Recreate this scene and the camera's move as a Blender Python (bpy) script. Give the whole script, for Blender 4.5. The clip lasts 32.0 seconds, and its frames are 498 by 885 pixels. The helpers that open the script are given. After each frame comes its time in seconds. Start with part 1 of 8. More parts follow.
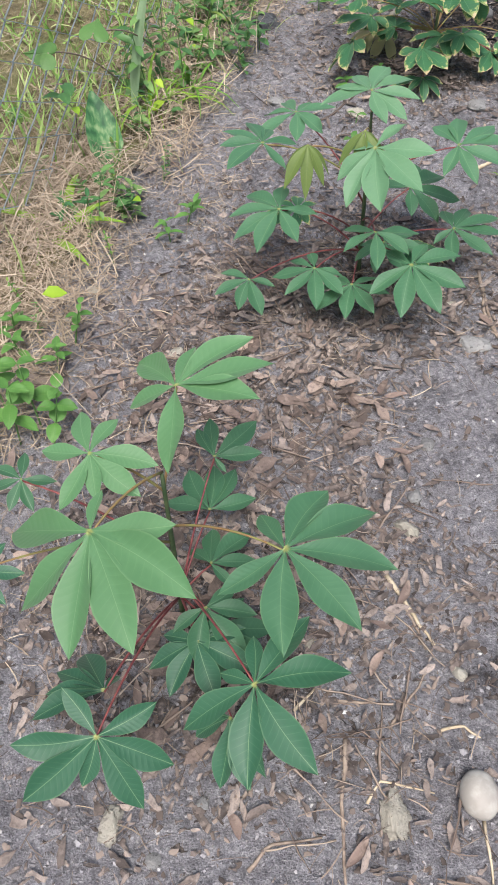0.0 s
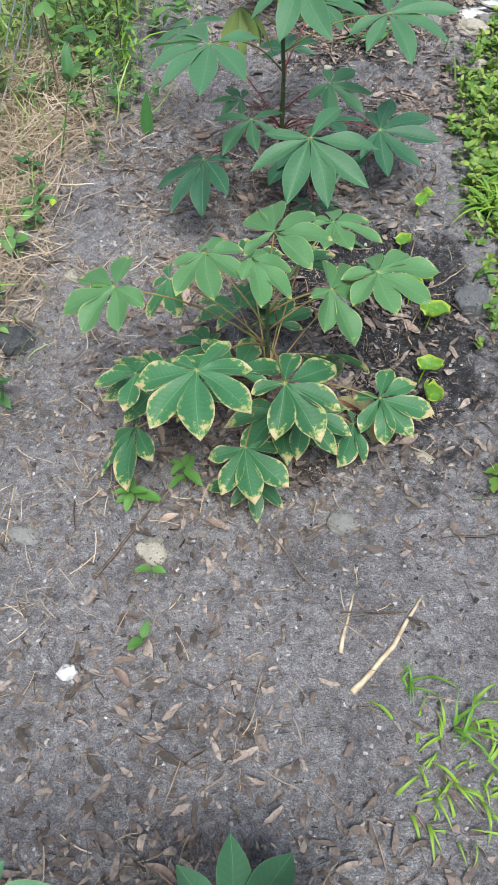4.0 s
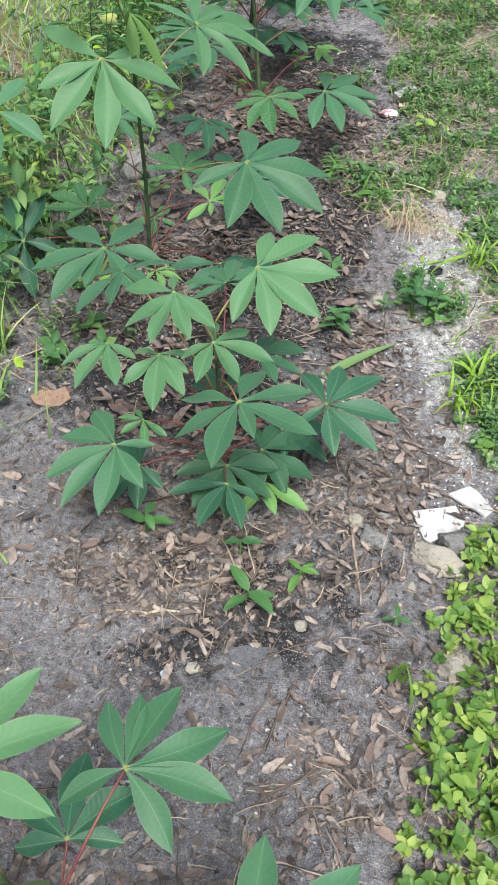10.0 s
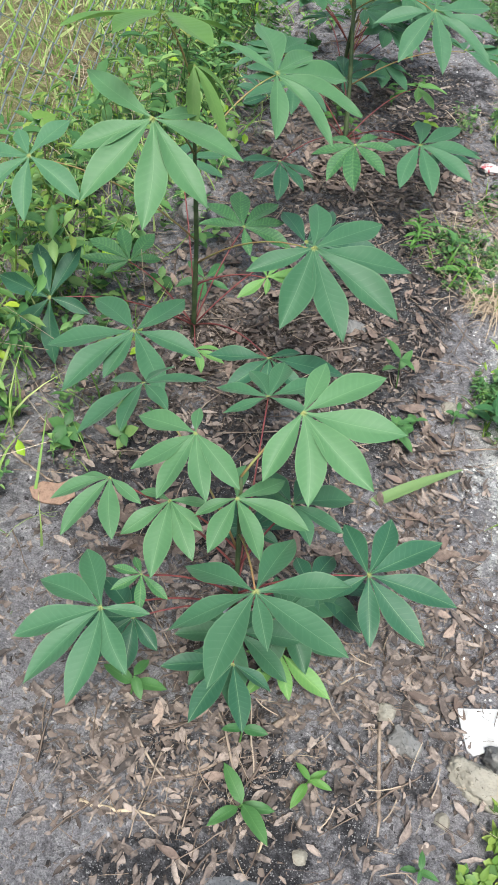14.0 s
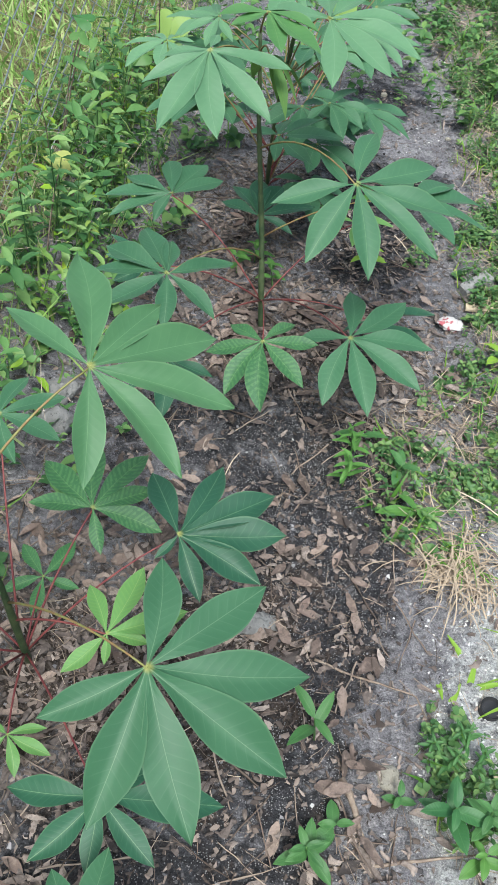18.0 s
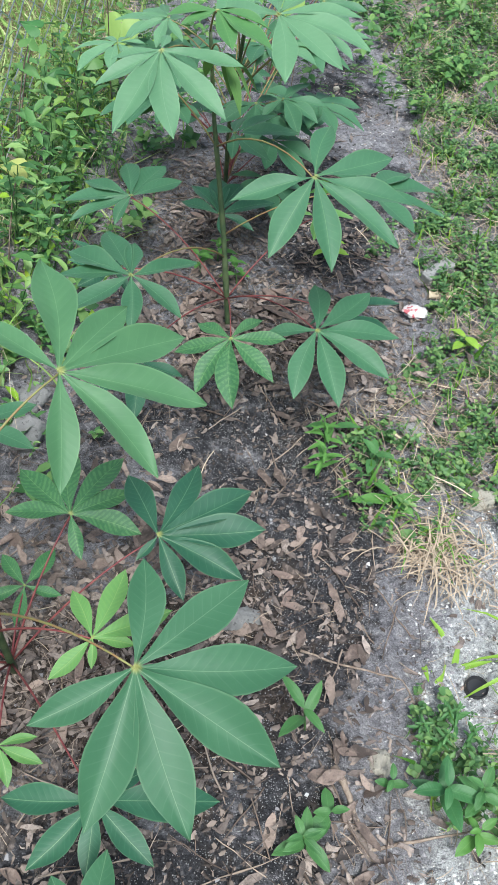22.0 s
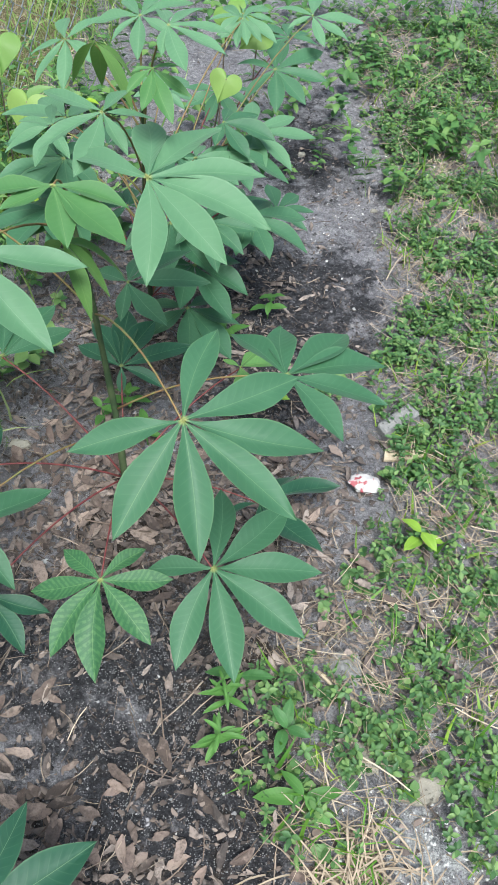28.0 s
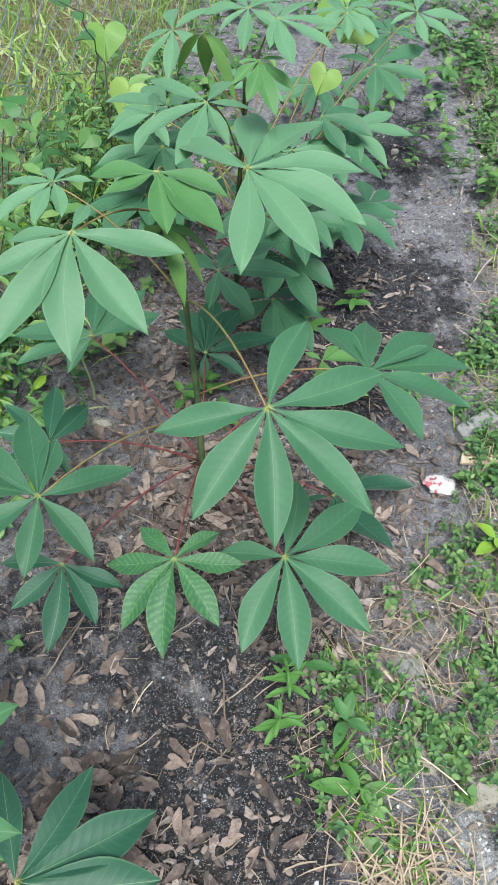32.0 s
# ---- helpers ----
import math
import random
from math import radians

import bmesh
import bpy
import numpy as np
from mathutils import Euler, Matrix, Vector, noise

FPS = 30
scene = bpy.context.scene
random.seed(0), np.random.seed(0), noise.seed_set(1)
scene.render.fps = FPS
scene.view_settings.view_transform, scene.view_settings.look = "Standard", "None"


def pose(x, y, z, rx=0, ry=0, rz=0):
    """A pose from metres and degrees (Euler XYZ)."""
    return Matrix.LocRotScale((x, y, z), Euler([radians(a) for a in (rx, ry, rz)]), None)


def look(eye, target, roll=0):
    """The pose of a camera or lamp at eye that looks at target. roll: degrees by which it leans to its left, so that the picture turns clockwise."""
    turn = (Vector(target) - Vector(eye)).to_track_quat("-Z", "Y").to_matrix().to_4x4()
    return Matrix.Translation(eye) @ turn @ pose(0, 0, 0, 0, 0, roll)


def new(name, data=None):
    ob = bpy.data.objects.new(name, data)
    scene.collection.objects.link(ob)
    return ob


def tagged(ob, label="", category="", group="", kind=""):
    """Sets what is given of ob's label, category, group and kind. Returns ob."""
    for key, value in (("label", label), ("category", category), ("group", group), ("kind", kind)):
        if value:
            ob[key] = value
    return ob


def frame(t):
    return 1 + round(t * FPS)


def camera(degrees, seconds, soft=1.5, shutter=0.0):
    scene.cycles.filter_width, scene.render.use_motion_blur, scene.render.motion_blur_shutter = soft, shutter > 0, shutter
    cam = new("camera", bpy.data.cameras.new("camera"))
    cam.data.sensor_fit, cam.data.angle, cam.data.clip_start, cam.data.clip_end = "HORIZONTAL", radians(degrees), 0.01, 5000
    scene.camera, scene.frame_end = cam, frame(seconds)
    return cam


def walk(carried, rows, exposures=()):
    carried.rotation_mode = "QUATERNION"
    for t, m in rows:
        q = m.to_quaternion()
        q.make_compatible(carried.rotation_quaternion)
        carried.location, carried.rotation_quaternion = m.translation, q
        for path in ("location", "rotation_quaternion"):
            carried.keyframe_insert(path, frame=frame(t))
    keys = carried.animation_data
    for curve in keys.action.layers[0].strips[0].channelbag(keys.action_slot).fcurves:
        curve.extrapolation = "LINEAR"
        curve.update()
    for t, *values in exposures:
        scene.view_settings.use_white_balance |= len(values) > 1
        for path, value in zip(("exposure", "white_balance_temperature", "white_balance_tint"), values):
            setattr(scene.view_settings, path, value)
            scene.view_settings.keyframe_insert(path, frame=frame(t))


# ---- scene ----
cam = camera(34.7, 32.0, soft=0.9)
PATH = [
    (0, (0.009, 0.032, 1.297), (-0.335, 1.19, -0.298), -0.1),
    (0.5, (0.054, 0.207, 1.355), (-0.265, 1.366, -0.243), 0.7),
    (1, (0.03, 0.394, 1.334), (-0.179, 1.585, -0.259), 4.0),
    (1.5, (-0.089, 0.636, 1.347), (-0.146, 1.862, -0.232), 7.0),
    (2, (-0.09, 0.78, 1.343), (-0.114, 2.018, -0.227), 5.6),
    (2.5, (-0.027, 0.984, 1.366), (-0.108, 2.207, -0.214), 3.5),
    (4.5, (-0.091, 1.783, 1.289), (-0.226, 2.951, -0.329), 2.6),
    (5, (-0.042, 2.024, 1.305), (-0.479, 3.133, -0.302), -5.7),
    (5.5, (-0.011, 2.121, 1.317), (-0.472, 3.253, -0.266), -5.8),
    (6, (-0.032, 2.248, 1.279), (-0.381, 3.439, -0.289), -1.3),
    (6.5, (-0.115, 2.441, 1.242), (-0.354, 3.676, -0.314), 2.2),
    (7, (-0.128, 2.574, 1.228), (-0.233, 3.844, -0.314), 2.7),
    (7.5, (-0.148, 2.6, 1.26), (-0.169, 3.882, -0.275), 5.2),
    (8, (-0.149, 2.619, 1.278), (-0.158, 3.913, -0.247), 6.0),
    (8.5, (-0.133, 2.748, 1.269), (-0.144, 4.053, -0.247), 6.2),
    (9, (-0.074, 3.005, 1.276), (-0.092, 4.329, -0.223), 6.0),
    (9.5, (-0.074, 3.137, 1.302), (-0.108, 4.491, -0.17), 6.1),
    (10, (-0.033, 3.273, 1.323), (-0.084, 4.659, -0.118), 5.7),
    (10.5, (-0.036, 3.469, 1.286), (-0.142, 4.859, -0.148), 5.5),
    (11, (-0.036, 3.614, 1.285), (-0.196, 5.001, -0.147), 7.5),
    (11.5, (-0.018, 3.641, 1.305), (-0.211, 5.014, -0.137), 7.8),
    (12, (0.006, 3.667, 1.29), (-0.178, 5.022, -0.17), 8.3),
    (12.5, (0.008, 3.651, 1.291), (-0.176, 4.99, -0.183), 8.5),
    (13, (-0.011, 3.644, 1.288), (-0.188, 4.968, -0.2), 9.0),
    (13.5, (-0.046, 3.624, 1.316), (-0.217, 4.956, -0.165), 9.2),
    (14, (-0.065, 3.686, 1.319), (-0.23, 5.023, -0.159), 9.5),
    (14.5, (-0.039, 3.826, 1.296), (-0.2, 5.164, -0.182), 9.4),
    (15, (-0.034, 3.972, 1.366), (-0.192, 5.31, -0.112), 10.1),
    (15.5, (-0.02, 4.052, 1.408), (-0.219, 5.398, -0.057), 9.1),
    (17.5, (-0.092, 4.579, 1.335), (-0.274, 5.888, -0.166), 7.9),
    (18, (-0.043, 4.601, 1.355), (-0.177, 5.919, -0.144), 8.5),
    (18.5, (-0.075, 4.573, 1.348), (-0.199, 5.89, -0.152), 8.7),
    (19, (-0.043, 4.591, 1.358), (-0.162, 5.915, -0.135), 7.3),
    (19.5, (-0.037, 4.606, 1.357), (-0.15, 5.932, -0.135), 6.4),
    (20, (-0.039, 4.603, 1.362), (-0.14, 5.934, -0.127), 6.3),
    (20.5, (-0.042, 4.587, 1.349), (-0.131, 5.917, -0.142), 6.6),
    (21, (-0.042, 4.591, 1.358), (-0.122, 5.921, -0.133), 7.0),
    (21.5, (-0.035, 4.594, 1.356), (-0.111, 5.922, -0.137), 7.0),
    (22, (-0.043, 4.592, 1.356), (-0.111, 5.921, -0.138), 7.3),
    (22.5, (-0.04, 4.588, 1.353), (-0.103, 5.916, -0.142), 7.4),
    (23, (-0.04, 4.586, 1.35), (-0.098, 5.909, -0.149), 7.7),
    (23.5, (-0.045, 4.583, 1.347), (-0.101, 5.906, -0.152), 7.9),
    (24, (-0.044, 4.589, 1.348), (-0.097, 5.91, -0.153), 8.1),
    (24.5, (-0.052, 4.587, 1.338), (-0.102, 5.903, -0.168), 8.4),
    (25, (-0.063, 4.583, 1.338), (-0.115, 5.894, -0.171), 8.7),
    (25.5, (-0.073, 4.63, 1.384), (-0.126, 5.952, -0.116), 8.0),
    (26, (-0.049, 4.827, 1.363), (-0.118, 6.157, -0.129), 6.7),
    (26.5, (0.038, 5.107, 1.305), (-0.051, 6.402, -0.216), 5.7),
    (28.5, (0.094, 5.251, 1.42), (-0.028, 6.517, -0.123), 7.2),
    (29, (0.075, 5.22, 1.412), (-0.125, 6.474, -0.133), 4.9),
    (29.5, (0.09, 5.243, 1.411), (-0.136, 6.501, -0.127), 3.8),
    (30, (0.08, 5.235, 1.417), (-0.162, 6.48, -0.13), 3.9),
    (30.5, (0.07, 5.223, 1.414), (-0.183, 6.468, -0.13), 4.5),
    (31, (0.069, 5.233, 1.42), (-0.187, 6.463, -0.136), 5.0),
    (31.5, (0.071, 5.229, 1.411), (-0.19, 6.46, -0.144), 4.8),
    (32, (0.076, 5.228, 1.409), (-0.19, 6.452, -0.151), 4.5),
]
walk(cam, [(t, look(eye, target, roll)) for t, eye, target, roll in PATH],
     ((0, 0.10, 6600, 11), (2.0, 0.05, 6520, 8), (4.5, 0.08, 6450, 5), (6, 0.04, 6500, 6.5), (7.5, 0.13, 6530, 5), (9, 0.14, 6550, 5.5), (10, 0.22, 6560, 6), (12, 0.23, 6580, 6.5), (15, 0.25, 6560, 4.5), (18, 0.11, 6280, 4), (20, 0.12, 6160, 4), (21, 0.21, 6140, 4), (24, 0.19, 6160, 4), (26, 0.24, 6140, 4), (29, 0.13, 6230, 3.5), (32, 0.13, 6230, 3.5)))


# ---- world, sun ----
world = bpy.data.worlds.new("sky")
scene.world = world
world.use_nodes = True
sky = world.node_tree.nodes.new("ShaderNodeTexSky")
sky.sky_type = "NISHITA"
sky.sun_disc = False
sky.sun_elevation, sky.sun_rotation = radians(64), radians(200)
sky.dust_density, sky.air_density, sky.ozone_density = 4.0, 1.0, 1.0
bg = world.node_tree.nodes["Background"]
bg.inputs["Strength"].default_value = 0.178
world.node_tree.links.new(sky.outputs["Color"], bg.inputs["Color"])

sun_data = bpy.data.lights.new("sun", "SUN")
sun_data.energy, sun_data.angle, sun_data.color = 4.95, radians(22), (1.0, 0.985, 0.965)
sun = new("sun", sun_data)
sun.rotation_euler = (radians(26), 0, radians(200 - 180))



# ---- material tools ----
class Net:
    """A few lines to write node materials shortly."""

    def __init__(self, name):
        self.mat = bpy.data.materials.new(name)
        self.mat.use_nodes = True
        self.tree = self.mat.node_tree
        self.tree.nodes.clear()

    def put(self, kind, **sockets):
        n = self.tree.nodes.new(kind)
        for key, value in sockets.items():
            s = n.inputs[key.replace("_", " ")] if not key.startswith("i") or not key[1:].isdigit() else n.inputs[int(key[1:])]
            if isinstance(value, bpy.types.NodeSocket):
                self.tree.links.new(value, s)
            else:
                s.default_value = value
        return n

    def math(self, op, a, b=0.0):
        n = self.put("ShaderNodeMath", i0=a, i1=b)
        n.operation = op
        return n.outputs[0]

    def noise(self, scale, detail=4.0, rough=0.55, vector=None, w=None):
        n = self.put("ShaderNodeTexNoise", Scale=scale, Detail=detail, Roughness=rough)
        self.tree.links.new(vector if vector is not None else self.coords("Object"), n.inputs["Vector"])
        return n.outputs["Fac"]

    def ramp(self, fac, *stops):
        n = self.put("ShaderNodeValToRGB", Fac=fac)
        e = n.color_ramp.elements
        while len(e) < len(stops):
            e.new(0.5)
        for el, (at, col) in zip(e, stops):
            el.position = at
            el.color = (*col, 1) if len(col) == 3 else col
        return n.outputs["Color"]

    def step(self, fac, lo, hi):
        n = self.put("ShaderNodeMapRange", Value=fac, From_Min=lo, From_Max=hi)
        n.interpolation_type = "SMOOTHSTEP"
        return n.outputs[0]

    def mix(self, fac, a, b, blend="MIX"):
        n = self.tree.nodes.new("ShaderNodeMix")
        n.data_type, n.blend_type = "RGBA", blend
        for s, v in ((n.inputs["Factor"], fac), (n.inputs[6], a), (n.inputs[7], b)):
            if isinstance(v, bpy.types.NodeSocket):
                self.tree.links.new(v, s)
            else:
                s.default_value = v if not isinstance(v, tuple) or len(v) == 4 else (*v, 1)
        return n.outputs[2]

    def bump(self, height, strength, distance, normal=None):
        n = self.put("ShaderNodeBump", Height=height, Strength=strength, Distance=distance)
        if normal is not None:
            self.tree.links.new(normal, n.inputs["Normal"])
        return n.outputs["Normal"]

    def rand(self):
        return self.tree.nodes.new("ShaderNodeObjectInfo").outputs["Random"]

    def island(self):
        return self.tree.nodes.new("ShaderNodeNewGeometry").outputs["Random Per Island"]

    def coords(self, which="Object"):
        return self.tree.nodes.new("ShaderNodeTexCoord").outputs[which]

    def attr(self, name):
        n = self.tree.nodes.new("ShaderNodeAttribute")
        n.attribute_name = name
        return n.outputs["Fac"]

    def uv(self, name):
        n = self.tree.nodes.new("ShaderNodeUVMap")
        n.uv_map = name
        return self.put("ShaderNodeSeparateXYZ", Vector=n.outputs[0]).outputs

    def done(self, colour, rough=0.6, normal=None, metal=0.0, spec=0.5, through_light=0.0, tint=None, sheen=0.0):
        b = self.put("ShaderNodeBsdfPrincipled", Base_Color=colour if not isinstance(colour, tuple) else (*colour[:3], 1), Roughness=rough, Metallic=metal)
        b.inputs["Specular IOR Level"].default_value = spec
        b.inputs["Sheen Weight"].default_value, b.inputs["Sheen Roughness"].default_value = sheen, 0.4
        if normal is not None:
            self.tree.links.new(normal, b.inputs["Normal"])
        shader = b.outputs[0]
        if through_light > 0:
            t = self.put("ShaderNodeBsdfTranslucent", Color=tint if tint is not None else colour)
            shader = self.put("ShaderNodeMixShader", Fac=through_light, i1=shader, i2=t.outputs[0]).outputs[0]
        self.put("ShaderNodeOutputMaterial", Surface=shader)
        return self.mat


def leaf_material(name, dark, light, vein, vein_strength=0.35, burn=0.0, stripe=0.0, through_light=0.22):
    """A cassava blade: midrib and side veins from the lobe's own coordinates; burn: dry margins; stripe: pale between the veins."""
    n = Net(name)
    across, along, _ = n.uv("rel")          # -1..1 and 0..1 along the lobe
    rib, _, _ = n.uv("rib")                 # distance from the midrib, in cm
    u = n.math("ABSOLUTE", n.math("SUBTRACT", n.math("MULTIPLY", across, 2.0), 1.0))
    d = n.math("ABSOLUTE", n.math("SUBTRACT", rib, 0.5))
    dark, light = tuple(k * c for k, c in zip(dark, (0.80, 0.90, 0.90))), tuple(k * c for k, c in zip(light, (0.84, 0.94, 0.94)))
    col = n.mix(n.rand(), dark, light)
    fine = n.noise(260.0, 3.0)
    big = n.noise(22.0, 3.0)
    col = n.mix(n.step(big, 0.35, 0.75), col, n.mix(0.5, col, light))
    col = n.mix(n.math("MULTIPLY", fine, 0.4), col, dark)
    col = n.mix(n.math("MULTIPLY", n.step(u, 0.90, 0.99), 0.22), col, vein)
    # side veins: oblique lines that run outwards and forwards, with fainter ones between them
    s = n.math("SUBTRACT", n.math("ADD", n.math("MULTIPLY", along, 13.0), n.math("MULTIPLY", n.noise(16.0, 1.0), 0.7)), n.math("MULTIPLY", u, 1.5))
    tri = n.math("ABSOLUTE", n.math("SUBTRACT", n.math("FRACT", s), 0.5))
    side = n.math("MULTIPLY", n.step(tri, 0.10, 0.0), n.step(u, 1.0, 0.45))
    quilt = n.math("MULTIPLY", n.step(tri, 0.0, 0.5), n.step(u, 0.02, 0.25))
    col = n.mix(n.math("MULTIPLY", quilt, 0.12), col, dark)
    if stripe > 0:
        pale = n.math("MULTIPLY", n.math("MULTIPLY", n.step(tri, 0.05, 0.38), n.step(n.noise(140.0, 3.0), 0.3, 0.6)), stripe)
        col = n.mix(pale, col, (0.105, 0.24, 0.08))
    midrib = n.step(d, 0.0065, 0.0015)
    col = n.mix(n.math("MULTIPLY", side, vein_strength * 0.18), col, vein)
    col = n.mix(n.math("MULTIPLY", midrib, min(1.0, vein_strength * 0.95)), col, vein)
    hub = n.step(along, 0.055, 0.01)
    col = n.mix(n.math("MULTIPLY", hub, 0.8), col, (0.36, 0.36, 0.12))
    if burn > 0:
        edge = n.math("ADD", n.math("MAXIMUM", u, n.math("MULTIPLY", along, 1.01)), n.math("MULTIPLY", n.math("SUBTRACT", n.noise(90.0, 4.0, 0.65), 0.5), 0.95 * burn + 0.1))
        far = n.step(along, 0.30, 0.75)
        yel = n.math("MULTIPLY", n.math("MULTIPLY", n.step(edge, 1.02 - 0.22 * burn, 1.09 - 0.17 * burn), far), 0.8)
        dry = n.math("MULTIPLY", n.step(edge, 1.08 - 0.17 * burn, 1.12 - 0.15 * burn), far)
        col = n.mix(yel, col, (0.32, 0.38, 0.11))
        col = n.mix(dry, col, n.mix(n.noise(140.0, 3.0), (0.34, 0.24, 0.13), (0.52, 0.42, 0.27)))
    h = n.math("ADD", n.math("MULTIPLY", fine, 0.25), n.math("MULTIPLY", quilt, 0.7))
    h = n.math("SUBTRACT", h, n.math("MULTIPLY", midrib, 0.6))
    return n.done(col, n.math("ADD", 0.46, n.math("MULTIPLY", big, 0.2)), n.bump(h, 0.12, 0.002), spec=0.42, sheen=0.13, through_light=through_light, tint=n.mix(0.5, col, (0.16, 0.30, 0.04)))


def plain_leaf(name, a, b, c, through_light=0.25, rough=0.5, by="island"):
    n = Net(name)
    r = n.island() if by == "island" else n.rand()
    col = n.ramp(r, (0.0, a), (0.55, b), (1.0, c))
    col = n.mix(n.math("MULTIPLY", n.noise(120.0, 2.0), 0.35), col, a)
    return n.done(col, rough, n.bump(n.noise(200.0, 2.0), 0.2, 0.002), spec=0.35, through_light=through_light)


def stem_material(name, a, b, scale=60.0, rough=0.55):
    n = Net(name)
    col = n.mix(n.step(n.noise(scale, 3.0), 0.35, 0.7), a, b)
    return n.done(col, rough, n.bump(n.noise(scale * 4, 2.0), 0.4, 0.002), spec=0.35)


def stone_material(name, a, b, c, scale=40.0):
    n = Net(name)
    f = n.noise(scale, 5.0, 0.65)
    col = n.mix(0.5, n.ramp(f, (0.3, a), (0.55, b), (0.75, c)), n.mix(n.rand(), a, c))
    col = n.mix(n.step(n.noise(scale * 3, 3.0), 0.6, 0.68), col, tuple(x * 0.75 for x in a))
    return n.done(col, 0.85, n.bump(n.noise(scale * 2.6, 6.0, 0.75), 1.0, 0.012), spec=0.2)


# low leaves get darker copies, upper ones paler copies with sky sheen in colour
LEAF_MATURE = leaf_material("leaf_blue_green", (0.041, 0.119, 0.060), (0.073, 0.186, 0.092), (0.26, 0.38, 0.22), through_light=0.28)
LEAF_UPPER = leaf_material("leaf_fresh_green_sheen", (0.108, 0.220, 0.113), (0.152, 0.286, 0.147), (0.28, 0.42, 0.25), 0.24, through_light=0.22)
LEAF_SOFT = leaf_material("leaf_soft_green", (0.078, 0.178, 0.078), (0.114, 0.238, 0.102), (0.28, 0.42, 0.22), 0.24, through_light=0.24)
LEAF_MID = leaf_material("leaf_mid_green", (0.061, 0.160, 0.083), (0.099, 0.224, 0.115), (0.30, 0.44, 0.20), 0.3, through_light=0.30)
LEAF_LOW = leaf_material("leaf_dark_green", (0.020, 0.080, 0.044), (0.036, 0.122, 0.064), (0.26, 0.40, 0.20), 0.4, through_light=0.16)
LEAF_STRIPED = leaf_material("leaf_yellowing_between_veins", (0.034, 0.116, 0.048), (0.056, 0.166, 0.064), (0.24, 0.38, 0.14), 0.4, stripe=0.55)
LEAF_PALE = leaf_material("leaf_pale_yellow_green", (0.110, 0.238, 0.060), (0.165, 0.315, 0.085), (0.38, 0.48, 0.18), 0.3, stripe=0.35)
LEAF_YOUNG = leaf_material("leaf_young_olive", (0.115, 0.225, 0.058), (0.180, 0.300, 0.080), (0.28, 0.40, 0.14), 0.2, through_light=0.35)
LEAF_FRESH = leaf_material("leaf_fresh_yellow_green", (0.090, 0.215, 0.070), (0.132, 0.280, 0.088), (0.32, 0.46, 0.18), 0.2, through_light=0.32)
LEAF_BUD = leaf_material("leaf_bud_brownish_olive", (0.120, 0.165, 0.040), (0.190, 0.235, 0.060), (0.30, 0.34, 0.14), 0.2, through_light=0.3)
PALM = plain_leaf("palm_leaflet", (0.085, 0.165, 0.055), (0.13, 0.22, 0.08), (0.18, 0.27, 0.11), 0.15, 0.45, "object")
STRAP = plain_leaf("strap_leaf_pale", (0.15, 0.25, 0.13), (0.23, 0.33, 0.19), (0.32, 0.42, 0.27), 0.2, 0.4, "object")
LEAF_BURNT = leaf_material("leaf_with_dry_margins", (0.028, 0.108, 0.046), (0.052, 0.168, 0.072), (0.30, 0.44, 0.20), 0.35, burn=0.95)
LEAF_EDGE = leaf_material("leaf_with_faint_dry_edge", (0.080, 0.185, 0.076), (0.118, 0.250, 0.100), (0.32, 0.48, 0.22), 0.25, burn=0.45, through_light=0.28)
LEAF_DEAD = leaf_material("leaf_dead_yellow", (0.36, 0.28, 0.12), (0.44, 0.36, 0.19), (0.46, 0.40, 0.24), 0.2, burn=0.8)
PETIOLE_RED = stem_material("petiole_red", (0.13, 0.030, 0.034), (0.22, 0.066, 0.058))
PETIOLE_PINK = stem_material("petiole_greenish_red", (0.22, 0.13, 0.06), (0.19, 0.21, 0.07))
STEM_GREEN = stem_material("stem_green_brown", (0.030, 0.055, 0.024), (0.070, 0.095, 0.042), 30.0)

WEED_BRIGHT = plain_leaf("weed_bright_green", (0.060, 0.142, 0.033), (0.135, 0.258, 0.053), (0.29, 0.385, 0.085), 0.3)
WEED_GREEN = plain_leaf("weed_green", (0.048, 0.130, 0.036), (0.098, 0.212, 0.060), (0.185, 0.305, 0.088), 0.25)
WEED_DARK = plain_leaf("weed_dark_green", (0.028, 0.105, 0.032), (0.055, 0.165, 0.046), (0.10, 0.235, 0.06), 0.2)
# single weed leaves with their veins
VEINED_BRIGHT = leaf_material("weed_leaf_bright", (0.080, 0.195, 0.040), (0.135, 0.285, 0.060), (0.30, 0.46, 0.14), 0.16, through_light=0.3)
VEINED_GREEN = leaf_material("weed_leaf_green", (0.048, 0.135, 0.040), (0.088, 0.205, 0.060), (0.24, 0.40, 0.14), 0.16, through_light=0.25)
VEINED_DARK = leaf_material("weed_leaf_dark", (0.030, 0.110, 0.036), (0.060, 0.175, 0.052), (0.20, 0.34, 0.14), 0.16, through_light=0.2)
VEINED_YELLOW = leaf_material("weed_leaf_yellow", (0.20, 0.34, 0.035), (0.32, 0.46, 0.055), (0.44, 0.54, 0.16), 0.3, through_light=0.3)
WEED_YELLOW = plain_leaf("weed_yellow_green", (0.20, 0.36, 0.03), (0.29, 0.46, 0.04), (0.40, 0.52, 0.06), 0.3)
GRASS_GREEN = plain_leaf("grass_green", (0.060, 0.16, 0.022), (0.115, 0.26, 0.034), (0.20, 0.33, 0.05), 0.25)
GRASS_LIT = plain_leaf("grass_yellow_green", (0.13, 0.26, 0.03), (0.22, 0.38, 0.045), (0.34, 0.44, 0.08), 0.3)
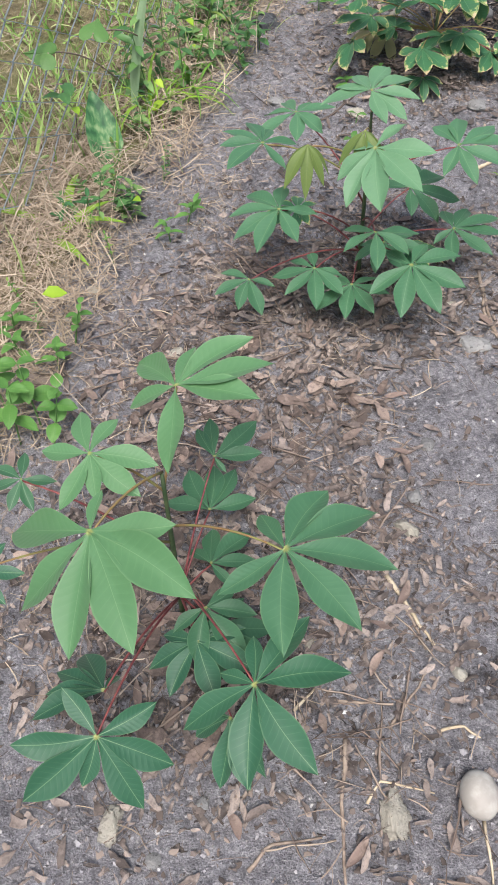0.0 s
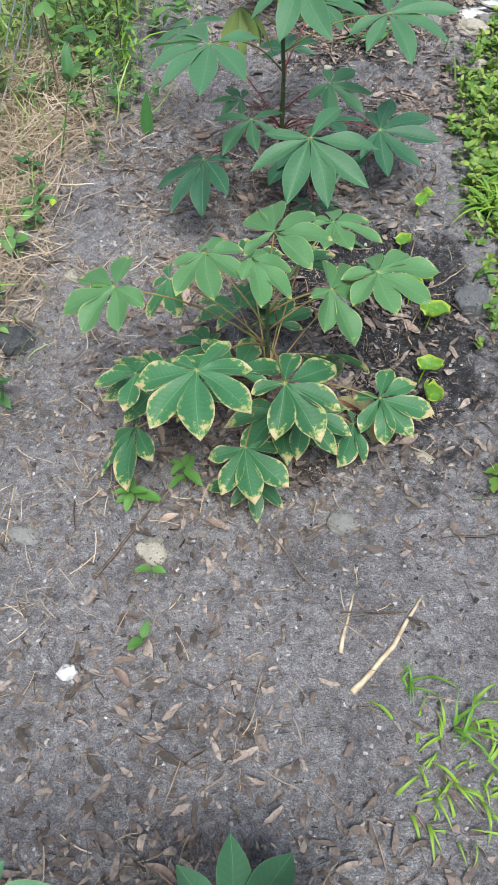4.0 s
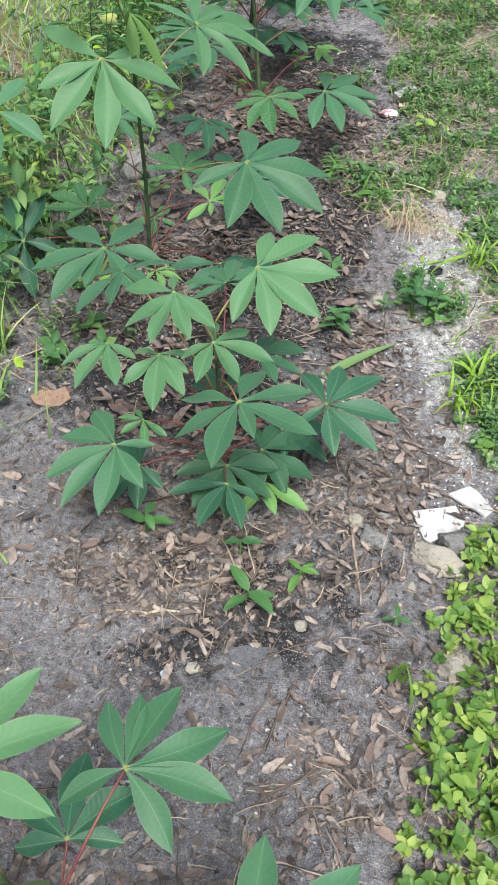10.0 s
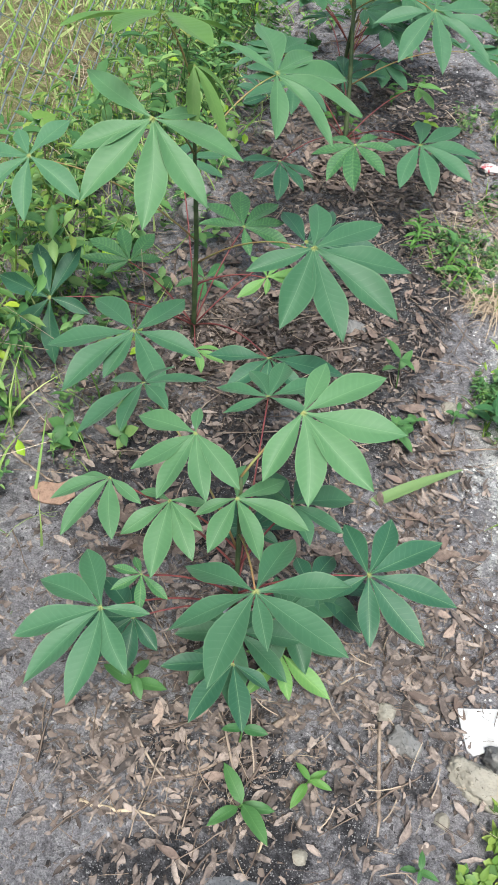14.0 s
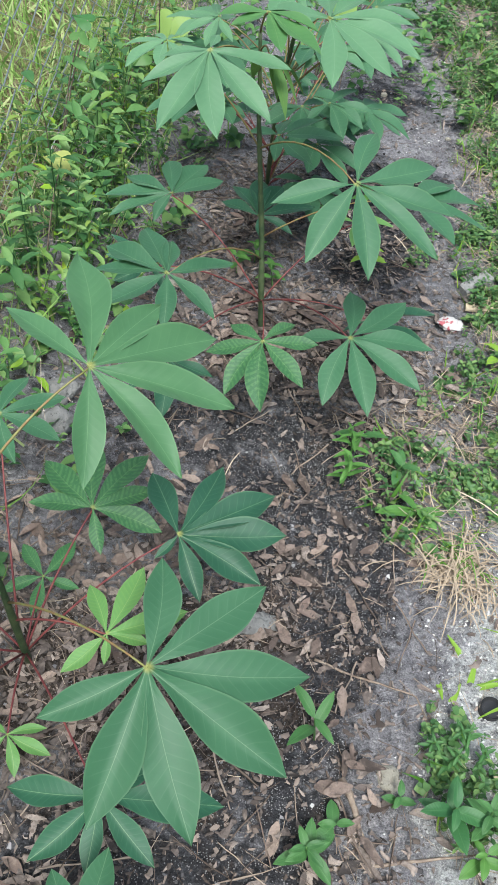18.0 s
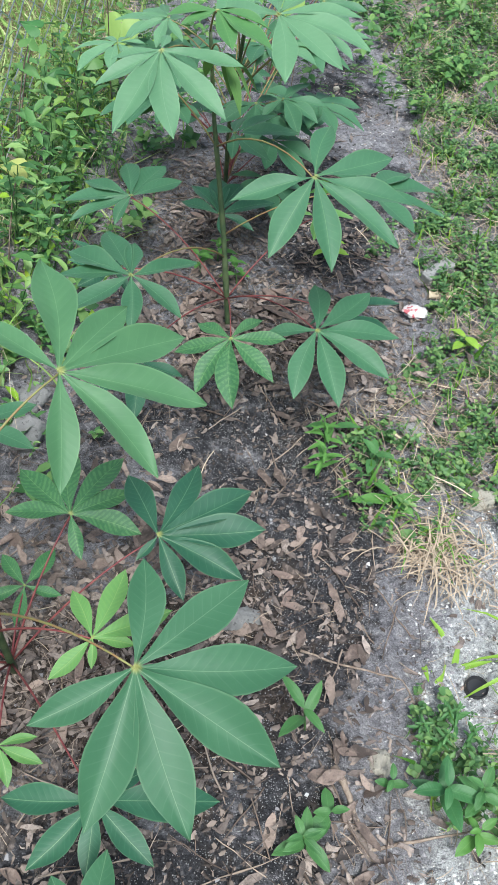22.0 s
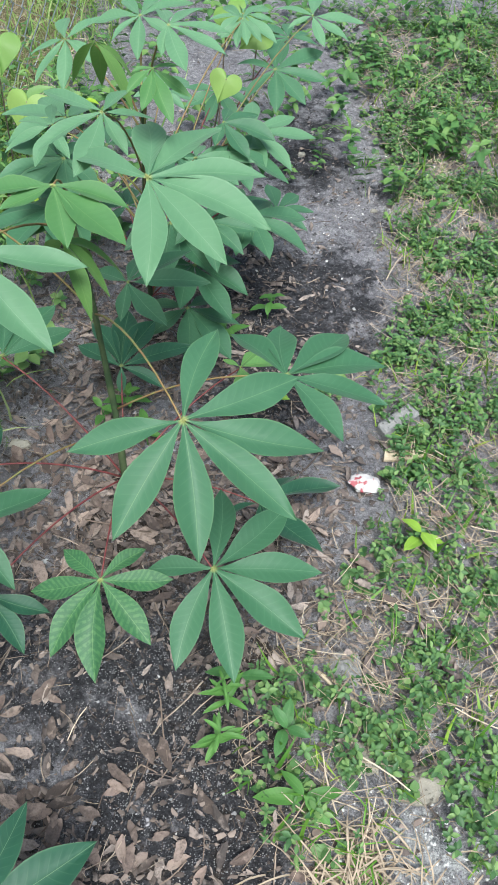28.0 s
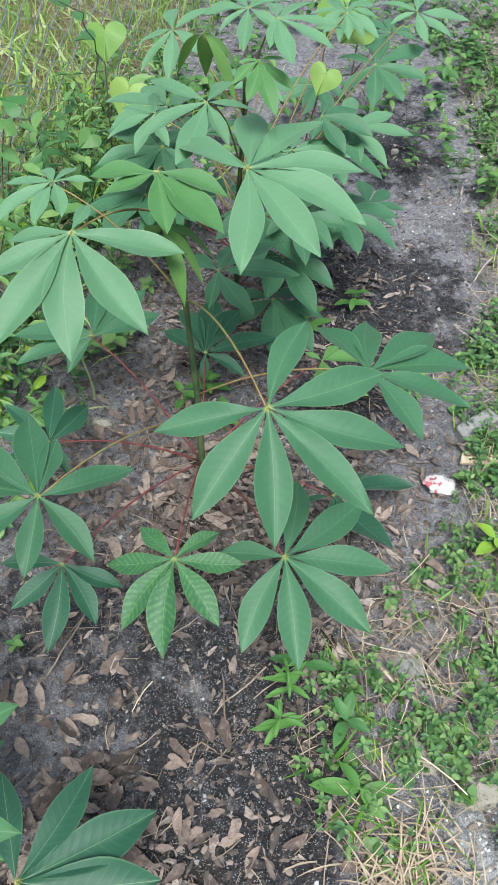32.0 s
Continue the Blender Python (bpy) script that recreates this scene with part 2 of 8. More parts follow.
STRAW = plain_leaf("dry_straw", (0.22, 0.165, 0.115), (0.40, 0.32, 0.235), (0.58, 0.49, 0.38), 0.1, 0.7)
def dry_material(name, a, b, c, by):
    n = Net(name)
    r = n.island() if by == "island" else n.rand()
    col = n.ramp(r, (0.0, a), (0.25, tuple(0.6 * u + 0.4 * w for u, w in zip(b, a))), (0.6, b), (1.0, c))
    col = n.mix(n.math("MULTIPLY", n.step(n.noise(110.0, 4.0, 0.7), 0.42, 0.72), 0.7), col, a)
    col = n.mix(n.math("MULTIPLY", n.step(n.noise(70.0, 3.0), 0.5, 0.72), 0.45), col, c)
    return n.done(col, 0.65, n.bump(n.noise(300.0, 3.0), 0.6, 0.003), spec=0.3)


DRY_LEAF = dry_material("fallen_leaf_brown", (0.034, 0.028, 0.026), (0.136, 0.108, 0.096), (0.325, 0.268, 0.235), "island")
DRY_LEAF_ONE = dry_material("fallen_leaf_tan", (0.085, 0.062, 0.053), (0.200, 0.145, 0.122), (0.35, 0.268, 0.222), "object")
BARK_CHIP = plain_leaf("mulch_brown", (0.044, 0.034, 0.030), (0.134, 0.104, 0.089), (0.29, 0.232, 0.196), 0.0, 0.75)
TWIG = stem_material("twig_grey_brown", (0.16, 0.12, 0.095), (0.30, 0.24, 0.19), 80.0, 0.8)
TWIG_PALE = stem_material("stick_pale", (0.36, 0.29, 0.20), (0.50, 0.42, 0.31), 60.0, 0.75)
TWIG_DARK = stem_material("root_dark", (0.060, 0.045, 0.038), (0.11, 0.085, 0.07), 60.0, 0.8)
STONE_PALE = stone_material("limestone_pale", (0.29, 0.265, 0.22), (0.44, 0.41, 0.345), (0.58, 0.545, 0.47))
STONE_GREY = stone_material("stone_grey", (0.18, 0.178, 0.176), (0.30, 0.296, 0.29), (0.42, 0.415, 0.41))
STONE_DARK = stone_material("stone_dark_speckled", (0.055, 0.06, 0.066), (0.125, 0.13, 0.14), (0.30, 0.31, 0.33), 70.0)
n = Net("pebble_mixed")
PEBBLE = n.done(n.mix(n.math("MULTIPLY", n.noise(400.0, 3.0), 0.5), n.ramp(n.island(), (0.0, (0.10, 0.098, 0.10)), (0.6, (0.25, 0.245, 0.25)), (0.9, (0.36, 0.35, 0.345)), (1.0, (0.52, 0.51, 0.49))), (0.12, 0.115, 0.115)), 0.9, n.bump(n.noise(500.0), 0.5, 0.002), spec=0.2)
n = Net("smooth_stone_white")
STONE_WHITE = n.done(n.mix(n.step(n.noise(30.0, 4.0), 0.4, 0.7), (0.27, 0.25, 0.225), (0.40, 0.38, 0.345)), 0.6, n.bump(n.noise(90.0), 0.15, 0.003))
n = Net("white_plastic")
WHITE_PLASTIC = n.done(n.mix(n.step(n.noise(24.0, 4.0), 0.45, 0.75), (0.47, 0.48, 0.49), (0.27, 0.265, 0.26)), 0.5, n.bump(n.noise(60.0), 0.1, 0.003))
n = Net("red_and_white_wrapper")
WRAPPER = n.done(n.mix(n.step(n.noise(48.0, 2.0), 0.36, 0.46), (0.33, 0.07, 0.085), (0.50, 0.47, 0.46)), 0.5, n.bump(n.noise(70.0), 0.6, 0.006))
n = Net("leaf_mottled_stripes")
q = n.put("ShaderNodeMapping", Vector=n.coords("Object"), Scale=(60.0, 60.0, 9.0)).outputs[0]
band = n.put("ShaderNodeTexNoise", Vector=q, Scale=1.0, Detail=4.0).outputs["Fac"]
WEED_MOTTLED = n.done(n.ramp(band, (0.35, (0.030, 0.105, 0.042)), (0.52, (0.075, 0.20, 0.075)), (0.68, (0.23, 0.34, 0.16))), 0.45, n.bump(band, 0.3, 0.003), spec=0.4, through_light=0.2)
n = Net("galvanised_wire")
WIRE = n.done(n.mix(n.noise(40.0, 3.0), (0.28, 0.33, 0.36), (0.44, 0.49, 0.52)), 0.45, None, 0.25)
n = Net("black_rubber")
BLACK = n.done((0.02, 0.02, 0.022), 0.45, n.bump(n.noise(50.0), 0.2, 0.003))
n = Net("blue_glaze")
BLUE = n.done((0.30, 0.44, 0.62), 0.3)

# soil: grey sand, damp dark soil and white crushed sand, mixed by the masks that the ground carries
n = Net("sandy_soil")
p = n.coords("Object")
grain = n.noise(330.0, 4.0, 0.75, p)
clod = n.noise(60.0, 6.0, 0.68, p)
wide = n.noise(7.0, 4.0, 0.6, p)
grey = n.ramp(clod, (0.28, (0.140, 0.135, 0.145)), (0.46, (0.280, 0.270, 0.290)), (0.68, (0.47, 0.455, 0.477)))
damp = n.ramp(clod, (0.3, (0.022, 0.022, 0.025)), (0.55, (0.066, 0.065, 0.072)), (0.75, (0.155, 0.153, 0.165)))
white = n.ramp(n.noise(75.0, 6.0, 0.72, p), (0.31, (0.085, 0.084, 0.088)), (0.42, (0.36, 0.36, 0.366)), (0.57, (0.70, 0.70, 0.698)))
brown = n.ramp(clod, (0.3, (0.034, 0.027, 0.024)), (0.6, (0.095, 0.075, 0.064)), (0.78, (0.185, 0.147, 0.122)))
edgy = n.math("MULTIPLY", n.math("SUBTRACT", n.noise(13.0, 7.0, 0.68, p), 0.5), 2.3)
col = n.mix(n.step(wide, 0.45, 0.70), grey, n.mix(0.4, grey, damp))
col = n.mix(n.step(n.math("ADD", n.attr("damp"), edgy), 0.38, 0.82), col, damp)
col = n.mix(n.step(n.math("ADD", n.attr("mulch"), edgy), 0.35, 0.75), col, brown)
thatch = n.ramp(n.noise(34.0, 6.0, 0.7, p), (0.3, (0.10, 0.085, 0.045)), (0.5, (0.24, 0.20, 0.11)), (0.7, (0.40, 0.34, 0.21)))
thatch = n.mix(n.math("MULTIPLY", n.step(n.noise(2.2, 4.0, 0.6, p), 0.42, 0.64), 0.45), thatch, (0.24, 0.29, 0.10))
col = n.mix(n.step(n.math("ADD", n.attr("thatch"), n.math("MULTIPLY", edgy, 0.5)), 0.35, 0.75), col, thatch)
col = n.mix(n.step(n.math("ADD", n.attr("white"), edgy), 0.42, 0.72), col, white)
turf = n.ramp(n.noise(26.0, 6.0, 0.7, p), (0.3, (0.040, 0.065, 0.018)), (0.5, (0.085, 0.130, 0.034)), (0.72, (0.20, 0.19, 0.085)))
col = n.mix(n.step(n.math("ADD", n.attr("turf"), n.math("MULTIPLY", edgy, 0.4)), 0.35, 0.75), col, turf)
vor = n.put("ShaderNodeTexVoronoi", Vector=p, Scale=260.0)
vor2 = n.put("ShaderNodeTexVoronoi", Vector=p, Scale=380.0)
cell = n.put("ShaderNodeSeparateColor", Color=vor2.outputs["Color"]).outputs[0]
col = n.mix(0.42, col, n.ramp(cell, (0.0, (0.22, 0.22, 0.22)), (0.35, (0.44, 0.44, 0.44)), (0.8, (0.58, 0.58, 0.58)), (1.0, (0.88, 0.88, 0.88))), "OVERLAY")
speck = n.math("MULTIPLY", n.step(vor.outputs["Distance"], 0.22, 0.12), n.step(n.put("ShaderNodeSeparateColor", Color=vor.outputs["Color"]).outputs[0], 0.88, 0.95))
col = n.mix(n.math("MULTIPLY", speck, 0.55), col, (0.56, 0.55, 0.54))
dark_speck = n.step(n.noise(230.0, 2.0, 0.5, p), 0.64, 0.70)
col = n.mix(n.math("MULTIPLY", n.math("MULTIPLY", dark_speck, n.math("SUBTRACT", 1.0, n.attr("white"))), 0.45), col, (0.040, 0.034, 0.030))
grains = n.put("ShaderNodeTexVoronoi", Vector=p, Scale=330.0)
pick = n.put("ShaderNodeSeparateColor", Color=grains.outputs["Color"]).outputs[1]
thick = n.math("MULTIPLY", n.attr("specks"), n.math("ADD", 0.25, n.step(n.noise(19.0, 4.0, 0.6, p), 0.38, 0.66)))
strewn = n.math("MULTIPLY", n.math("LESS_THAN", pick, thick), n.step(grains.outputs["Distance"], 0.48, 0.30))
col = n.mix(n.math("MULTIPLY", strewn, 0.85), col, n.mix(pick, (0.34, 0.335, 0.34), (0.66, 0.655, 0.65)))
hh = n.math("ADD", n.math("MULTIPLY", clod, 1.0), n.math("MULTIPLY", grain, 0.6))
hh = n.math("ADD", hh, n.math("MULTIPLY", speck, 0.3))
hh = n.math("SUBTRACT", hh, n.math("MULTIPLY", vor2.outputs["Distance"], 0.22))
col = n.mix(0.5, col, n.ramp(grain, (0.30, (0.05, 0.05, 0.05)), (0.42, (0.36, 0.36, 0.36)), (0.52, (0.52, 0.52, 0.52)), (0.66, (0.98, 0.98, 0.98))), "OVERLAY")
SOIL = n.done(col, 0.92, n.bump(hh, 1.0, 0.02), spec=0.18)


# ---- building tools ----
def mesh_of(name, verts, faces, mat, smooth=True, uvs=None):
    me = bpy.data.meshes.new(name)
    me.from_pydata([tuple(v) for v in verts], [], [tuple(f) for f in faces])
    me.materials.append(mat)
    if smooth:
        me.polygons.foreach_set("use_smooth", np.ones(len(me.polygons), dtype=bool))
    if uvs:
        loops = np.zeros(len(me.loops), dtype=np.int32)
        me.loops.foreach_get("vertex_index", loops)
        for key, values in uvs.items():
            layer = me.uv_layers.new(name=key)
            layer.data.foreach_set("uv", np.asarray(values, dtype=np.float32)[loops].ravel())
    me.update()
    return me


def part(name, me, parent, at=(0, 0, 0), label=""):
    ob = new(name, me)
    ob.parent = parent
    ob.location = at
    if label:
        ob["label"] = label
    return ob


def thing(name, x, y, z, label, category, group="", turn=0.0):
    ob = new(name)
    ob.empty_display_size = 0.05
    ob.location, ob.rotation_euler = (x, y, z), (0, 0, radians(turn))
    return tagged(ob, label, category, group)


def tube(points, radii, sides=6, cap=True):
    """Vertices and faces of a bent, tapering tube."""
    pts = [Vector(q) for q in points]
    verts, faces = [], []
    ref = Vector((0.37, 0.21, 0.9))
    for i, q in enumerate(pts):
        d = (pts[min(i + 1, len(pts) - 1)] - pts[max(i - 1, 0)]).normalized()
        a = d.cross(ref)
        if a.length < 0.1:
            a = d.cross(Vector((1, 0, 0)))
        a.normalize()
        b = d.cross(a)
        r = radii[i] if hasattr(radii, "__len__") else radii
        for k in range(sides):
            t = 2 * math.pi * k / sides
            verts.append(q + a * (math.cos(t) * r) + b * (math.sin(t) * r))
    for i in range(len(pts) - 1):
        for k in range(sides):
            j = (k + 1) % sides
            faces.append((i * sides + k, i * sides + j, (i + 1) * sides + j, (i + 1) * sides + k))
    if cap:
        faces.append(tuple(range(sides - 1, -1, -1)))
        faces.append(tuple(range((len(pts) - 1) * sides, len(pts) * sides)))
    return verts, faces


def bend(a, b, sag, steps=7):
    """Points from a to b along a bow that rises (sag > 0) in the middle."""
    a, b = Vector(a), Vector(b)
    return [a.lerp(b, i / steps) + Vector((0, 0, sag * 4 * (i / steps) * (1 - i / steps))) for i in range(steps + 1)]


def stamp(name, template, faces, spots, mat, kind_label, category, smooth=True, ragged=0.0):
    """ONE object of many small pieces: the template put at every spot (x, y, z, yaw, pitch, roll, size, stretch)."""
    tv = np.asarray(template, dtype=np.float64)
    sp = np.asarray(spots, dtype=np.float64)
    k, m = len(tv), len(sp)
    cy, sy = np.cos(sp[:, 3]), np.sin(sp[:, 3])
    cp, s_p = np.cos(sp[:, 4]), np.sin(sp[:, 4])
    cr, sr = np.cos(sp[:, 5]), np.sin(sp[:, 5])
    x = tv[None, :, 0] * sp[:, 6:7]
    y = tv[None, :, 1] * (sp[:, 6:7] * sp[:, 7:8])
    z = tv[None, :, 2] * sp[:, 6:7]
    y, z = y * cr[:, None] - z * sr[:, None], y * sr[:, None] + z * cr[:, None]
    x, z = x * cp[:, None] - z * s_p[:, None], x * s_p[:, None] + z * cp[:, None]
    x, y = x * cy[:, None] - y * sy[:, None], x * sy[:, None] + y * cy[:, None]
    if ragged:
        wild = RNG.normal(0, ragged, (3, m, k)) * sp[None, :, 6:7]
        x, y, z = x + wild[0], y + wild[1], z + 0.7 * wild[2]
    v = np.stack([x + sp[:, 0:1], y + sp[:, 1:2], z + sp[:, 2:3]], axis=2).reshape(-1, 3)
    size = len(faces[0])
    f = (np.asarray(faces)[None] + (np.arange(m) * k)[:, None, None]).reshape(-1, size)
    me = bpy.data.meshes.new(name)
    me.vertices.add(len(v))
    me.vertices.foreach_set("co", v.astype(np.float32).ravel())
    me.loops.add(f.size)
    me.loops.foreach_set("vertex_index", f.astype(np.int32).ravel())
    me.polygons.add(len(f))
    me.polygons.foreach_set("loop_start", np.arange(0, f.size, size, dtype=np.int32))
    me.polygons.foreach_set("use_smooth", np.full(len(f), smooth))
    me.update(calc_edges=True)
    me.materials.append(mat)
    return tagged(new(name, me), kind_label, category, kind="stuff")


# ---- ground ----
PLANTS = ((-0.27, 0.57), (-0.16, 1.53), (-0.15, 2.60), (-0.21, 3.45), (-0.12, 4.42), (-0.43, 5.17), (-0.21, 6.15), (-0.33, 6.75))


def lump(x, y, cx, cy, rx, ry):
    d = ((x - cx) / rx) ** 2 + ((y - cy) / ry) ** 2
    return np.exp(-d)


def wave(x, y, f, s):
    """A smooth wandering value, about -1 to 1."""
    return (np.sin(x * f + s) * np.cos(y * f * 0.83 + 1.7 * s) + 0.6 * np.sin((x + 0.7 * y) * f * 1.9 + 2.3 * s) + 0.4 * np.sin((y - 0.6 * x) * f * 3.1 + 0.7 * s)) / 1.6


CLOD = np.random.default_rng(29).uniform(-1, 1, (257, 257))
CLOD[-1, :], CLOD[:, -1] = CLOD[0, :], CLOD[:, 0]


def lattice(x, y, cell):
    """Smooth random lumps of about that size, -1 to 1."""
    u, v = (x / cell) % 256.0, (y / cell) % 256.0
    i, j = np.minimum(u.astype(int), 255), np.minimum(v.astype(int), 255)
    a, b = u - i, v - j
    a, b = a * a * (3 - 2 * a), b * b * (3 - 2 * b)
    return (CLOD[j, i] * (1 - a) + CLOD[j, i + 1] * a) * (1 - b) + (CLOD[j + 1, i] * (1 - a) + CLOD[j + 1, i + 1] * a) * b


def ground_z(x, y):
    x, y = np.asarray(x, dtype=np.float64), np.asarray(y, dtype=np.float64)
    near = np.exp(-np.maximum(0, np.abs(x + 0.2) - 1.4) / 2.0)
    z = 0.020 + 0.05 * np.clip(x, -1.1, 0.55)
    z = z + near * (0.010 * wave(x, y, 4.1, 0.4) + 0.0055 * wave(x, y, 13.0, 1.9) + 0.0035 * wave(x, y, 31.0, 3.3) + 0.0022 * wave(x, y, 73.0, 5.1))
    for cx, cy in PLANTS:
        z = z + 0.012 * lump(x, y, cx, cy, 0.26, 0.26)
    rough = near * (0.55 + 0.45 * lattice(x, y, 0.21))
    return z + rough * (0.0060 * lattice(x + 0.8 * y, y - 0.5 * x, 0.062) + 0.0045 * lattice(x - 0.6 * y, y + 0.7 * x, 0.031) + 0.0030 * lattice(x + 0.4 * y, y - 0.9 * x, 0.016))


def gz(x, y):
    return float(ground_z(x, y))


def grid_steps(lo, hi, step, far):
    a = list(np.arange(lo, hi + 1e-6, step))
    d = step
    while a[-1] < far:
        d *= 1.35
        a.append(a[-1] + d)
    d = step
    while a[0] > -far:
        d *= 1.35
        a.insert(0, a[0] - d)
    return np.array(a)


gx, gy = grid_steps(-1.05, 0.60, 0.0085, 90.0), grid_steps(-0.1, 7.9, 0.0085, 90.0)
GX, GY = np.meshgrid(gx, gy)
GZ = ground_z(GX, GY) + np.exp(-np.maximum(0, np.abs(GX + 0.3) - 1.0) * 3) * np.random.default_rng(3).normal(0, 0.0011, GX.shape)
nx, ny = len(gx), len(gy)
idx = np.arange(nx * ny).reshape(ny, nx)
quads = np.stack([idx[:-1, :-1], idx[:-1, 1:], idx[1:, 1:], idx[1:, :-1]], axis=2).reshape(-1, 4)
me = bpy.data.meshes.new("ground")
me.vertices.add(nx * ny)
me.vertices.foreach_set("co", np.stack([GX, GY, GZ], axis=2).astype(np.float32).ravel())
me.loops.add(quads.size)
me.loops.foreach_set("vertex_index", quads.astype(np.int32).ravel())
me.polygons.add(len(quads))
me.polygons.foreach_set("loop_start", np.arange(0, quads.size, 4, dtype=np.int32))
me.polygons.foreach_set("use_smooth", np.ones(len(quads), dtype=bool))
me.update(calc_edges=True)


def white_at(x, y):
    w = lump(x, y, 0.425, 5.32, 0.125, 0.33) + 0.7 * lump(x, y, 0.36, 4.95, 0.08, 0.25) + 0.25 * lump(x, y, 0.42, 6.0, 0.10, 0.30) + 0.10 * lump(x, y, 0.08, 7.25, 0.10, 0.2) + 0.6 * lump(x, y, 0.44, 4.55, 0.10, 0.2)
    return 1.2 * w + 0.4 * lump(x, y, 0.34, 7.9, 0.2, 0.5)


def damp_at(x, y):
    d = 0.6 * lump(x, y, 0.06, 3.05, 0.26, 0.22) + 0.4 * lump(x, y, -0.05, 4.02, 0.28, 0.20) + 0.75 * lump(x, y, 0.03, 5.62, 0.22, 0.22) + 0.35 * lump(x, y, -0.18, 5.80, 0.28, 0.14) + 0.4 * lump(x, y, -0.45, 5.75, 0.25, 0.25) + 0.6 * lump(x, y, 0.10, 5.62, 0.07, 0.2) + 0.7 * lump(x, y, 0.06, 5.35, 0.09, 0.3) + 0.15 * lump(x, y, -0.3, 6.5, 0.5, 0.25)
    d = d + 0.4 * lump(x, y, -0.4, 4.75, 0.3, 0.3) + 0.45 * lump(x, y, -0.85, 5.5, 0.3, 1.3) + 0.5 * lump(x, y, 0.02, 6.55, 0.12, 0.2) + 0.55 * lump(x, y, 0.0, 6.9, 0.2, 0.25) + 0.5 * lump(x, y, -0.02, 7.75, 0.14, 0.4)
    d = d + 0.65 * lump(x, y, 0.05, 7.1, 0.3, 0.8) * (1 - 0.9 * lump(x, y, 0.07, 7.25, 0.12, 0.22))
    d = d + 0.5 * lump(x, y, 0.05, 4.2, 0.5, 0.32) + 0.7 * lump(x, y, -0.06, 5.1, 0.30, 0.5) + 0.5 * lump(x, y, -0.28, 4.72, 0.28, 0.22) + 0.42 * lump(x, y, -0.10, 3.08, 0.22, 0.15)
    return d + 0.45 * lump(x, y, 0.27, 0.62, 0.10, 0.10) + 0.95 * lump(x, y, 0.15, 2.72, 0.24, 0.30) + 0.4 * lump(x, y, 0.30, 1.12, 0.14, 0.35) + 0.5 * lump(x, y, -0.1, 5.95, 0.25, 0.10) + 0.35 * lump(x, y, -0.1, 3.0, 0.3, 0.2) + 0.3 * lump(x, y, 0.12, 2.1, 0.25, 0.25)


def mulch_at(x, y):
    m = 0.0
    for cx, cy in PLANTS:
        m = m + (0.5 if cy < 6 else 0.6) * lump(x, y, cx + 0.03, cy - 0.05, 0.23, 0.24)
    m = m * (1 - 0.9 * lump(x, y, -0.12, 5.82, 0.24, 0.13))
    return m + 0.7 * lump(x, y, -0.15, 5.2, 0.30, 0.30) + 0.4 * lump(x, y, 0.12, 6.05, 0.2, 0.6) + 0.45 * lump(x, y, -0.45, 1.2, 0.15, 0.5) + 0.3 * lump(x, y, 0.1, 0.7, 0.3, 0.3)


thatch_mask = np.clip((-GX - np.where(GY < 4.2, 0.76, 0.92)) * 5, 0, 1)
specks = 0.36 * lump(GX, GY, 0.15, 5.2, 0.35, 0.9) + 0.5 * white_at(GX, GY) + 0.26 * lump(GX, GY, 0.0, 4.2, 0.5, 0.5) + 0.3 * lump(GX, GY, -0.35, 4.15, 0.12, 0.2) + 0.3 * lump(GX, GY, -0.05, 5.8, 0.35, 0.25) + 0.08 * lump(GX, GY, 0.1, 7.0, 0.3, 0.8) + 0.2 * lump(GX, GY, 0.1, 3.1, 0.4, 0.35) + 0.3 * lump(GX, GY, -0.45, 3.2, 0.15, 0.25) + 0.06
turf_mask = np.clip((GX - 0.85 + 0.16 * wave(GX, GY, 2.3, 1.0) + 0.07 * wave(GX, GY, 7.0, 2.0)) * 2.5, 0, 1) + np.clip((GY - 9.0) * 1.2, 0, 1) * (GX > -1.0) + 0.7 * np.clip((-0.9 - GY) * 1.5, 0, 1) * np.clip((GX - 0.2 + 0.2 * wave(GX, GY, 3.0, 1.0)) * 2, 0, 1)
for key, values in (("turf", turf_mask), ("specks", specks), ("thatch", thatch_mask), ("white", white_at(GX, GY)), ("damp", damp_at(GX, GY)), ("mulch", mulch_at(GX, GY))):
    at = me.attributes.new(key, "FLOAT", "POINT")
    at.data.foreach_set("value", np.clip(values, 0, 1).astype(np.float32).ravel())
me.materials.append(SOIL)
tagged(new("ground", me), "grey sandy soil with damp dark patches and white crushed sand", "ground", kind="structure")


# ---- cassava plants ----
LOBE_V = (0.0, 0.05, 0.12, 0.22, 0.34, 0.46, 0.56, 0.65, 0.73, 0.80, 0.86, 0.91, 0.95, 0.98, 1.0)
LOBE_W = (0.085, 0.10, 0.20, 0.43, 0.71, 0.91, 1.0, 0.975, 0.86, 0.69, 0.515, 0.345, 0.19, 0.075, 0.0)
LOBE_BLUNT = (0.085, 0.10, 0.18, 0.37, 0.62, 0.84, 0.965, 1.0, 0.95, 0.82, 0.65, 0.46, 0.26, 0.11, 0.0)


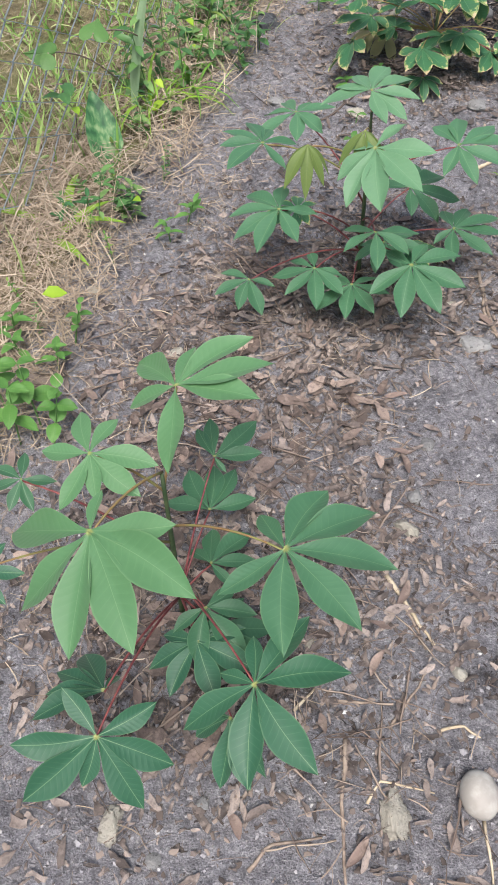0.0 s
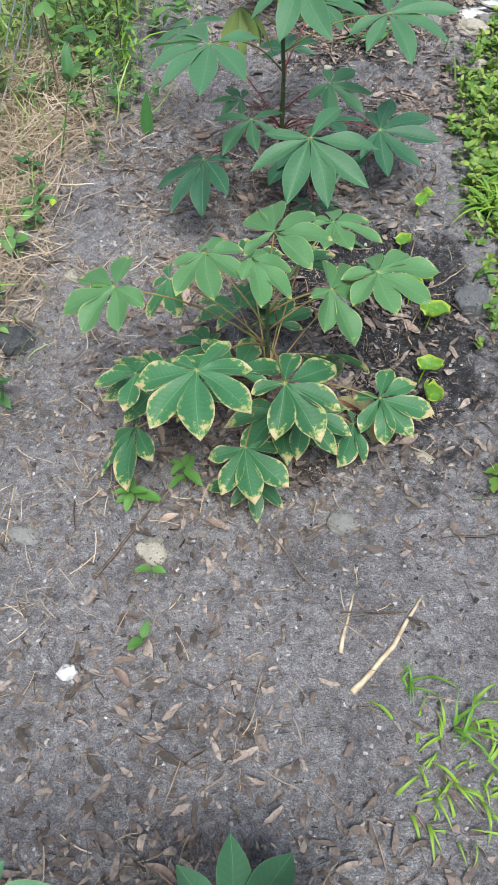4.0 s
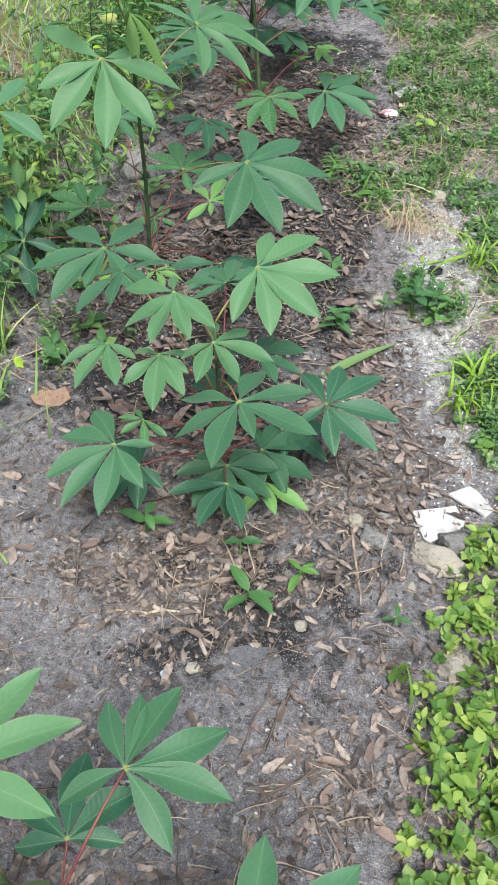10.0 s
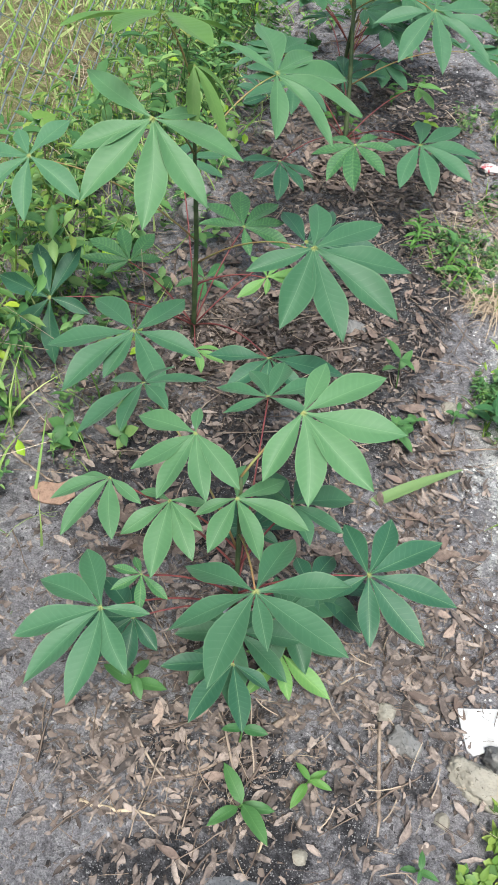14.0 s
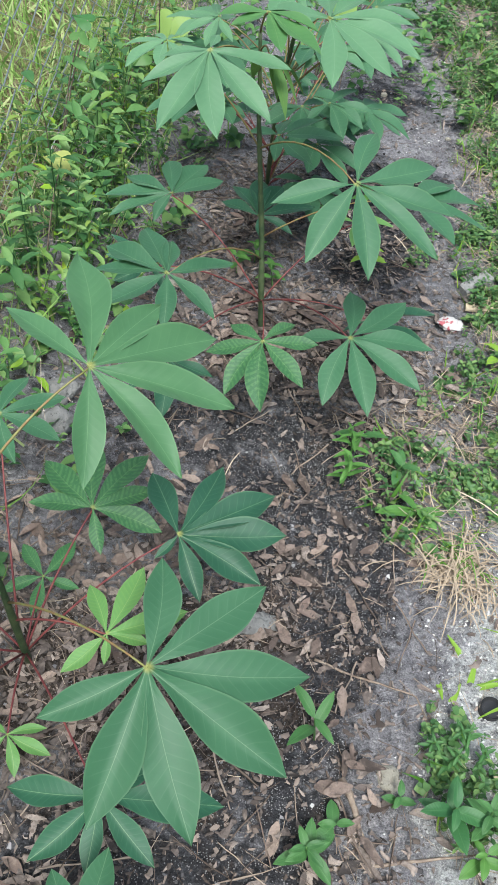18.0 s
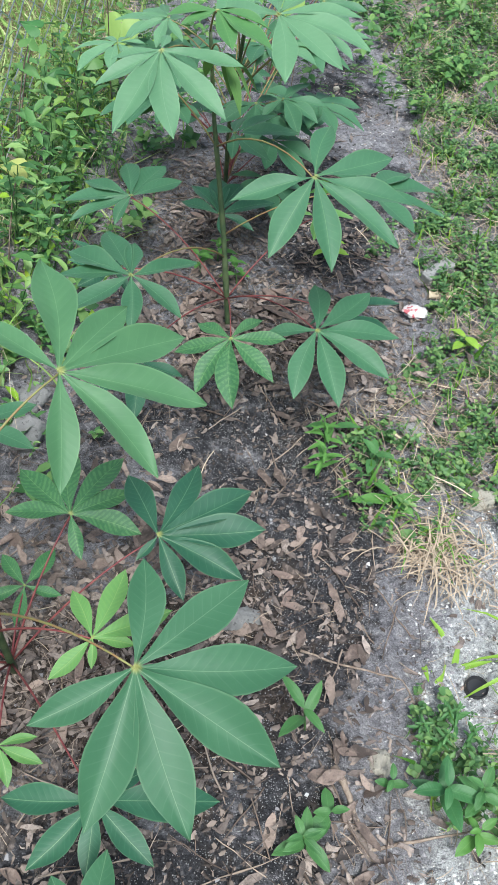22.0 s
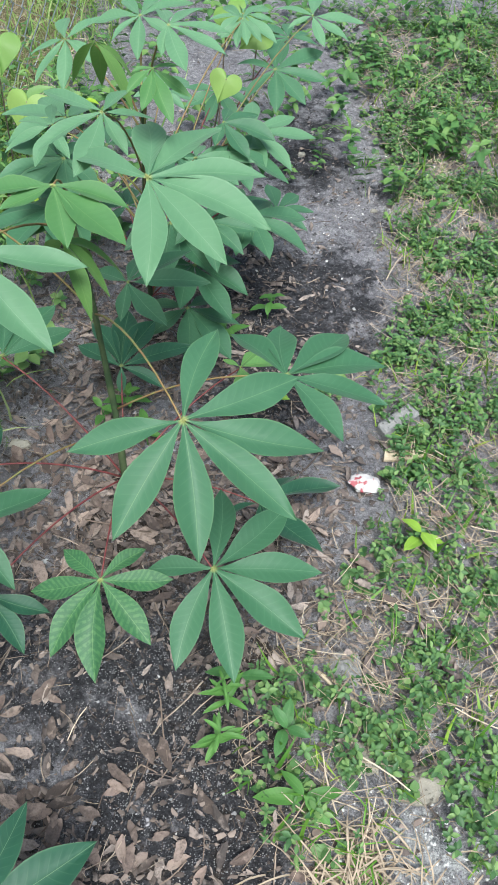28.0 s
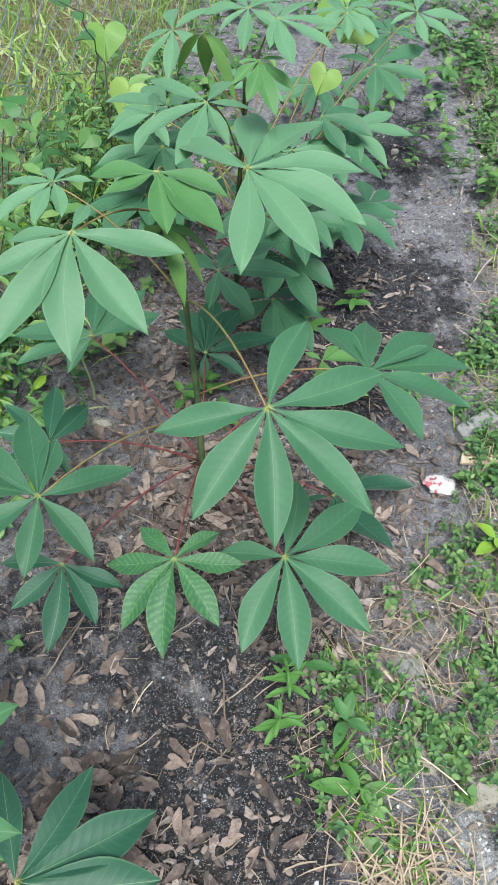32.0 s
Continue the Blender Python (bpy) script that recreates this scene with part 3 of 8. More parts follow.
def blade(lobes, tilt_x, tilt_y, mat, rng, slim=0.155, droop=0.16, fold=0.36):
    """One palmate leaf in its own space, hub at the origin. lobes: (bearing in degrees, length in mm)."""
    verts, faces, rel, rib = [], [], [], []
    turn = Matrix.Rotation(math.hypot(tilt_x, tilt_y) or 1e-6, 3, Vector((tilt_x, tilt_y, 0)).normalized() if tilt_x or tilt_y else Vector((1, 0, 0)))
    cols = (-1.0, -0.68, -0.34, 0.0, 0.34, 0.68, 1.0)
    steps = len(LOBE_V) - 1
    for bearing, length in lobes:
        a, length = radians(bearing), length / 1000
        half = length * slim * rng.uniform(1.0, 1.16)
        side = rng.uniform(-0.05, 0.05)
        curl, ph, amp = rng.uniform(0.85, 1.3), rng.uniform(0, 6.3), rng.uniform(0.006, 0.022) * (1.8 if slim > 0.2 else 1.0)
        twist, crease, lop = rng.uniform(-0.32, 0.32), fold * rng.uniform(0.55, 1.35), rng.uniform(0.92, 1.08)
        base = len(verts)
        for v, shape in zip(LOBE_V, LOBE_BLUNT if slim > 0.2 else LOBE_W):
            for u in cols:
                w = half * shape * (lop if u > 0 else 2 - lop)
                along = v * length
                across = u * w + side * length * math.sin(math.pi * v)
                z = -droop * length * (0.35 * v + 0.65 * v * v) * curl + crease * abs(u) ** 1.3 * w + u * w * twist * v + 0.003 * (1 - v)
                z += abs(u) * amp * length * math.sin(9.0 * v + ph + u)
                q = turn @ Vector((math.cos(a) * along - math.sin(a) * across, math.sin(a) * along + math.cos(a) * across, z))
                verts.append(q)
                rel.append((u * 0.5 + 0.5, v))
                rib.append((u * w * 10 + 0.5, v))
        for i in range(steps):
            for k in range(6):
                q = base + i * 7 + k
                faces.append((q, q + 1, q + 8, q + 7))
    return mesh_of("leaf", verts, faces, mat, True, {"rel": rel, "rib": rib})


def cassava(x, y, stem, label, radius=0.009):
    """A plant: an Empty at its foot and its stem, which passes through the points given (x, y, z in the world)."""
    root = thing("cassava_plant", x, y, gz(x, y), label, "cassava plant", "row of cassava plants")
    foot = Vector((x, y, gz(x, y)))
    pts = [Vector((0, 0, -0.03))] + [Vector(q) - foot for q in stem]
    fine = []
    for i in range(len(pts) - 1):
        for s in range(5):
            fine.append(pts[i].lerp(pts[i + 1], s / 5))
    fine.append(pts[-1])
    m = len(fine) - 1
    radii = [radius * (1.15 - 0.62 * i / m) * (1.0 + (0.16 if i % 3 == 0 else 0.0)) for i in range(m + 1)]
    v, f = tube(fine, radii, 8)
    part("stem", mesh_of("stem", v, f, STEM_GREEN), root, label="green-brown upright stem with leaf scars")
    return root, foot, [foot + q for q in fine]


LEAF_RNG = random.Random(5)


def leaf(plant, x, y, z, tilt_x, tilt_y, mat, *lobes, droop=0.16, slim=0.155, red=None):
    """One leaf of a plant, with its petiole from the stem. lobes: bearing, length, bearing, length ..."""
    root, foot, stem = plant
    if slim < 0.175:
        slim = 0.164 if y < 3 else 0.148 if z < 0.5 else 0.132
    hub = Vector((x, y, z))
    pairs = list(zip(lobes[0::2], lobes[1::2]))
    ob = part("leaf", blade(pairs, radians(tilt_x), radians(tilt_y), mat, LEAF_RNG, slim, droop), root, hub - foot)
    flat = math.hypot(x - foot.x, y - foot.y)
    want = max(foot.z + 0.05, z - 0.55 * flat - 0.02)
    start = min(stem, key=lambda q: abs(q.z - want))
    span = (hub - start).length
    line = bend(start - hub, (0, 0, -0.002), 0.10 * span, 8)
    v, f = tube(line, [0.0022 - 0.0008 * i / 8 for i in range(9)], 6)
    low = z < 0.36 if red is None else red
    part("petiole", mesh_of("petiole", v, f, PETIOLE_RED if low else PETIOLE_PINK), ob, label="thin red petiole" if low else "")
    return ob

# upper and far leaves take the paler copies that carry painted sky sheen
plant = cassava(-0.27, 0.57, [(-0.275, 0.58, 0.2), (-0.285, 0.6, 0.4)], "young cassava plant with blue-green palmate leaves and red petioles", 0.005)
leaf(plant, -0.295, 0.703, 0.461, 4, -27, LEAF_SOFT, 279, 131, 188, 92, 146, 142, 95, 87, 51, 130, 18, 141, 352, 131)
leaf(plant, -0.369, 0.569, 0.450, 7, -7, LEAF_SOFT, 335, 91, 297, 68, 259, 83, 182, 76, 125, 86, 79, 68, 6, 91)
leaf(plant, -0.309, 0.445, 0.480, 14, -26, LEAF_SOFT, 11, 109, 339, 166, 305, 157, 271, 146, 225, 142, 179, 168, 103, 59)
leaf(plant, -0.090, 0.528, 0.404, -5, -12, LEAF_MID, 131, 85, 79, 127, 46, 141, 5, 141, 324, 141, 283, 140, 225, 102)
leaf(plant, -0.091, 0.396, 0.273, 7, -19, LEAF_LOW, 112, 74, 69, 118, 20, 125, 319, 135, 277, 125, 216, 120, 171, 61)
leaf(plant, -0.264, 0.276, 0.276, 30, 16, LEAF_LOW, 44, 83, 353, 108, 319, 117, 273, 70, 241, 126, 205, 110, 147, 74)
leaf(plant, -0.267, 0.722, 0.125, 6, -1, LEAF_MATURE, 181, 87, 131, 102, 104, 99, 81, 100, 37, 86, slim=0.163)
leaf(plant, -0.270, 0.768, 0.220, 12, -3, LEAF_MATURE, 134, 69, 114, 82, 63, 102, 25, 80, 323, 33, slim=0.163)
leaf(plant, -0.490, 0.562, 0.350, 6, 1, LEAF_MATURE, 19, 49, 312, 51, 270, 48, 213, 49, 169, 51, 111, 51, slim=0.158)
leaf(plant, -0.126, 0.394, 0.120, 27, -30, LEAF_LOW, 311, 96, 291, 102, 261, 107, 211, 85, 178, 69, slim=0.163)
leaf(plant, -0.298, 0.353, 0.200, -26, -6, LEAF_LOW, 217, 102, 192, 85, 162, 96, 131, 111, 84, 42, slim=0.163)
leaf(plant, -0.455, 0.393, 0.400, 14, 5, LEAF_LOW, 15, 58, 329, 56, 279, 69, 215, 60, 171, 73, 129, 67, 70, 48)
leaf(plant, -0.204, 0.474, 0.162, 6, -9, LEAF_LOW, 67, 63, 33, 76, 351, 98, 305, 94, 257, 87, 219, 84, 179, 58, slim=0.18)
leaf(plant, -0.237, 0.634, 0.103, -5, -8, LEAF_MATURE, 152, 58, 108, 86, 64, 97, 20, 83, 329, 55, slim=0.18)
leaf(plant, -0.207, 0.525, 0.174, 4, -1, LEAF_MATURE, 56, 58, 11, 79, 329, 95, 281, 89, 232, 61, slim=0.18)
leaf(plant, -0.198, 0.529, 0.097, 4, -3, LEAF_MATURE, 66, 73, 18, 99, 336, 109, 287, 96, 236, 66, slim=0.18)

plant = cassava(-0.16, 1.53, [(-0.17, 1.54, 0.2), (-0.18, 1.54, 0.42)], "cassava plant with many palmate leaves in grey sandy soil", 0.005)
leaf(plant, -0.351, 1.608, 0.351, -0, -11, LEAF_MID, 319, 96, 283, 90, 226, 110, 171, 81, 122, 87, 73, 62, 29, 88)
leaf(plant, -0.186, 1.543, 0.460, 7, -7, LEAF_UPPER, 326, 97, 301, 87, 196, 102, 161, 83, 125, 87, 82, 108, 44, 105, 1, 97)
leaf(plant, -0.377, 1.430, 0.380, -1, 8, LEAF_MID, 328, 75, 245, 104, 197, 87, 164, 94, 124, 99, 91, 73, 41, 84)
leaf(plant, -0.149, 1.430, 0.410, 19, -22, LEAF_UPPER, 50, 81, 355, 117, 316, 141, 281, 138, 247, 125, 213, 94, 163, 84)
leaf(plant, 0.003, 1.572, 0.356, 8, -4, LEAF_MID, 133, 93, 99, 105, 58, 119, 21, 122, 346, 113, 302, 100, 258, 80)
leaf(plant, -0.321, 1.363, 0.279, 4, -5, LEAF_MID, 13, 82, 308, 94, 261, 114, 226, 112, 188, 108, 148, 105, 102, 98)
leaf(plant, -0.236, 1.355, 0.151, 1, -3, LEAF_MATURE, 4, 64, 326, 91, 286, 106, 240, 92, 201, 94, 156, 68, 112, 70)
leaf(plant, -0.034, 1.338, 0.222, 9, -7, LEAF_MATURE, 75, 78, 32, 109, 347, 118, 307, 126, 270, 119, 224, 102, 147, 74)
leaf(plant, -0.120, 1.373, 0.259, -1, -5, LEAF_MID, 22, 91, 333, 86, 283, 96, 228, 80, 167, 71, slim=0.163)
leaf(plant, 0.033, 1.522, 0.190, 2, -9, LEAF_MATURE, 111, 89, 79, 97, 39, 115, 4, 117, 328, 109, 279, 94, 228, 55)
leaf(plant, -0.365, 1.293, 0.140, 3, 3, LEAF_MATURE, 7, 57, 304, 94, 270, 79, 222, 82, 169, 69, slim=0.163)
leaf(plant, -0.281, 1.417, 0.400, 0, 0, LEAF_BUD, 200, 48, 242, 66, 284, 60, 326, 54, 8, 48, droop=1.15, slim=0.2, red=False)
leaf(plant, -0.179, 1.465, 0.420, 0, 0, LEAF_BUD, 223, 55, 265, 49, 307, 68, 349, 62, 31, 55, droop=1.15, slim=0.2, red=False)
leaf(plant, -0.108, 1.473, 0.159, 4, -9, LEAF_MATURE, 85, 56, 39, 75, 356, 95, 311, 92, 268, 82, 223, 75, 183, 54, slim=0.18)
leaf(plant, -0.050, 1.512, 0.122, -7, -1, LEAF_BURNT, 117, 52, 74, 72, 32, 88, 352, 84, 304, 86, 266, 78, 219, 52, slim=0.18)
leaf(plant, -0.152, 1.364, 0.118, -1, -8, LEAF_MATURE, 44, 64, 1, 85, 313, 91, 273, 91, 230, 100, 186, 77, 150, 57, slim=0.18)
leaf(plant, -0.314, 1.510, 0.178, -4, -7, LEAF_BURNT, 311, 58, 277, 77, 229, 89, 191, 89, 149, 83, 105, 82, 59, 61, slim=0.18)
leaf(plant, -0.084, 1.638, 0.194, 4, 8, LEAF_MATURE, 182, 78, 136, 103, 96, 118, 56, 130, 18, 128, 324, 108, 287, 78, slim=0.18)

plant = cassava(-0.15, 2.6, [(-0.15, 2.6, 0.15), (-0.16, 2.6, 0.36)], "bushy cassava plant whose lower leaves have dry yellow margins", 0.005)
leaf(plant, -0.156, 2.628, 0.436, 1, -11, LEAF_EDGE, 221, 64, 137, 84, 100, 101, 50, 95, 358, 97, 314, 100, red=False, slim=0.212)
leaf(plant, -0.058, 2.743, 0.381, -11, -1, LEAF_EDGE, 194, 44, 149, 50, 98, 70, 40, 86, 346, 94, 296, 83, 261, 75, red=False, slim=0.212)
leaf(plant, -0.259, 2.548, 0.444, 2, -7, LEAF_EDGE, 64, 55, 25, 63, 326, 83, 287, 95, 243, 86, 202, 57, red=False, slim=0.212)
leaf(plant, -0.185, 2.537, 0.455, -5, 16, LEAF_EDGE, 57, 52, 18, 76, 332, 91, 292, 94, 265, 49, red=False, slim=0.212)
leaf(plant, -0.051, 2.592, 0.359, 9, 27, LEAF_EDGE, 98, 71, 60, 105, 10, 75, 313, 107, 276, 81, 221, 42, red=False, slim=0.212)
leaf(plant, 0.027, 2.633, 0.371, -2, -7, LEAF_EDGE, 99, 68, 56, 90, 13, 112, 330, 107, 292, 96, 242, 80, 188, 63, red=False, slim=0.212)
leaf(plant, 0.073, 2.548, 0.140, 10, -14, LEAF_BURNT, 80, 78, 33, 80, 347, 103, 310, 97, 277, 94, 241, 75, 172, 53, red=False, slim=0.212)
leaf(plant, -0.107, 2.415, 0.304, 7, 4, LEAF_BURNT, 82, 78, 40, 110, 347, 102, 309, 115, 270, 100, 205, 58, red=False, slim=0.212)
leaf(plant, -0.243, 2.364, 0.367, 2, -8, LEAF_BURNT, 63, 85, 14, 86, 325, 113, 281, 120, 238, 115, 189, 104, 146, 58, red=False, slim=0.212)
leaf(plant, -0.166, 2.397, 0.136, 2, -0, LEAF_BURNT, 12, 69, 325, 107, 287, 110, 252, 96, 202, 69, red=False, slim=0.212)
leaf(plant, -0.407, 2.513, 0.380, 4, -13, LEAF_EDGE, 329, 67, 283, 87, 242, 95, 200, 101, 151, 94, 90, 90, red=False, slim=0.212)
leaf(plant, -0.293, 2.681, 0.330, -5, -21, LEAF_EDGE, 266, 60, 210, 46, 96, 40, 50, 44, 327, 58, red=False, slim=0.212)
leaf(plant, -0.342, 2.636, 0.300, 9, -24, LEAF_BURNT, 19, 35, 287, 85, 241, 84, 180, 42, 106, 50, red=False, slim=0.212)
leaf(plant, -0.370, 2.427, 0.120, 2, -37, LEAF_BURNT, 299, 90, 265, 128, 222, 116, 190, 84, 123, 52, red=False, slim=0.212)
leaf(plant, -0.375, 2.469, 0.220, -4, -5, LEAF_BURNT, 306, 46, 267, 81, 196, 80, 168, 59, 87, 41, red=False, slim=0.212)
leaf(plant, -0.042, 2.538, 0.250, -56, 2, LEAF_BURNT, 161, 32, 99, 112, 78, 124, 10, 84, 319, 48, red=False, slim=0.212)
leaf(plant, 0.026, 2.512, 0.100, 4, 29, LEAF_BURNT, 107, 35, 13, 49, 306, 80, 263, 97, 228, 79, red=False, slim=0.212)
leaf(plant, -0.141, 2.702, 0.151, 9, -9, LEAF_BURNT, 174, 55, 130, 86, 80, 89, 36, 84, 354, 53, slim=0.190, red=False)
leaf(plant, -0.115, 2.492, 0.136, -4, 4, LEAF_BURNT, 61, 78, 12, 105, 329, 113, 285, 115, 243, 123, 207, 107, 165, 68, slim=0.190, red=False)
leaf(plant, -0.063, 2.477, 0.155, 3, -1, LEAF_BURNT, 72, 57, 27, 84, 343, 92, 311, 97, 265, 95, 216, 82, 173, 64, slim=0.190, red=False)
leaf(plant, -0.261, 2.500, 0.138, 4, -3, LEAF_BURNT, 253, 61, 216, 75, 172, 94, 124, 99, 83, 82, 41, 72, 6, 56, slim=0.190, red=False)
leaf(plant, -0.200, 2.500, 0.220, -3, 6, LEAF_BURNT, 221, 76, 166, 105, 131, 114, 79, 119, 32, 104, 350, 74, slim=0.190, red=False)
leaf(plant, -0.279, 2.538, 0.117, -4, 10, LEAF_BURNT, 295, 58, 254, 87, 207, 90, 159, 79, 105, 58, slim=0.190, red=False)
leaf(plant, -0.268, 2.617, 0.154, -5, -3, LEAF_BURNT, 266, 60, 219, 81, 168, 87, 122, 85, 80, 57, slim=0.190, red=False)
leaf(plant, -0.342, 2.517, 0.153, 3, 4, LEAF_BURNT, 335, 72, 288, 86, 243, 113, 208, 119, 159, 109, 122, 94, 80, 69, slim=0.190, red=False)
leaf(plant, -0.222, 2.716, 0.169, -6, -10, LEAF_BURNT, 236, 71, 194, 100, 150, 125, 94, 115, 56, 108, 12, 82, slim=0.190, red=False)
leaf(plant, -0.215, 2.781, 0.240, 6, 0, LEAF_BURNT, 103, 70, 63, 46, 31, 82, 353, 77, 301, 54, 210, 69, red=False, slim=0.212)
leaf(plant, -0.113, 2.829, 0.200, 6, -6, LEAF_BURNT, 65, 78, 36, 86, 130, 30, 238, 46, 5, 65, red=False, slim=0.212)
leaf(plant, 0.028, 2.839, 0.200, 0, -2, LEAF_BURNT, 350, 69, 324, 77, 44, 27, 131, 32, 284, 55, red=False, slim=0.212)
leaf(plant, -0.148, 2.380, 0.060, 5, 5, LEAF_BURNT, 191, 86, 239, 61, 287, 76, 335, 75, 23, 70, slim=0.19, droop=0.35)
leaf(plant, -0.344, 2.579, 0.078, 5, 5, LEAF_DEAD, 84, 84, 132, 61, 180, 64, 228, 71, 276, 61, slim=0.19, droop=0.6)
leaf(plant, 0.046, 2.575, 0.065, 5, 5, LEAF_DEAD, 328, 85, 16, 71, 64, 67, 112, 71, 160, 74, slim=0.19, droop=0.6)
leaf(plant, 0.046, 2.577, 0.066, 5, 5, LEAF_DEAD, 311, 72, 359, 83, 47, 64, 95, 64, 143, 75, slim=0.19, droop=0.6)
leaf(plant, -0.299, 2.613, 0.068, 5, 5, LEAF_DEAD, 111, 65, 159, 82, 207, 83, 255, 89, 303, 90, slim=0.19, droop=0.6)

plant = cassava(-0.21, 3.47, [(-0.22, 3.48, 0.25), (-0.24, 3.48, 0.5)], "cassava plant with broad fresh green leaves on red petioles", 0.006)
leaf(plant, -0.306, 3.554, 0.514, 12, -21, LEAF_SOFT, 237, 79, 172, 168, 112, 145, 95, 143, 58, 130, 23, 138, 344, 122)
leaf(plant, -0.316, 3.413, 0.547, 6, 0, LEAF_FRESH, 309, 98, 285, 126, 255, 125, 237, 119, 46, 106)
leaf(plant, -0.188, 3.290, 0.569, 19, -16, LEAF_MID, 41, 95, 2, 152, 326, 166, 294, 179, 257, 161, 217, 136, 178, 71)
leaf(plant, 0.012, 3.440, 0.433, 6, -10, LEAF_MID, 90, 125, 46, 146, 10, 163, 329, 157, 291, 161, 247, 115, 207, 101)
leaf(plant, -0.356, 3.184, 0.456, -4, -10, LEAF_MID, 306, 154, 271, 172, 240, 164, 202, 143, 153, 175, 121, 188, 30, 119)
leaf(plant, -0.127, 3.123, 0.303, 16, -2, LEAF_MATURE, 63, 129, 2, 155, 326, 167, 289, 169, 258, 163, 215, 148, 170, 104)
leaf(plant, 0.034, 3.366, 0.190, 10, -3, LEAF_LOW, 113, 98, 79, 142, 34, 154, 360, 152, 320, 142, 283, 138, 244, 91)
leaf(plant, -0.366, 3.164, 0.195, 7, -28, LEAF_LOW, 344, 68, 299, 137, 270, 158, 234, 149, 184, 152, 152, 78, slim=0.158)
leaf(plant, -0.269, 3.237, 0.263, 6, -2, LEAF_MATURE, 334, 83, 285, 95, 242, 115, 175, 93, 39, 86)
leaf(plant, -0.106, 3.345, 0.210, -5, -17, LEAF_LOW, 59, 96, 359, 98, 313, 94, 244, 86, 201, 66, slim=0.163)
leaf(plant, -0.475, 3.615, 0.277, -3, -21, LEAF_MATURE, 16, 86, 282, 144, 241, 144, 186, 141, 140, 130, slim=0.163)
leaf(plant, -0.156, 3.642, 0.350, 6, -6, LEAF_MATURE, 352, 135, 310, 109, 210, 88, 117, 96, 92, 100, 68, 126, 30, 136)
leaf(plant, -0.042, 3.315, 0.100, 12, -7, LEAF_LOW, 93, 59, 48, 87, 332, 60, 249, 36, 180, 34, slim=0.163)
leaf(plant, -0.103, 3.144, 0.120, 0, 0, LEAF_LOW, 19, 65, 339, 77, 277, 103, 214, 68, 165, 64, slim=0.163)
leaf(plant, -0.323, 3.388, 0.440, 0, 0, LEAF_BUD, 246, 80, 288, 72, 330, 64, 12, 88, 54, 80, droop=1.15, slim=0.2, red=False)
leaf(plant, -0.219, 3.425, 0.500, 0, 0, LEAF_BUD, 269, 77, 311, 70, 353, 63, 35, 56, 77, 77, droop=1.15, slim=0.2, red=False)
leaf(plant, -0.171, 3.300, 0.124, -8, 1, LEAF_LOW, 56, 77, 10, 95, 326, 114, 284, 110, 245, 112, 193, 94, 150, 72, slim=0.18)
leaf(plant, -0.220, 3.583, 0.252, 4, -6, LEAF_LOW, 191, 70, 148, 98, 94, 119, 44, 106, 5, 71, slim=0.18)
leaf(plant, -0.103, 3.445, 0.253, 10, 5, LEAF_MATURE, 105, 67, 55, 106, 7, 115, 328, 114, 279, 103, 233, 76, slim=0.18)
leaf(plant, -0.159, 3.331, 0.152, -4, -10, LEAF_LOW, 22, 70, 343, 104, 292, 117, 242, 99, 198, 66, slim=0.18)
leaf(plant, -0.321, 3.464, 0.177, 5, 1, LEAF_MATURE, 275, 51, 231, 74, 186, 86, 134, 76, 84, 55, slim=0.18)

plant = cassava(-0.13, 4.42, [(-0.14, 4.42, 0.2), (-0.16, 4.43, 0.42)], "low cassava plant with a curled leaf tip", 0.005)
leaf(plant, -0.096, 4.520, 0.488, 16, -8, LEAF_SOFT, 83, 109, 44, 150, 2, 156, 323, 154, 285, 141, 252, 117, slim=0.158)
leaf(plant, -0.238, 4.452, 0.461, 11, -11, LEAF_SOFT, 319, 109, 292, 107, 253, 111, 217, 107, 165, 107, 102, 55, slim=0.158)
leaf(plant, -0.094, 4.272, 0.378, -6, -12, LEAF_MATURE, 78, 131, 22, 135, 336, 150, 293, 87, 258, 147, 212, 129, 158, 131)
leaf(plant, 0.070, 4.448, 0.237, 9, -5, LEAF_LOW, 120, 112, 80, 130, 42, 152, 358, 151, 321, 138, 282, 115, 222, 74)
leaf(plant, -0.312, 4.253, 0.252, 3, -11, LEAF_MATURE, 9, 72, 308, 107, 268, 143, 237, 149, 205, 140, 162, 133, 124, 132)
leaf(plant, -0.159, 4.412, 0.388, 2, 0, LEAF_SOFT, 357, 116, 305, 102, 260, 95, 217, 67, 93, 78, 50, 96)
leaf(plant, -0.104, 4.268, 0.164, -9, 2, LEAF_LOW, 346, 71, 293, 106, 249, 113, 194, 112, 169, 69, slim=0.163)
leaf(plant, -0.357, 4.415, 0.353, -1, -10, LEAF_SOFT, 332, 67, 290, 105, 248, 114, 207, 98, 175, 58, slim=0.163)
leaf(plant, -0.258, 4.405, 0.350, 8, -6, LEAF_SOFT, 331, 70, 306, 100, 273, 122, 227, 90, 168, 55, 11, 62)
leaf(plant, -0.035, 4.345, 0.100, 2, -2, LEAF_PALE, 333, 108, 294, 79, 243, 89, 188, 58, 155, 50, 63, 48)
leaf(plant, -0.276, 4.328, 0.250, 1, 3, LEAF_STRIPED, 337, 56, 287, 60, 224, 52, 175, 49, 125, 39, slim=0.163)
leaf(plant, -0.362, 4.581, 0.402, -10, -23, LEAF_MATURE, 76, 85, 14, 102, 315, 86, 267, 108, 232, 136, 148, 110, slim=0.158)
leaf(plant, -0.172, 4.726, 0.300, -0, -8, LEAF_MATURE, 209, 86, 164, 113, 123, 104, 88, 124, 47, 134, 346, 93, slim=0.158)
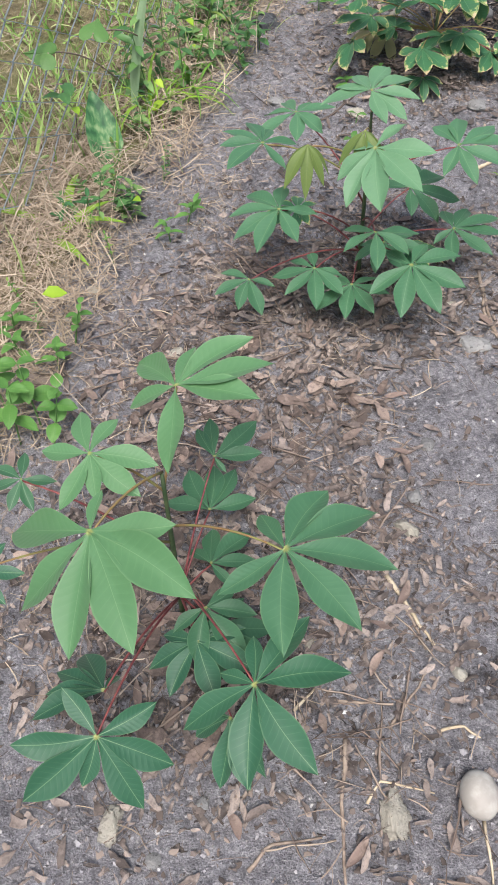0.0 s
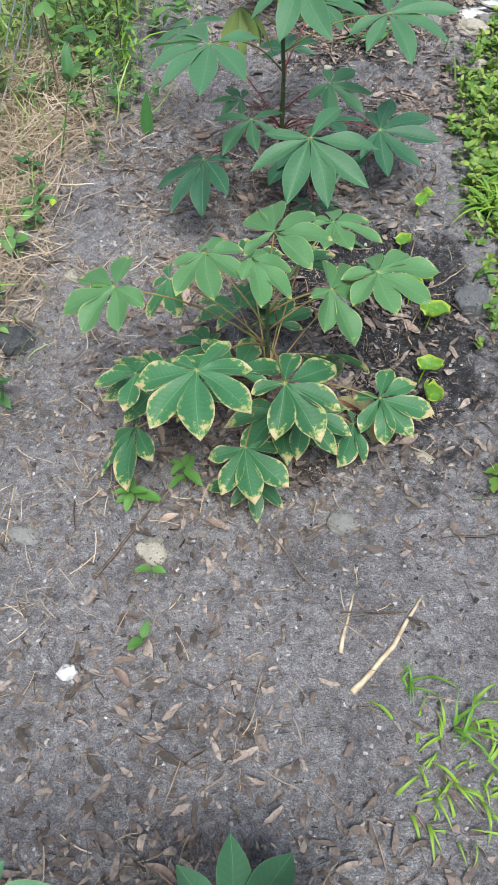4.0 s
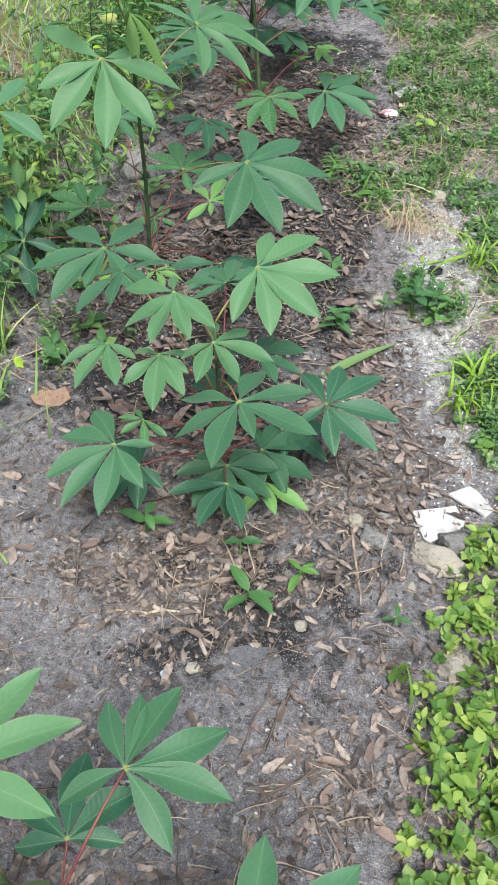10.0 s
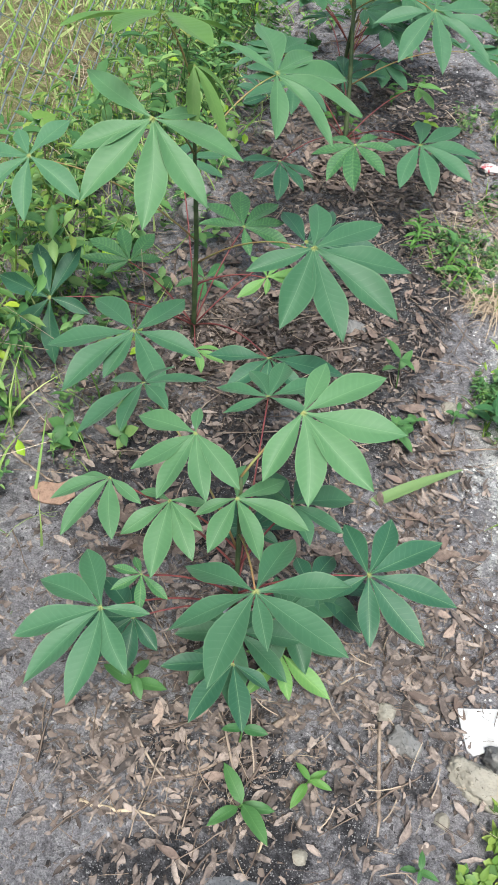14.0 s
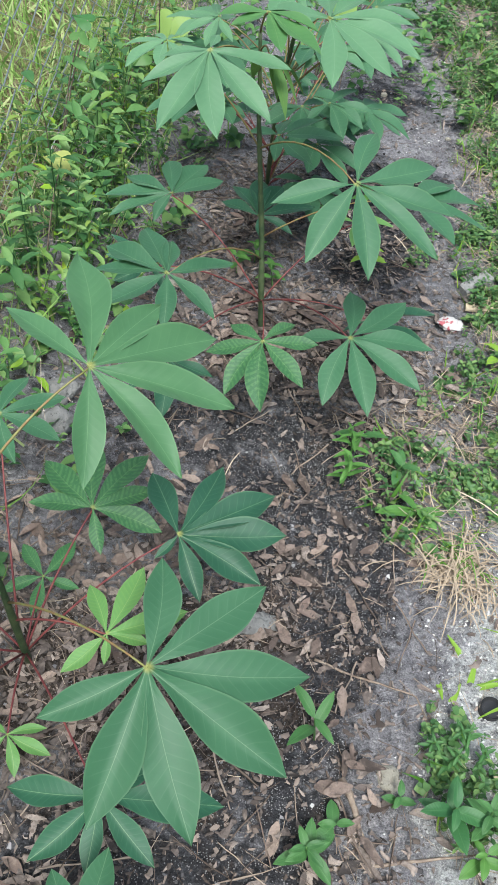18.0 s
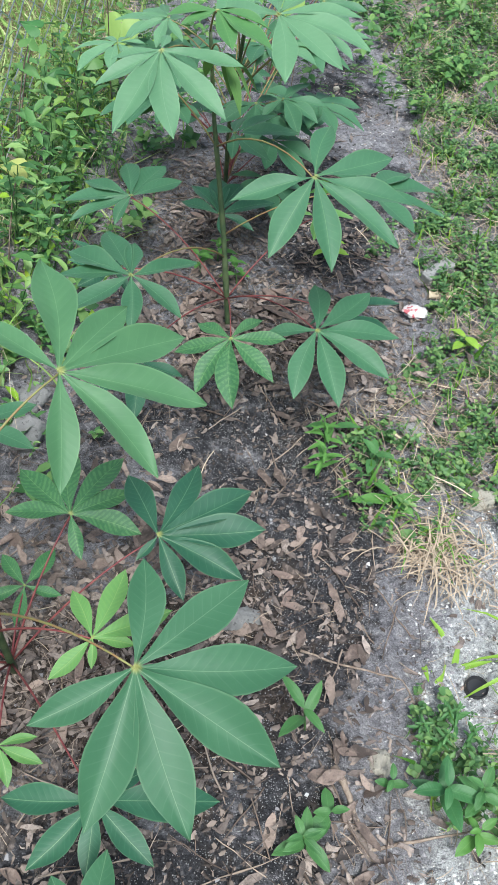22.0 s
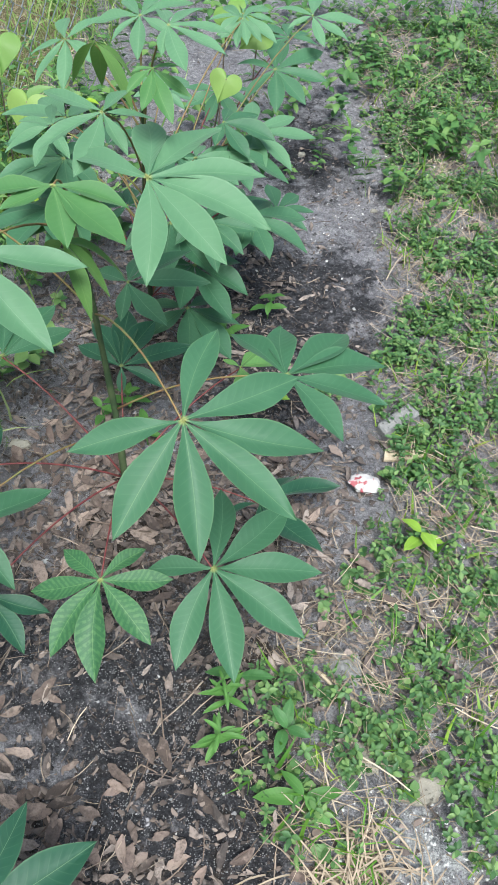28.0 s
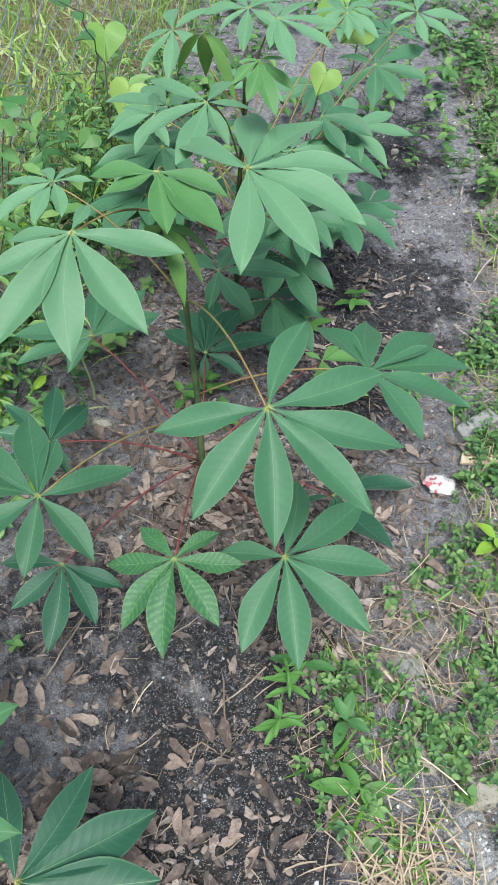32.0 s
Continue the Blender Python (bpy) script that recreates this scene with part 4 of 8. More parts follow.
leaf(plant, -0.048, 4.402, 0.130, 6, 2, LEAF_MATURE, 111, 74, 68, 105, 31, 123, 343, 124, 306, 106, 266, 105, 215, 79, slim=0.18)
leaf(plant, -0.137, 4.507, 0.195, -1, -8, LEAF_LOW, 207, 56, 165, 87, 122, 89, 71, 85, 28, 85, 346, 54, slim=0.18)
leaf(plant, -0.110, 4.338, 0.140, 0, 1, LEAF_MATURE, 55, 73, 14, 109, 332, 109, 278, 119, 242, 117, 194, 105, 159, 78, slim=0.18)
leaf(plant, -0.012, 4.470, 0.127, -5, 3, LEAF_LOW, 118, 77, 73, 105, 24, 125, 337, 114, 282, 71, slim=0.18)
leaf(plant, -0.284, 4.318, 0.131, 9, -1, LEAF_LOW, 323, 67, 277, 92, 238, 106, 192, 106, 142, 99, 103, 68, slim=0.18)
leaf(plant, -0.078, 4.504, 0.292, -4, 0, LEAF_MATURE, 171, 72, 123, 103, 77, 104, 33, 119, 352, 93, 305, 76, slim=0.18)

plant = cassava(-0.43, 5.17, [(-0.435, 5.15, 0.3), (-0.45, 5.1, 0.66)], "tall cassava plant with a dark stem and large leaves", 0.0062)
leaf(plant, -0.477, 4.947, 0.660, 25, 13, LEAF_SOFT, 43, 98, 5, 172, 324, 179, 286, 196, 251, 189, 222, 150, 158, 152)
leaf(plant, -0.335, 5.307, 0.626, 8, 14, LEAF_SOFT, 157, 146, 113, 225, 72, 170, 47, 215, 13, 205, 332, 184, 289, 163)
leaf(plant, -0.168, 5.016, 0.438, 13, 6, LEAF_MATURE, 99, 150, 51, 192, 14, 210, 340, 216, 302, 205, 266, 187, 219, 140)
leaf(plant, -0.215, 5.355, 0.224, 10, -2, LEAF_LOW, 344, 161, 302, 118, 238, 56, 125, 146, 77, 168, 43, 197, 17, 187)
leaf(plant, -0.375, 5.376, 0.212, 12, 2, LEAF_STRIPED, 359, 126, 297, 83, 186, 116, 146, 145, 107, 154, 68, 154, 40, 117)
leaf(plant, -0.465, 4.826, 0.286, 3, -5, LEAF_MATURE, 70, 162, 356, 141, 308, 164, 260, 123, 240, 185, 197, 179, 140, 162)
leaf(plant, -0.205, 4.921, 0.219, 4, 0, LEAF_LOW, 327, 114, 277, 93, 234, 116, 186, 130, 43, 82, 12, 171)
leaf(plant, -0.747, 5.014, 0.493, 24, -4, LEAF_MID, 71, 125, 334, 135, 282, 133, 233, 128, 174, 124, 128, 93, slim=0.158)
leaf(plant, -0.727, 5.006, 0.160, 41, -3, LEAF_LOW, 77, 143, 351, 96, 286, 150, 233, 131, 168, 148, 121, 143, slim=0.158)
leaf(plant, -0.490, 5.028, 0.800, -19, -6, LEAF_YOUNG, 6, 121, 311, 194, 258, 152, 214, 168, 163, 115, slim=0.163)
leaf(plant, -0.615, 5.218, 0.150, 14, 10, LEAF_STRIPED, 229, 69, 193, 117, 163, 125, 119, 121, 80, 127, 36, 83)
leaf(plant, -0.264, 5.130, 0.263, 10, -2, LEAF_PALE, 281, 44, 233, 84, 126, 92, 81, 123, 33, 126, 3, 65)
leaf(plant, -0.383, 5.001, 0.120, 6, -2, LEAF_PALE, 26, 58, 351, 73, 300, 62, 238, 43, 160, 35, slim=0.163)
leaf(plant, -0.441, 5.286, 0.100, 8, 9, LEAF_STRIPED, 138, 80, 73, 94, 2, 67, 274, 71, 217, 76, slim=0.163)
leaf(plant, -0.572, 5.464, 0.300, 4, -7, LEAF_MATURE, 86, 106, 40, 118, 348, 122, 305, 104, 246, 72, slim=0.163)
leaf(plant, -0.436, 5.046, 0.720, 0, 0, LEAF_YOUNG, 292, 68, 334, 93, 16, 85, 58, 76, 100, 68, droop=1.15, slim=0.176, red=False)

plant = cassava(-0.21, 6.15, [(-0.25, 6.22, 0.25), (-0.295, 6.27, 0.5), (-0.31, 6.25, 0.7)], "tall cassava plant with a green stem and olive young leaves", 0.0068)
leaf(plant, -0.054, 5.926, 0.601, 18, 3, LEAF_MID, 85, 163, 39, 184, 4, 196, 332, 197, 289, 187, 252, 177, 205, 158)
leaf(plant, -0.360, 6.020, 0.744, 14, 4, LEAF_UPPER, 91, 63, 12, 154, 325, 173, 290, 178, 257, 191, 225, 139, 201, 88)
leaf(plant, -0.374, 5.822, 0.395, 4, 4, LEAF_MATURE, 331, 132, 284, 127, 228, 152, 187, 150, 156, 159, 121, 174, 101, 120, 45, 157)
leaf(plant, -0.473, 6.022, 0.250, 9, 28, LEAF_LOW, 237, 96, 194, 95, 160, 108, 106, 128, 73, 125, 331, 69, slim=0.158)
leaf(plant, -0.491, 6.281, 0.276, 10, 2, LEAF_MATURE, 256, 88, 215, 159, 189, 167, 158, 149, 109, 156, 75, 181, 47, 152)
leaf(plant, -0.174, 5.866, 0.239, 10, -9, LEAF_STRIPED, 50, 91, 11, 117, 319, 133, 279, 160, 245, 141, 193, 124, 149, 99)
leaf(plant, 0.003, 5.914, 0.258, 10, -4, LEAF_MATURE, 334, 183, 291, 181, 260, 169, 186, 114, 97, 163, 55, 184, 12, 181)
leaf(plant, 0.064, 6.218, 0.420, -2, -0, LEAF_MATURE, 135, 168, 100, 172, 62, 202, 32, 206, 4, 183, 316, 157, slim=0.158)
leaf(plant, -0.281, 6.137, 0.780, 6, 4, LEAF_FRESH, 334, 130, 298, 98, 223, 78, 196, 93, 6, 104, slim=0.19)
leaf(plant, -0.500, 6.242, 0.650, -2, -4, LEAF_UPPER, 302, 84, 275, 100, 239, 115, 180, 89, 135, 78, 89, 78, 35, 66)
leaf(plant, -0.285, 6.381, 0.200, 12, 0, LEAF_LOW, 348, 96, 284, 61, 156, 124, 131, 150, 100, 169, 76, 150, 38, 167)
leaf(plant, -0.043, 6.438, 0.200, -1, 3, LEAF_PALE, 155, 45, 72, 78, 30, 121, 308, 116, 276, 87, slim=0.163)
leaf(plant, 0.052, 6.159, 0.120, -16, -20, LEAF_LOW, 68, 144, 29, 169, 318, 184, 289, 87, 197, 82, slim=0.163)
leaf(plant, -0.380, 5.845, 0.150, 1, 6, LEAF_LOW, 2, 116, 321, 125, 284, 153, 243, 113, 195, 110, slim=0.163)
leaf(plant, -0.263, 6.100, 0.720, 0, 0, LEAF_YOUNG, 315, 72, 357, 64, 39, 88, 81, 80, 123, 72, droop=1.15, slim=0.176, red=False)

plant = cassava(-0.33, 6.8, [(-0.32, 6.72, 0.3), (-0.28, 6.6, 0.6), (-0.27, 6.55, 0.72)], "cassava plant crowded behind another with overlapping leaves", 0.006)
leaf(plant, -0.175, 6.229, 0.754, 10, -6, LEAF_UPPER, 347, 188, 318, 184, 281, 173, 150, 168, 106, 172, 65, 176, 19, 173)
leaf(plant, -0.264, 6.392, 0.417, 2, -12, LEAF_MATURE, 316, 135, 274, 89, 146, 106, 90, 127, 54, 162, 11, 154)
leaf(plant, -0.290, 6.392, 0.750, 6, 6, LEAF_UPPER, 312, 91, 268, 136, 233, 121, 155, 125, 81, 99, 30, 85)
leaf(plant, -0.110, 6.847, 0.500, 10, -4, LEAF_UPPER, 322, 128, 292, 115, 242, 80, 152, 82, 99, 137, 46, 119, 15, 144)
leaf(plant, -0.126, 7.356, 0.400, 14, -6, LEAF_MID, 359, 142, 314, 139, 280, 138, 233, 117, 157, 124, 93, 158, 45, 164)
leaf(plant, -0.198, 6.356, 0.850, 12, 6, LEAF_FRESH, 339, 67, 303, 92, 273, 75, 243, 56, 197, 29, 44, 43)
leaf(plant, -0.182, 6.383, 0.900, 4, -2, LEAF_UPPER, 340, 99, 298, 98, 274, 60, 110, 85, 73, 102, 24, 94)
leaf(plant, -0.290, 6.631, 0.800, 10, -6, LEAF_UPPER, 334, 72, 279, 95, 232, 65, 179, 90, 126, 88, 87, 86, 47, 111)
leaf(plant, -0.485, 6.667, 0.550, 12, -4, LEAF_UPPER, 306, 86, 264, 103, 217, 108, 164, 91, 111, 84, slim=0.163)
leaf(plant, -0.460, 6.717, 0.700, 16, -14, LEAF_UPPER, 322, 88, 277, 111, 241, 100, 190, 78, 107, 95, 52, 108)
leaf(plant, -0.174, 6.644, 0.400, 8, -7, LEAF_MID, 61, 123, 3, 120, 327, 118, 294, 131, 233, 78, slim=0.163)
leaf(plant, -0.052, 7.475, 0.500, 10, 0, LEAF_UPPER, 335, 121, 297, 105, 221, 77, 156, 116, 89, 129, 16, 141)
leaf(plant, -0.191, 7.157, 0.600, 15, -7, LEAF_UPPER, 313, 77, 268, 79, 229, 74, 134, 89, 65, 76, slim=0.163)
leaf(plant, -0.347, 6.553, 0.780, 0, 0, LEAF_YOUNG, 338, 75, 20, 67, 62, 60, 104, 82, 146, 75, droop=1.15, slim=0.176, red=False)
leaf(plant, -0.231, 7.425, 0.500, 6, 3, LEAF_UPPER, 200, 95, 243, 104, 286, 113, 329, 122, 12, 95, 55, 104, 98, 113, slim=0.16)
leaf(plant, -0.050, 6.992, 0.220, 6, 3, LEAF_MID, 340, 95, 23, 104, 66, 113, 109, 122, 152, 95, 195, 104, 238, 113, slim=0.16)
leaf(plant, -0.267, 7.299, 0.350, 6, 3, LEAF_MID, 180, 95, 223, 104, 266, 113, 309, 122, 352, 95, 35, 104, 78, 113, slim=0.16)
leaf(plant, -0.133, 7.718, 0.330, 6, 3, LEAF_MID, 10, 95, 53, 104, 96, 113, 139, 122, 182, 95, 225, 104, 268, 113, slim=0.16)
leaf(plant, -0.194, 6.598, 0.196, -0, 7, LEAF_MID, 57, 99, 8, 133, 324, 157, 285, 147, 237, 120, 186, 94, slim=0.18)
leaf(plant, -0.246, 6.708, 0.502, -8, 8, LEAF_MID, 46, 70, 5, 109, 309, 130, 264, 114, 222, 74, slim=0.18)
leaf(plant, -0.342, 6.977, 0.493, 1, 8, LEAF_UPPER, 211, 65, 159, 100, 115, 113, 67, 114, 22, 89, 341, 66, slim=0.18)
leaf(plant, -0.246, 6.664, 0.368, 8, 6, LEAF_MATURE, 55, 91, 9, 124, 322, 137, 275, 152, 228, 117, 194, 91, slim=0.18)
leaf(plant, -0.472, 6.676, 0.326, -8, -2, LEAF_MID, 344, 83, 304, 109, 259, 115, 217, 135, 175, 131, 134, 108, 92, 81, slim=0.18)
leaf(plant, -0.199, 6.906, 0.220, -8, 9, LEAF_MID, 134, 88, 81, 121, 43, 128, 348, 133, 306, 91, slim=0.18)
leaf(plant, -0.148, 6.773, 0.505, 3, 10, LEAF_MID, 91, 82, 44, 122, 353, 146, 307, 120, 253, 83, slim=0.18)
leaf(plant, -0.338, 7.058, 0.275, 8, 2, LEAF_MATURE, 199, 75, 160, 113, 116, 122, 75, 127, 20, 102, 345, 85, slim=0.18)
leaf(plant, -0.519, 6.677, 0.343, -8, -9, LEAF_MATURE, 345, 99, 294, 122, 253, 157, 209, 160, 173, 147, 134, 122, 86, 89, slim=0.18)
leaf(plant, -0.205, 6.711, 0.501, -0, -9, LEAF_UPPER, 97, 77, 52, 103, 13, 123, 327, 122, 284, 120, 240, 100, 193, 79, slim=0.18)
leaf(plant, -0.089, 6.753, 0.356, -0, 4, LEAF_MID, 121, 85, 73, 115, 26, 143, 343, 151, 302, 127, 268, 123, 218, 88, slim=0.18)
leaf(plant, -0.493, 6.722, 0.443, 7, 3, LEAF_MID, 332, 100, 295, 129, 243, 149, 211, 148, 165, 156, 122, 118, 80, 91, slim=0.18)
leaf(plant, -0.514, 6.815, 0.484, -0, 1, LEAF_UPPER, 275, 99, 225, 141, 177, 151, 134, 133, 75, 97, slim=0.18)
leaf(plant, -0.188, 6.640, 0.285, -3, 8, LEAF_MATURE, 82, 88, 42, 133, 354, 134, 316, 155, 271, 134, 229, 117, 184, 89, slim=0.18)
leaf(plant, -0.487, 6.787, 0.305, -3, 8, LEAF_MATURE, 308, 78, 265, 105, 227, 122, 182, 120, 145, 118, 96, 105, 57, 84, slim=0.18)
leaf(plant, -0.165, 6.922, 0.252, 5, 3, LEAF_MID, 163, 70, 123, 94, 80, 103, 42, 116, 355, 109, 317, 88, 265, 70, slim=0.18)
leaf(plant, -0.270, 7.054, 0.217, 5, 5, LEAF_MID, 167, 86, 122, 127, 78, 125, 32, 123, 348, 87, slim=0.18)
leaf(plant, -0.451, 6.891, 0.387, 7, -8, LEAF_MID, 276, 77, 226, 110, 182, 112, 148, 132, 103, 126, 53, 109, 18, 78, slim=0.18)
leaf(plant, -0.501, 6.802, 0.391, -3, 4, LEAF_MID, 290, 86, 251, 120, 196, 124, 153, 126, 113, 109, 68, 81, slim=0.18)
leaf(plant, -0.165, 6.792, 0.543, 10, 2, LEAF_MID, 88, 64, 47, 94, 358, 115, 315, 102, 266, 63, slim=0.18)
leaf(plant, -0.207, 6.931, 0.205, 7, -5, LEAF_MATURE, 147, 92, 91, 126, 48, 133, 354, 123, 314, 83, slim=0.18)
leaf(plant, -0.440, 6.992, 0.159, 1, -3, LEAF_MATURE, 233, 74, 183, 103, 139, 120, 98, 114, 55, 109, 11, 75, slim=0.18)


# ---- small plants ----
VEINED = {WEED_BRIGHT.name: VEINED_BRIGHT, WEED_GREEN.name: VEINED_GREEN, WEED_DARK.name: VEINED_DARK, WEED_YELLOW.name: VEINED_YELLOW}


def ovate(length, width, mat, fold=0.25, droop=0.25, steps=6, tip=1.0, wob=0.0):
    """A simple leaf along +x from the origin, folded along its midrib and drooping to its tip."""
    verts, faces, rel, rib = [], [], [], []
    for i in range(steps + 1):
        v = i / steps
        w = width * (v ** 0.62 * (1 - v) ** (0.75 * tip)) / 0.48
        for u in (-1, -0.5, 0, 0.5, 1):
            verts.append((v * length, u * w * 0.5, fold * abs(u) * w * 0.5 - droop * length * v * v + 0.04 * width * math.sin(8 * v + 3 * u)))
            rel.append((u * 0.5 + 0.5, 0.03 + 0.97 * v))
            rib.append((u * w * 5 + 0.5, v))
    for i in range(steps):
        for k in range(4):
            q = i * 5 + k
            faces.append((q, q + 1, q + 6, q + 5))
    return mesh_of("leaf", verts, faces, VEINED.get(mat.name, mat), True, {"rel": rel, "rib": rib})


def weed(x, y, height, pairs, length, width, mat, label, turn=0.0, fold=0.25, droop=0.3, up=25, name="weed"):
    """A small upright weed: a stem, and pairs of leaves up it, each a part."""
    root = thing(name, x, y, gz(x, y), label, "weed", turn=turn)
    r = random.Random(int(1000 * (x + 3) + 77 * y))
    lean = Vector((r.uniform(-0.3, 0.3), r.uniform(-0.3, 0.3), 1.0)) * height * 1.35
    line = [lean * (i / 5) for i in range(6)]
    line[0] = Vector((0, 0, -0.01))
    v, f = tube(line, [0.0022 - 0.0002 * i for i in range(6)], 5)
    part("stem", mesh_of("stem", v, f, WEED_GREEN), root)
    shapes = [ovate(length * s, width * s, mat, fold, droop) for s in (1.0, 0.85, 0.65)]
    for i in range(pairs):
        h = 0.25 + 0.75 * (i + 1) / pairs
        at = lean * h
        for k in (0, 1):
            ob = part("leaf", shapes[min(2, int(3 * i / max(1, pairs)))], root, at)
            ob.rotation_euler = (r.uniform(-0.2, 0.2), -radians(up + r.uniform(-14, 14)), radians(90 * i + 180 * k + r.uniform(-28, 28)))
            ob.scale = (r.uniform(0.72, 1.12),) * 3
    return root


def curled_weed(x, y, z, size, turn, label):
    """A yellow-green leaf on a short stalk, its margins rolled up all round like a shallow cup."""
    root = thing("curled_leaf_weed", x, y, gz(x, y), label, "weed", "yellow-green curled leaves", turn)
    r = random.Random(int(x * 700 + y * 90))
    v, f = tube(bend((0, 0, -0.01), (0.01, 0, z), 0.01, 4), 0.0018, 5)
    part("stem", mesh_of("stem", v, f, WEED_YELLOW), root)
    steps, cols, verts, faces, rel, rib = 14, 12, [], [], [], []
    ph = r.uniform(0, 6)
    for i in range(steps + 1):
        s = i / steps
        w = size * 0.50 * (s + 0.02) ** 0.30 * (1.02 - s) ** 0.62 / 0.66
        for j in range(cols + 1):
            u = -1 + 2 * j / cols
            up = size * (0.13 * abs(u) + 0.16 * abs(u) ** 4 + 0.05 * math.sin(11 * s + ph + 2 * u) * abs(u) ** 1.5 + 0.03 * math.sin(6 * s + 9 * abs(u) + ph) - 0.22 * s * s)
            back = 0.13 * size * abs(u) ** 1.2 * (1 - s) ** 2.2
            verts.append((s * size - size * 0.3 - back, u * w * (1 - 0.16 * abs(u) ** 4), up))
            rel.append((u * 0.5 + 0.5, s))
            rib.append((u * w * 10 + 0.5, s))
    for i in range(steps):
        for j in range(cols):
            q = i * (cols + 1) + j
            faces.append((q, q + 1, q + cols + 2, q + cols + 1))
    ob = part("leaf", mesh_of("leaf", verts, faces, CURL, True, {"rel": rel, "rib": rib}), root, (0.01, 0, z))
    ob.rotation_euler = (r.uniform(-0.25, 0.25), r.uniform(-0.3, 0.15), 0)
    return root


def grass_clump(x, y, blades, length, width, mat, label, spread=0.9, name="grass_clump", loose=0.012):
    """A tuft of bent blades, each a part."""
    r = random.Random(int(900 * (x + 3) + 53 * y))
    root = thing(name, x, y, gz(x, y), label, "grass")
    shapes, steps = [], 6
    for k in range(5):
        lean, verts, faces = spread * (0.2 + 0.18 * k), [], []
        for i in range(steps + 1):
            s = i / steps
            ang = lean + 0.9 * s * s * spread
            px, pz = length * s * math.sin(ang), length * s * math.cos(ang)
            w = width * 0.5 * (1 - s ** 2.2) + 0.0003
            for e in (-1, 0, 1):
                verts.append((px, e * w, pz - 0.006 + abs(e) * w * 0.35))
        for i in range(steps):
            for e in range(2):
                q = i * 3 + e
                faces.append((q, q + 1, q + 4, q + 3))
        shapes.append(mesh_of("blade", verts, faces, mat))
    for b in range(blades):
        ob = part("blade", shapes[b % 5], root, (r.gauss(0, loose), r.gauss(0, loose), 0))
        ob.rotation_euler = (r.uniform(-0.2, 0.2) * spread, r.uniform(-0.15, 0.15) * spread, r.uniform(0, 6.283))
        ob.scale = (r.uniform(0.45, 1.1),) * 3
    return root


# ---- stones, sticks, litter, rubbish ----
def stone(x, y, a, b, c, mat, label, turn=0.0, rough=0.16, name="stone", sink=0.25, group="", fine=4):
    """A rounded or broken stone with half-sizes a, b, c in metres."""
    bm = bmesh.new()
    bmesh.ops.create_icosphere(bm, subdivisions=fine, radius=1.0)
    seed = Vector((x * 31.0, y * 17.0, 3.3))
    r = random.Random(int(x * 1300 + y * 170))
    chips = []
    for k in range(11 if rough > 0.1 else 0):
        chips.append((Vector((r.gauss(0, 1), r.gauss(0, 1), r.gauss(0.35, 0.9))).normalized(), r.uniform(0.66, 0.92)))
    for v in bm.verts:
        d = noise.noise(v.co * 1.3 + seed) * rough * 1.6 + noise.noise(v.co * 3.1 + seed) * rough * 0.7 + noise.noise(v.co * 7.0 + seed) * rough * 0.3
        v.co = v.co * (1.0 + d)
        for d_chip, h_chip in chips:
            over = v.co.dot(d_chip) - h_chip
            if over > 0:
                v.co = v.co - d_chip * (over * 0.92)
        v.co = v.co * (1.0 + noise.noise(v.co * 6.0 + seed) * rough * 0.5 + noise.noise(v.co * 13.0 + seed) * rough * 0.38 + noise.noise(v.co * 27.0 + seed) * rough * 0.2)
        v.co = Vector((v.co.x * a, v.co.y * b, max(v.co.z, -0.7) * c))
    for f in bm.faces:
        f.smooth = True
    me = bpy.data.meshes.new(name)
    bm.to_mesh(me)
    bm.free()
    me.materials.append(mat)
    ob = new(name, me)
    ob.location, ob.rotation_euler = (x, y, gz(x, y) + c * (1 - 2 * sink) * 0.6), (0, 0, radians(turn))
    return tagged(ob, label, "stone", group)


def stick(points, radius, mat, label, name="stick", lift=0.6, group="sticks on the soil"):
    """A stick or root that lies along ground points (x, y), with crooked sides."""
    r = random.Random(int(points[0][0] * 991 + points[0][1] * 353))
    line = []
    for i in range(len(points) - 1):
        for s in range(4):
            t = s / 4
            qx, qy = points[i][0] + t * (points[i + 1][0] - points[i][0]), points[i][1] + t * (points[i + 1][1] - points[i][1])
            line.append((qx + r.gauss(0, radius * 0.25), qy + r.gauss(0, radius * 0.25)))
    line.append(points[-1])
    x0, y0 = line[0]
    z0 = gz(x0, y0)
    pts = [(qx - x0, qy - y0, gz(qx, qy) - z0 + radius * lift) for qx, qy in line]
    m = len(pts) - 1
    v, f = tube(pts, [radius * (1.0 - 0.5 * i / m) * r.uniform(0.85, 1.15) for i in range(m + 1)], 6)
    ob = new(name, mesh_of(name, v, f, mat))
    ob.location = (x0, y0, z0)
    return tagged(ob, label, "stick", group)


n = Net("leaf_green_with_yellow_margin")
across, along, _ = n.uv("rel")
u = n.math("ABSOLUTE", n.math("SUBTRACT", n.math("MULTIPLY", across, 2.0), 1.0))
e = n.math("MAXIMUM", u, n.math("POWER", n.math("ABSOLUTE", n.math("SUBTRACT", n.math("MULTIPLY", along, 2.0), 1.0)), 1.5))
e = n.math("ADD", e, n.math("MULTIPLY", n.math("SUBTRACT", n.noise(90.0, 3.0), 0.5), 0.35))
cc = n.mix(n.step(n.noise(60.0, 3.0), 0.35, 0.7), (0.095, 0.225, 0.034), (0.15, 0.30, 0.044))
cc = n.mix(n.step(e, 0.72, 0.98), cc, (0.40, 0.51, 0.075))
CURL = n.done(cc, 0.45, n.bump(n.noise(110.0, 3.0), 0.5, 0.006), spec=0.4, through_light=0.25)
RNG = np.random.default_rng(11)


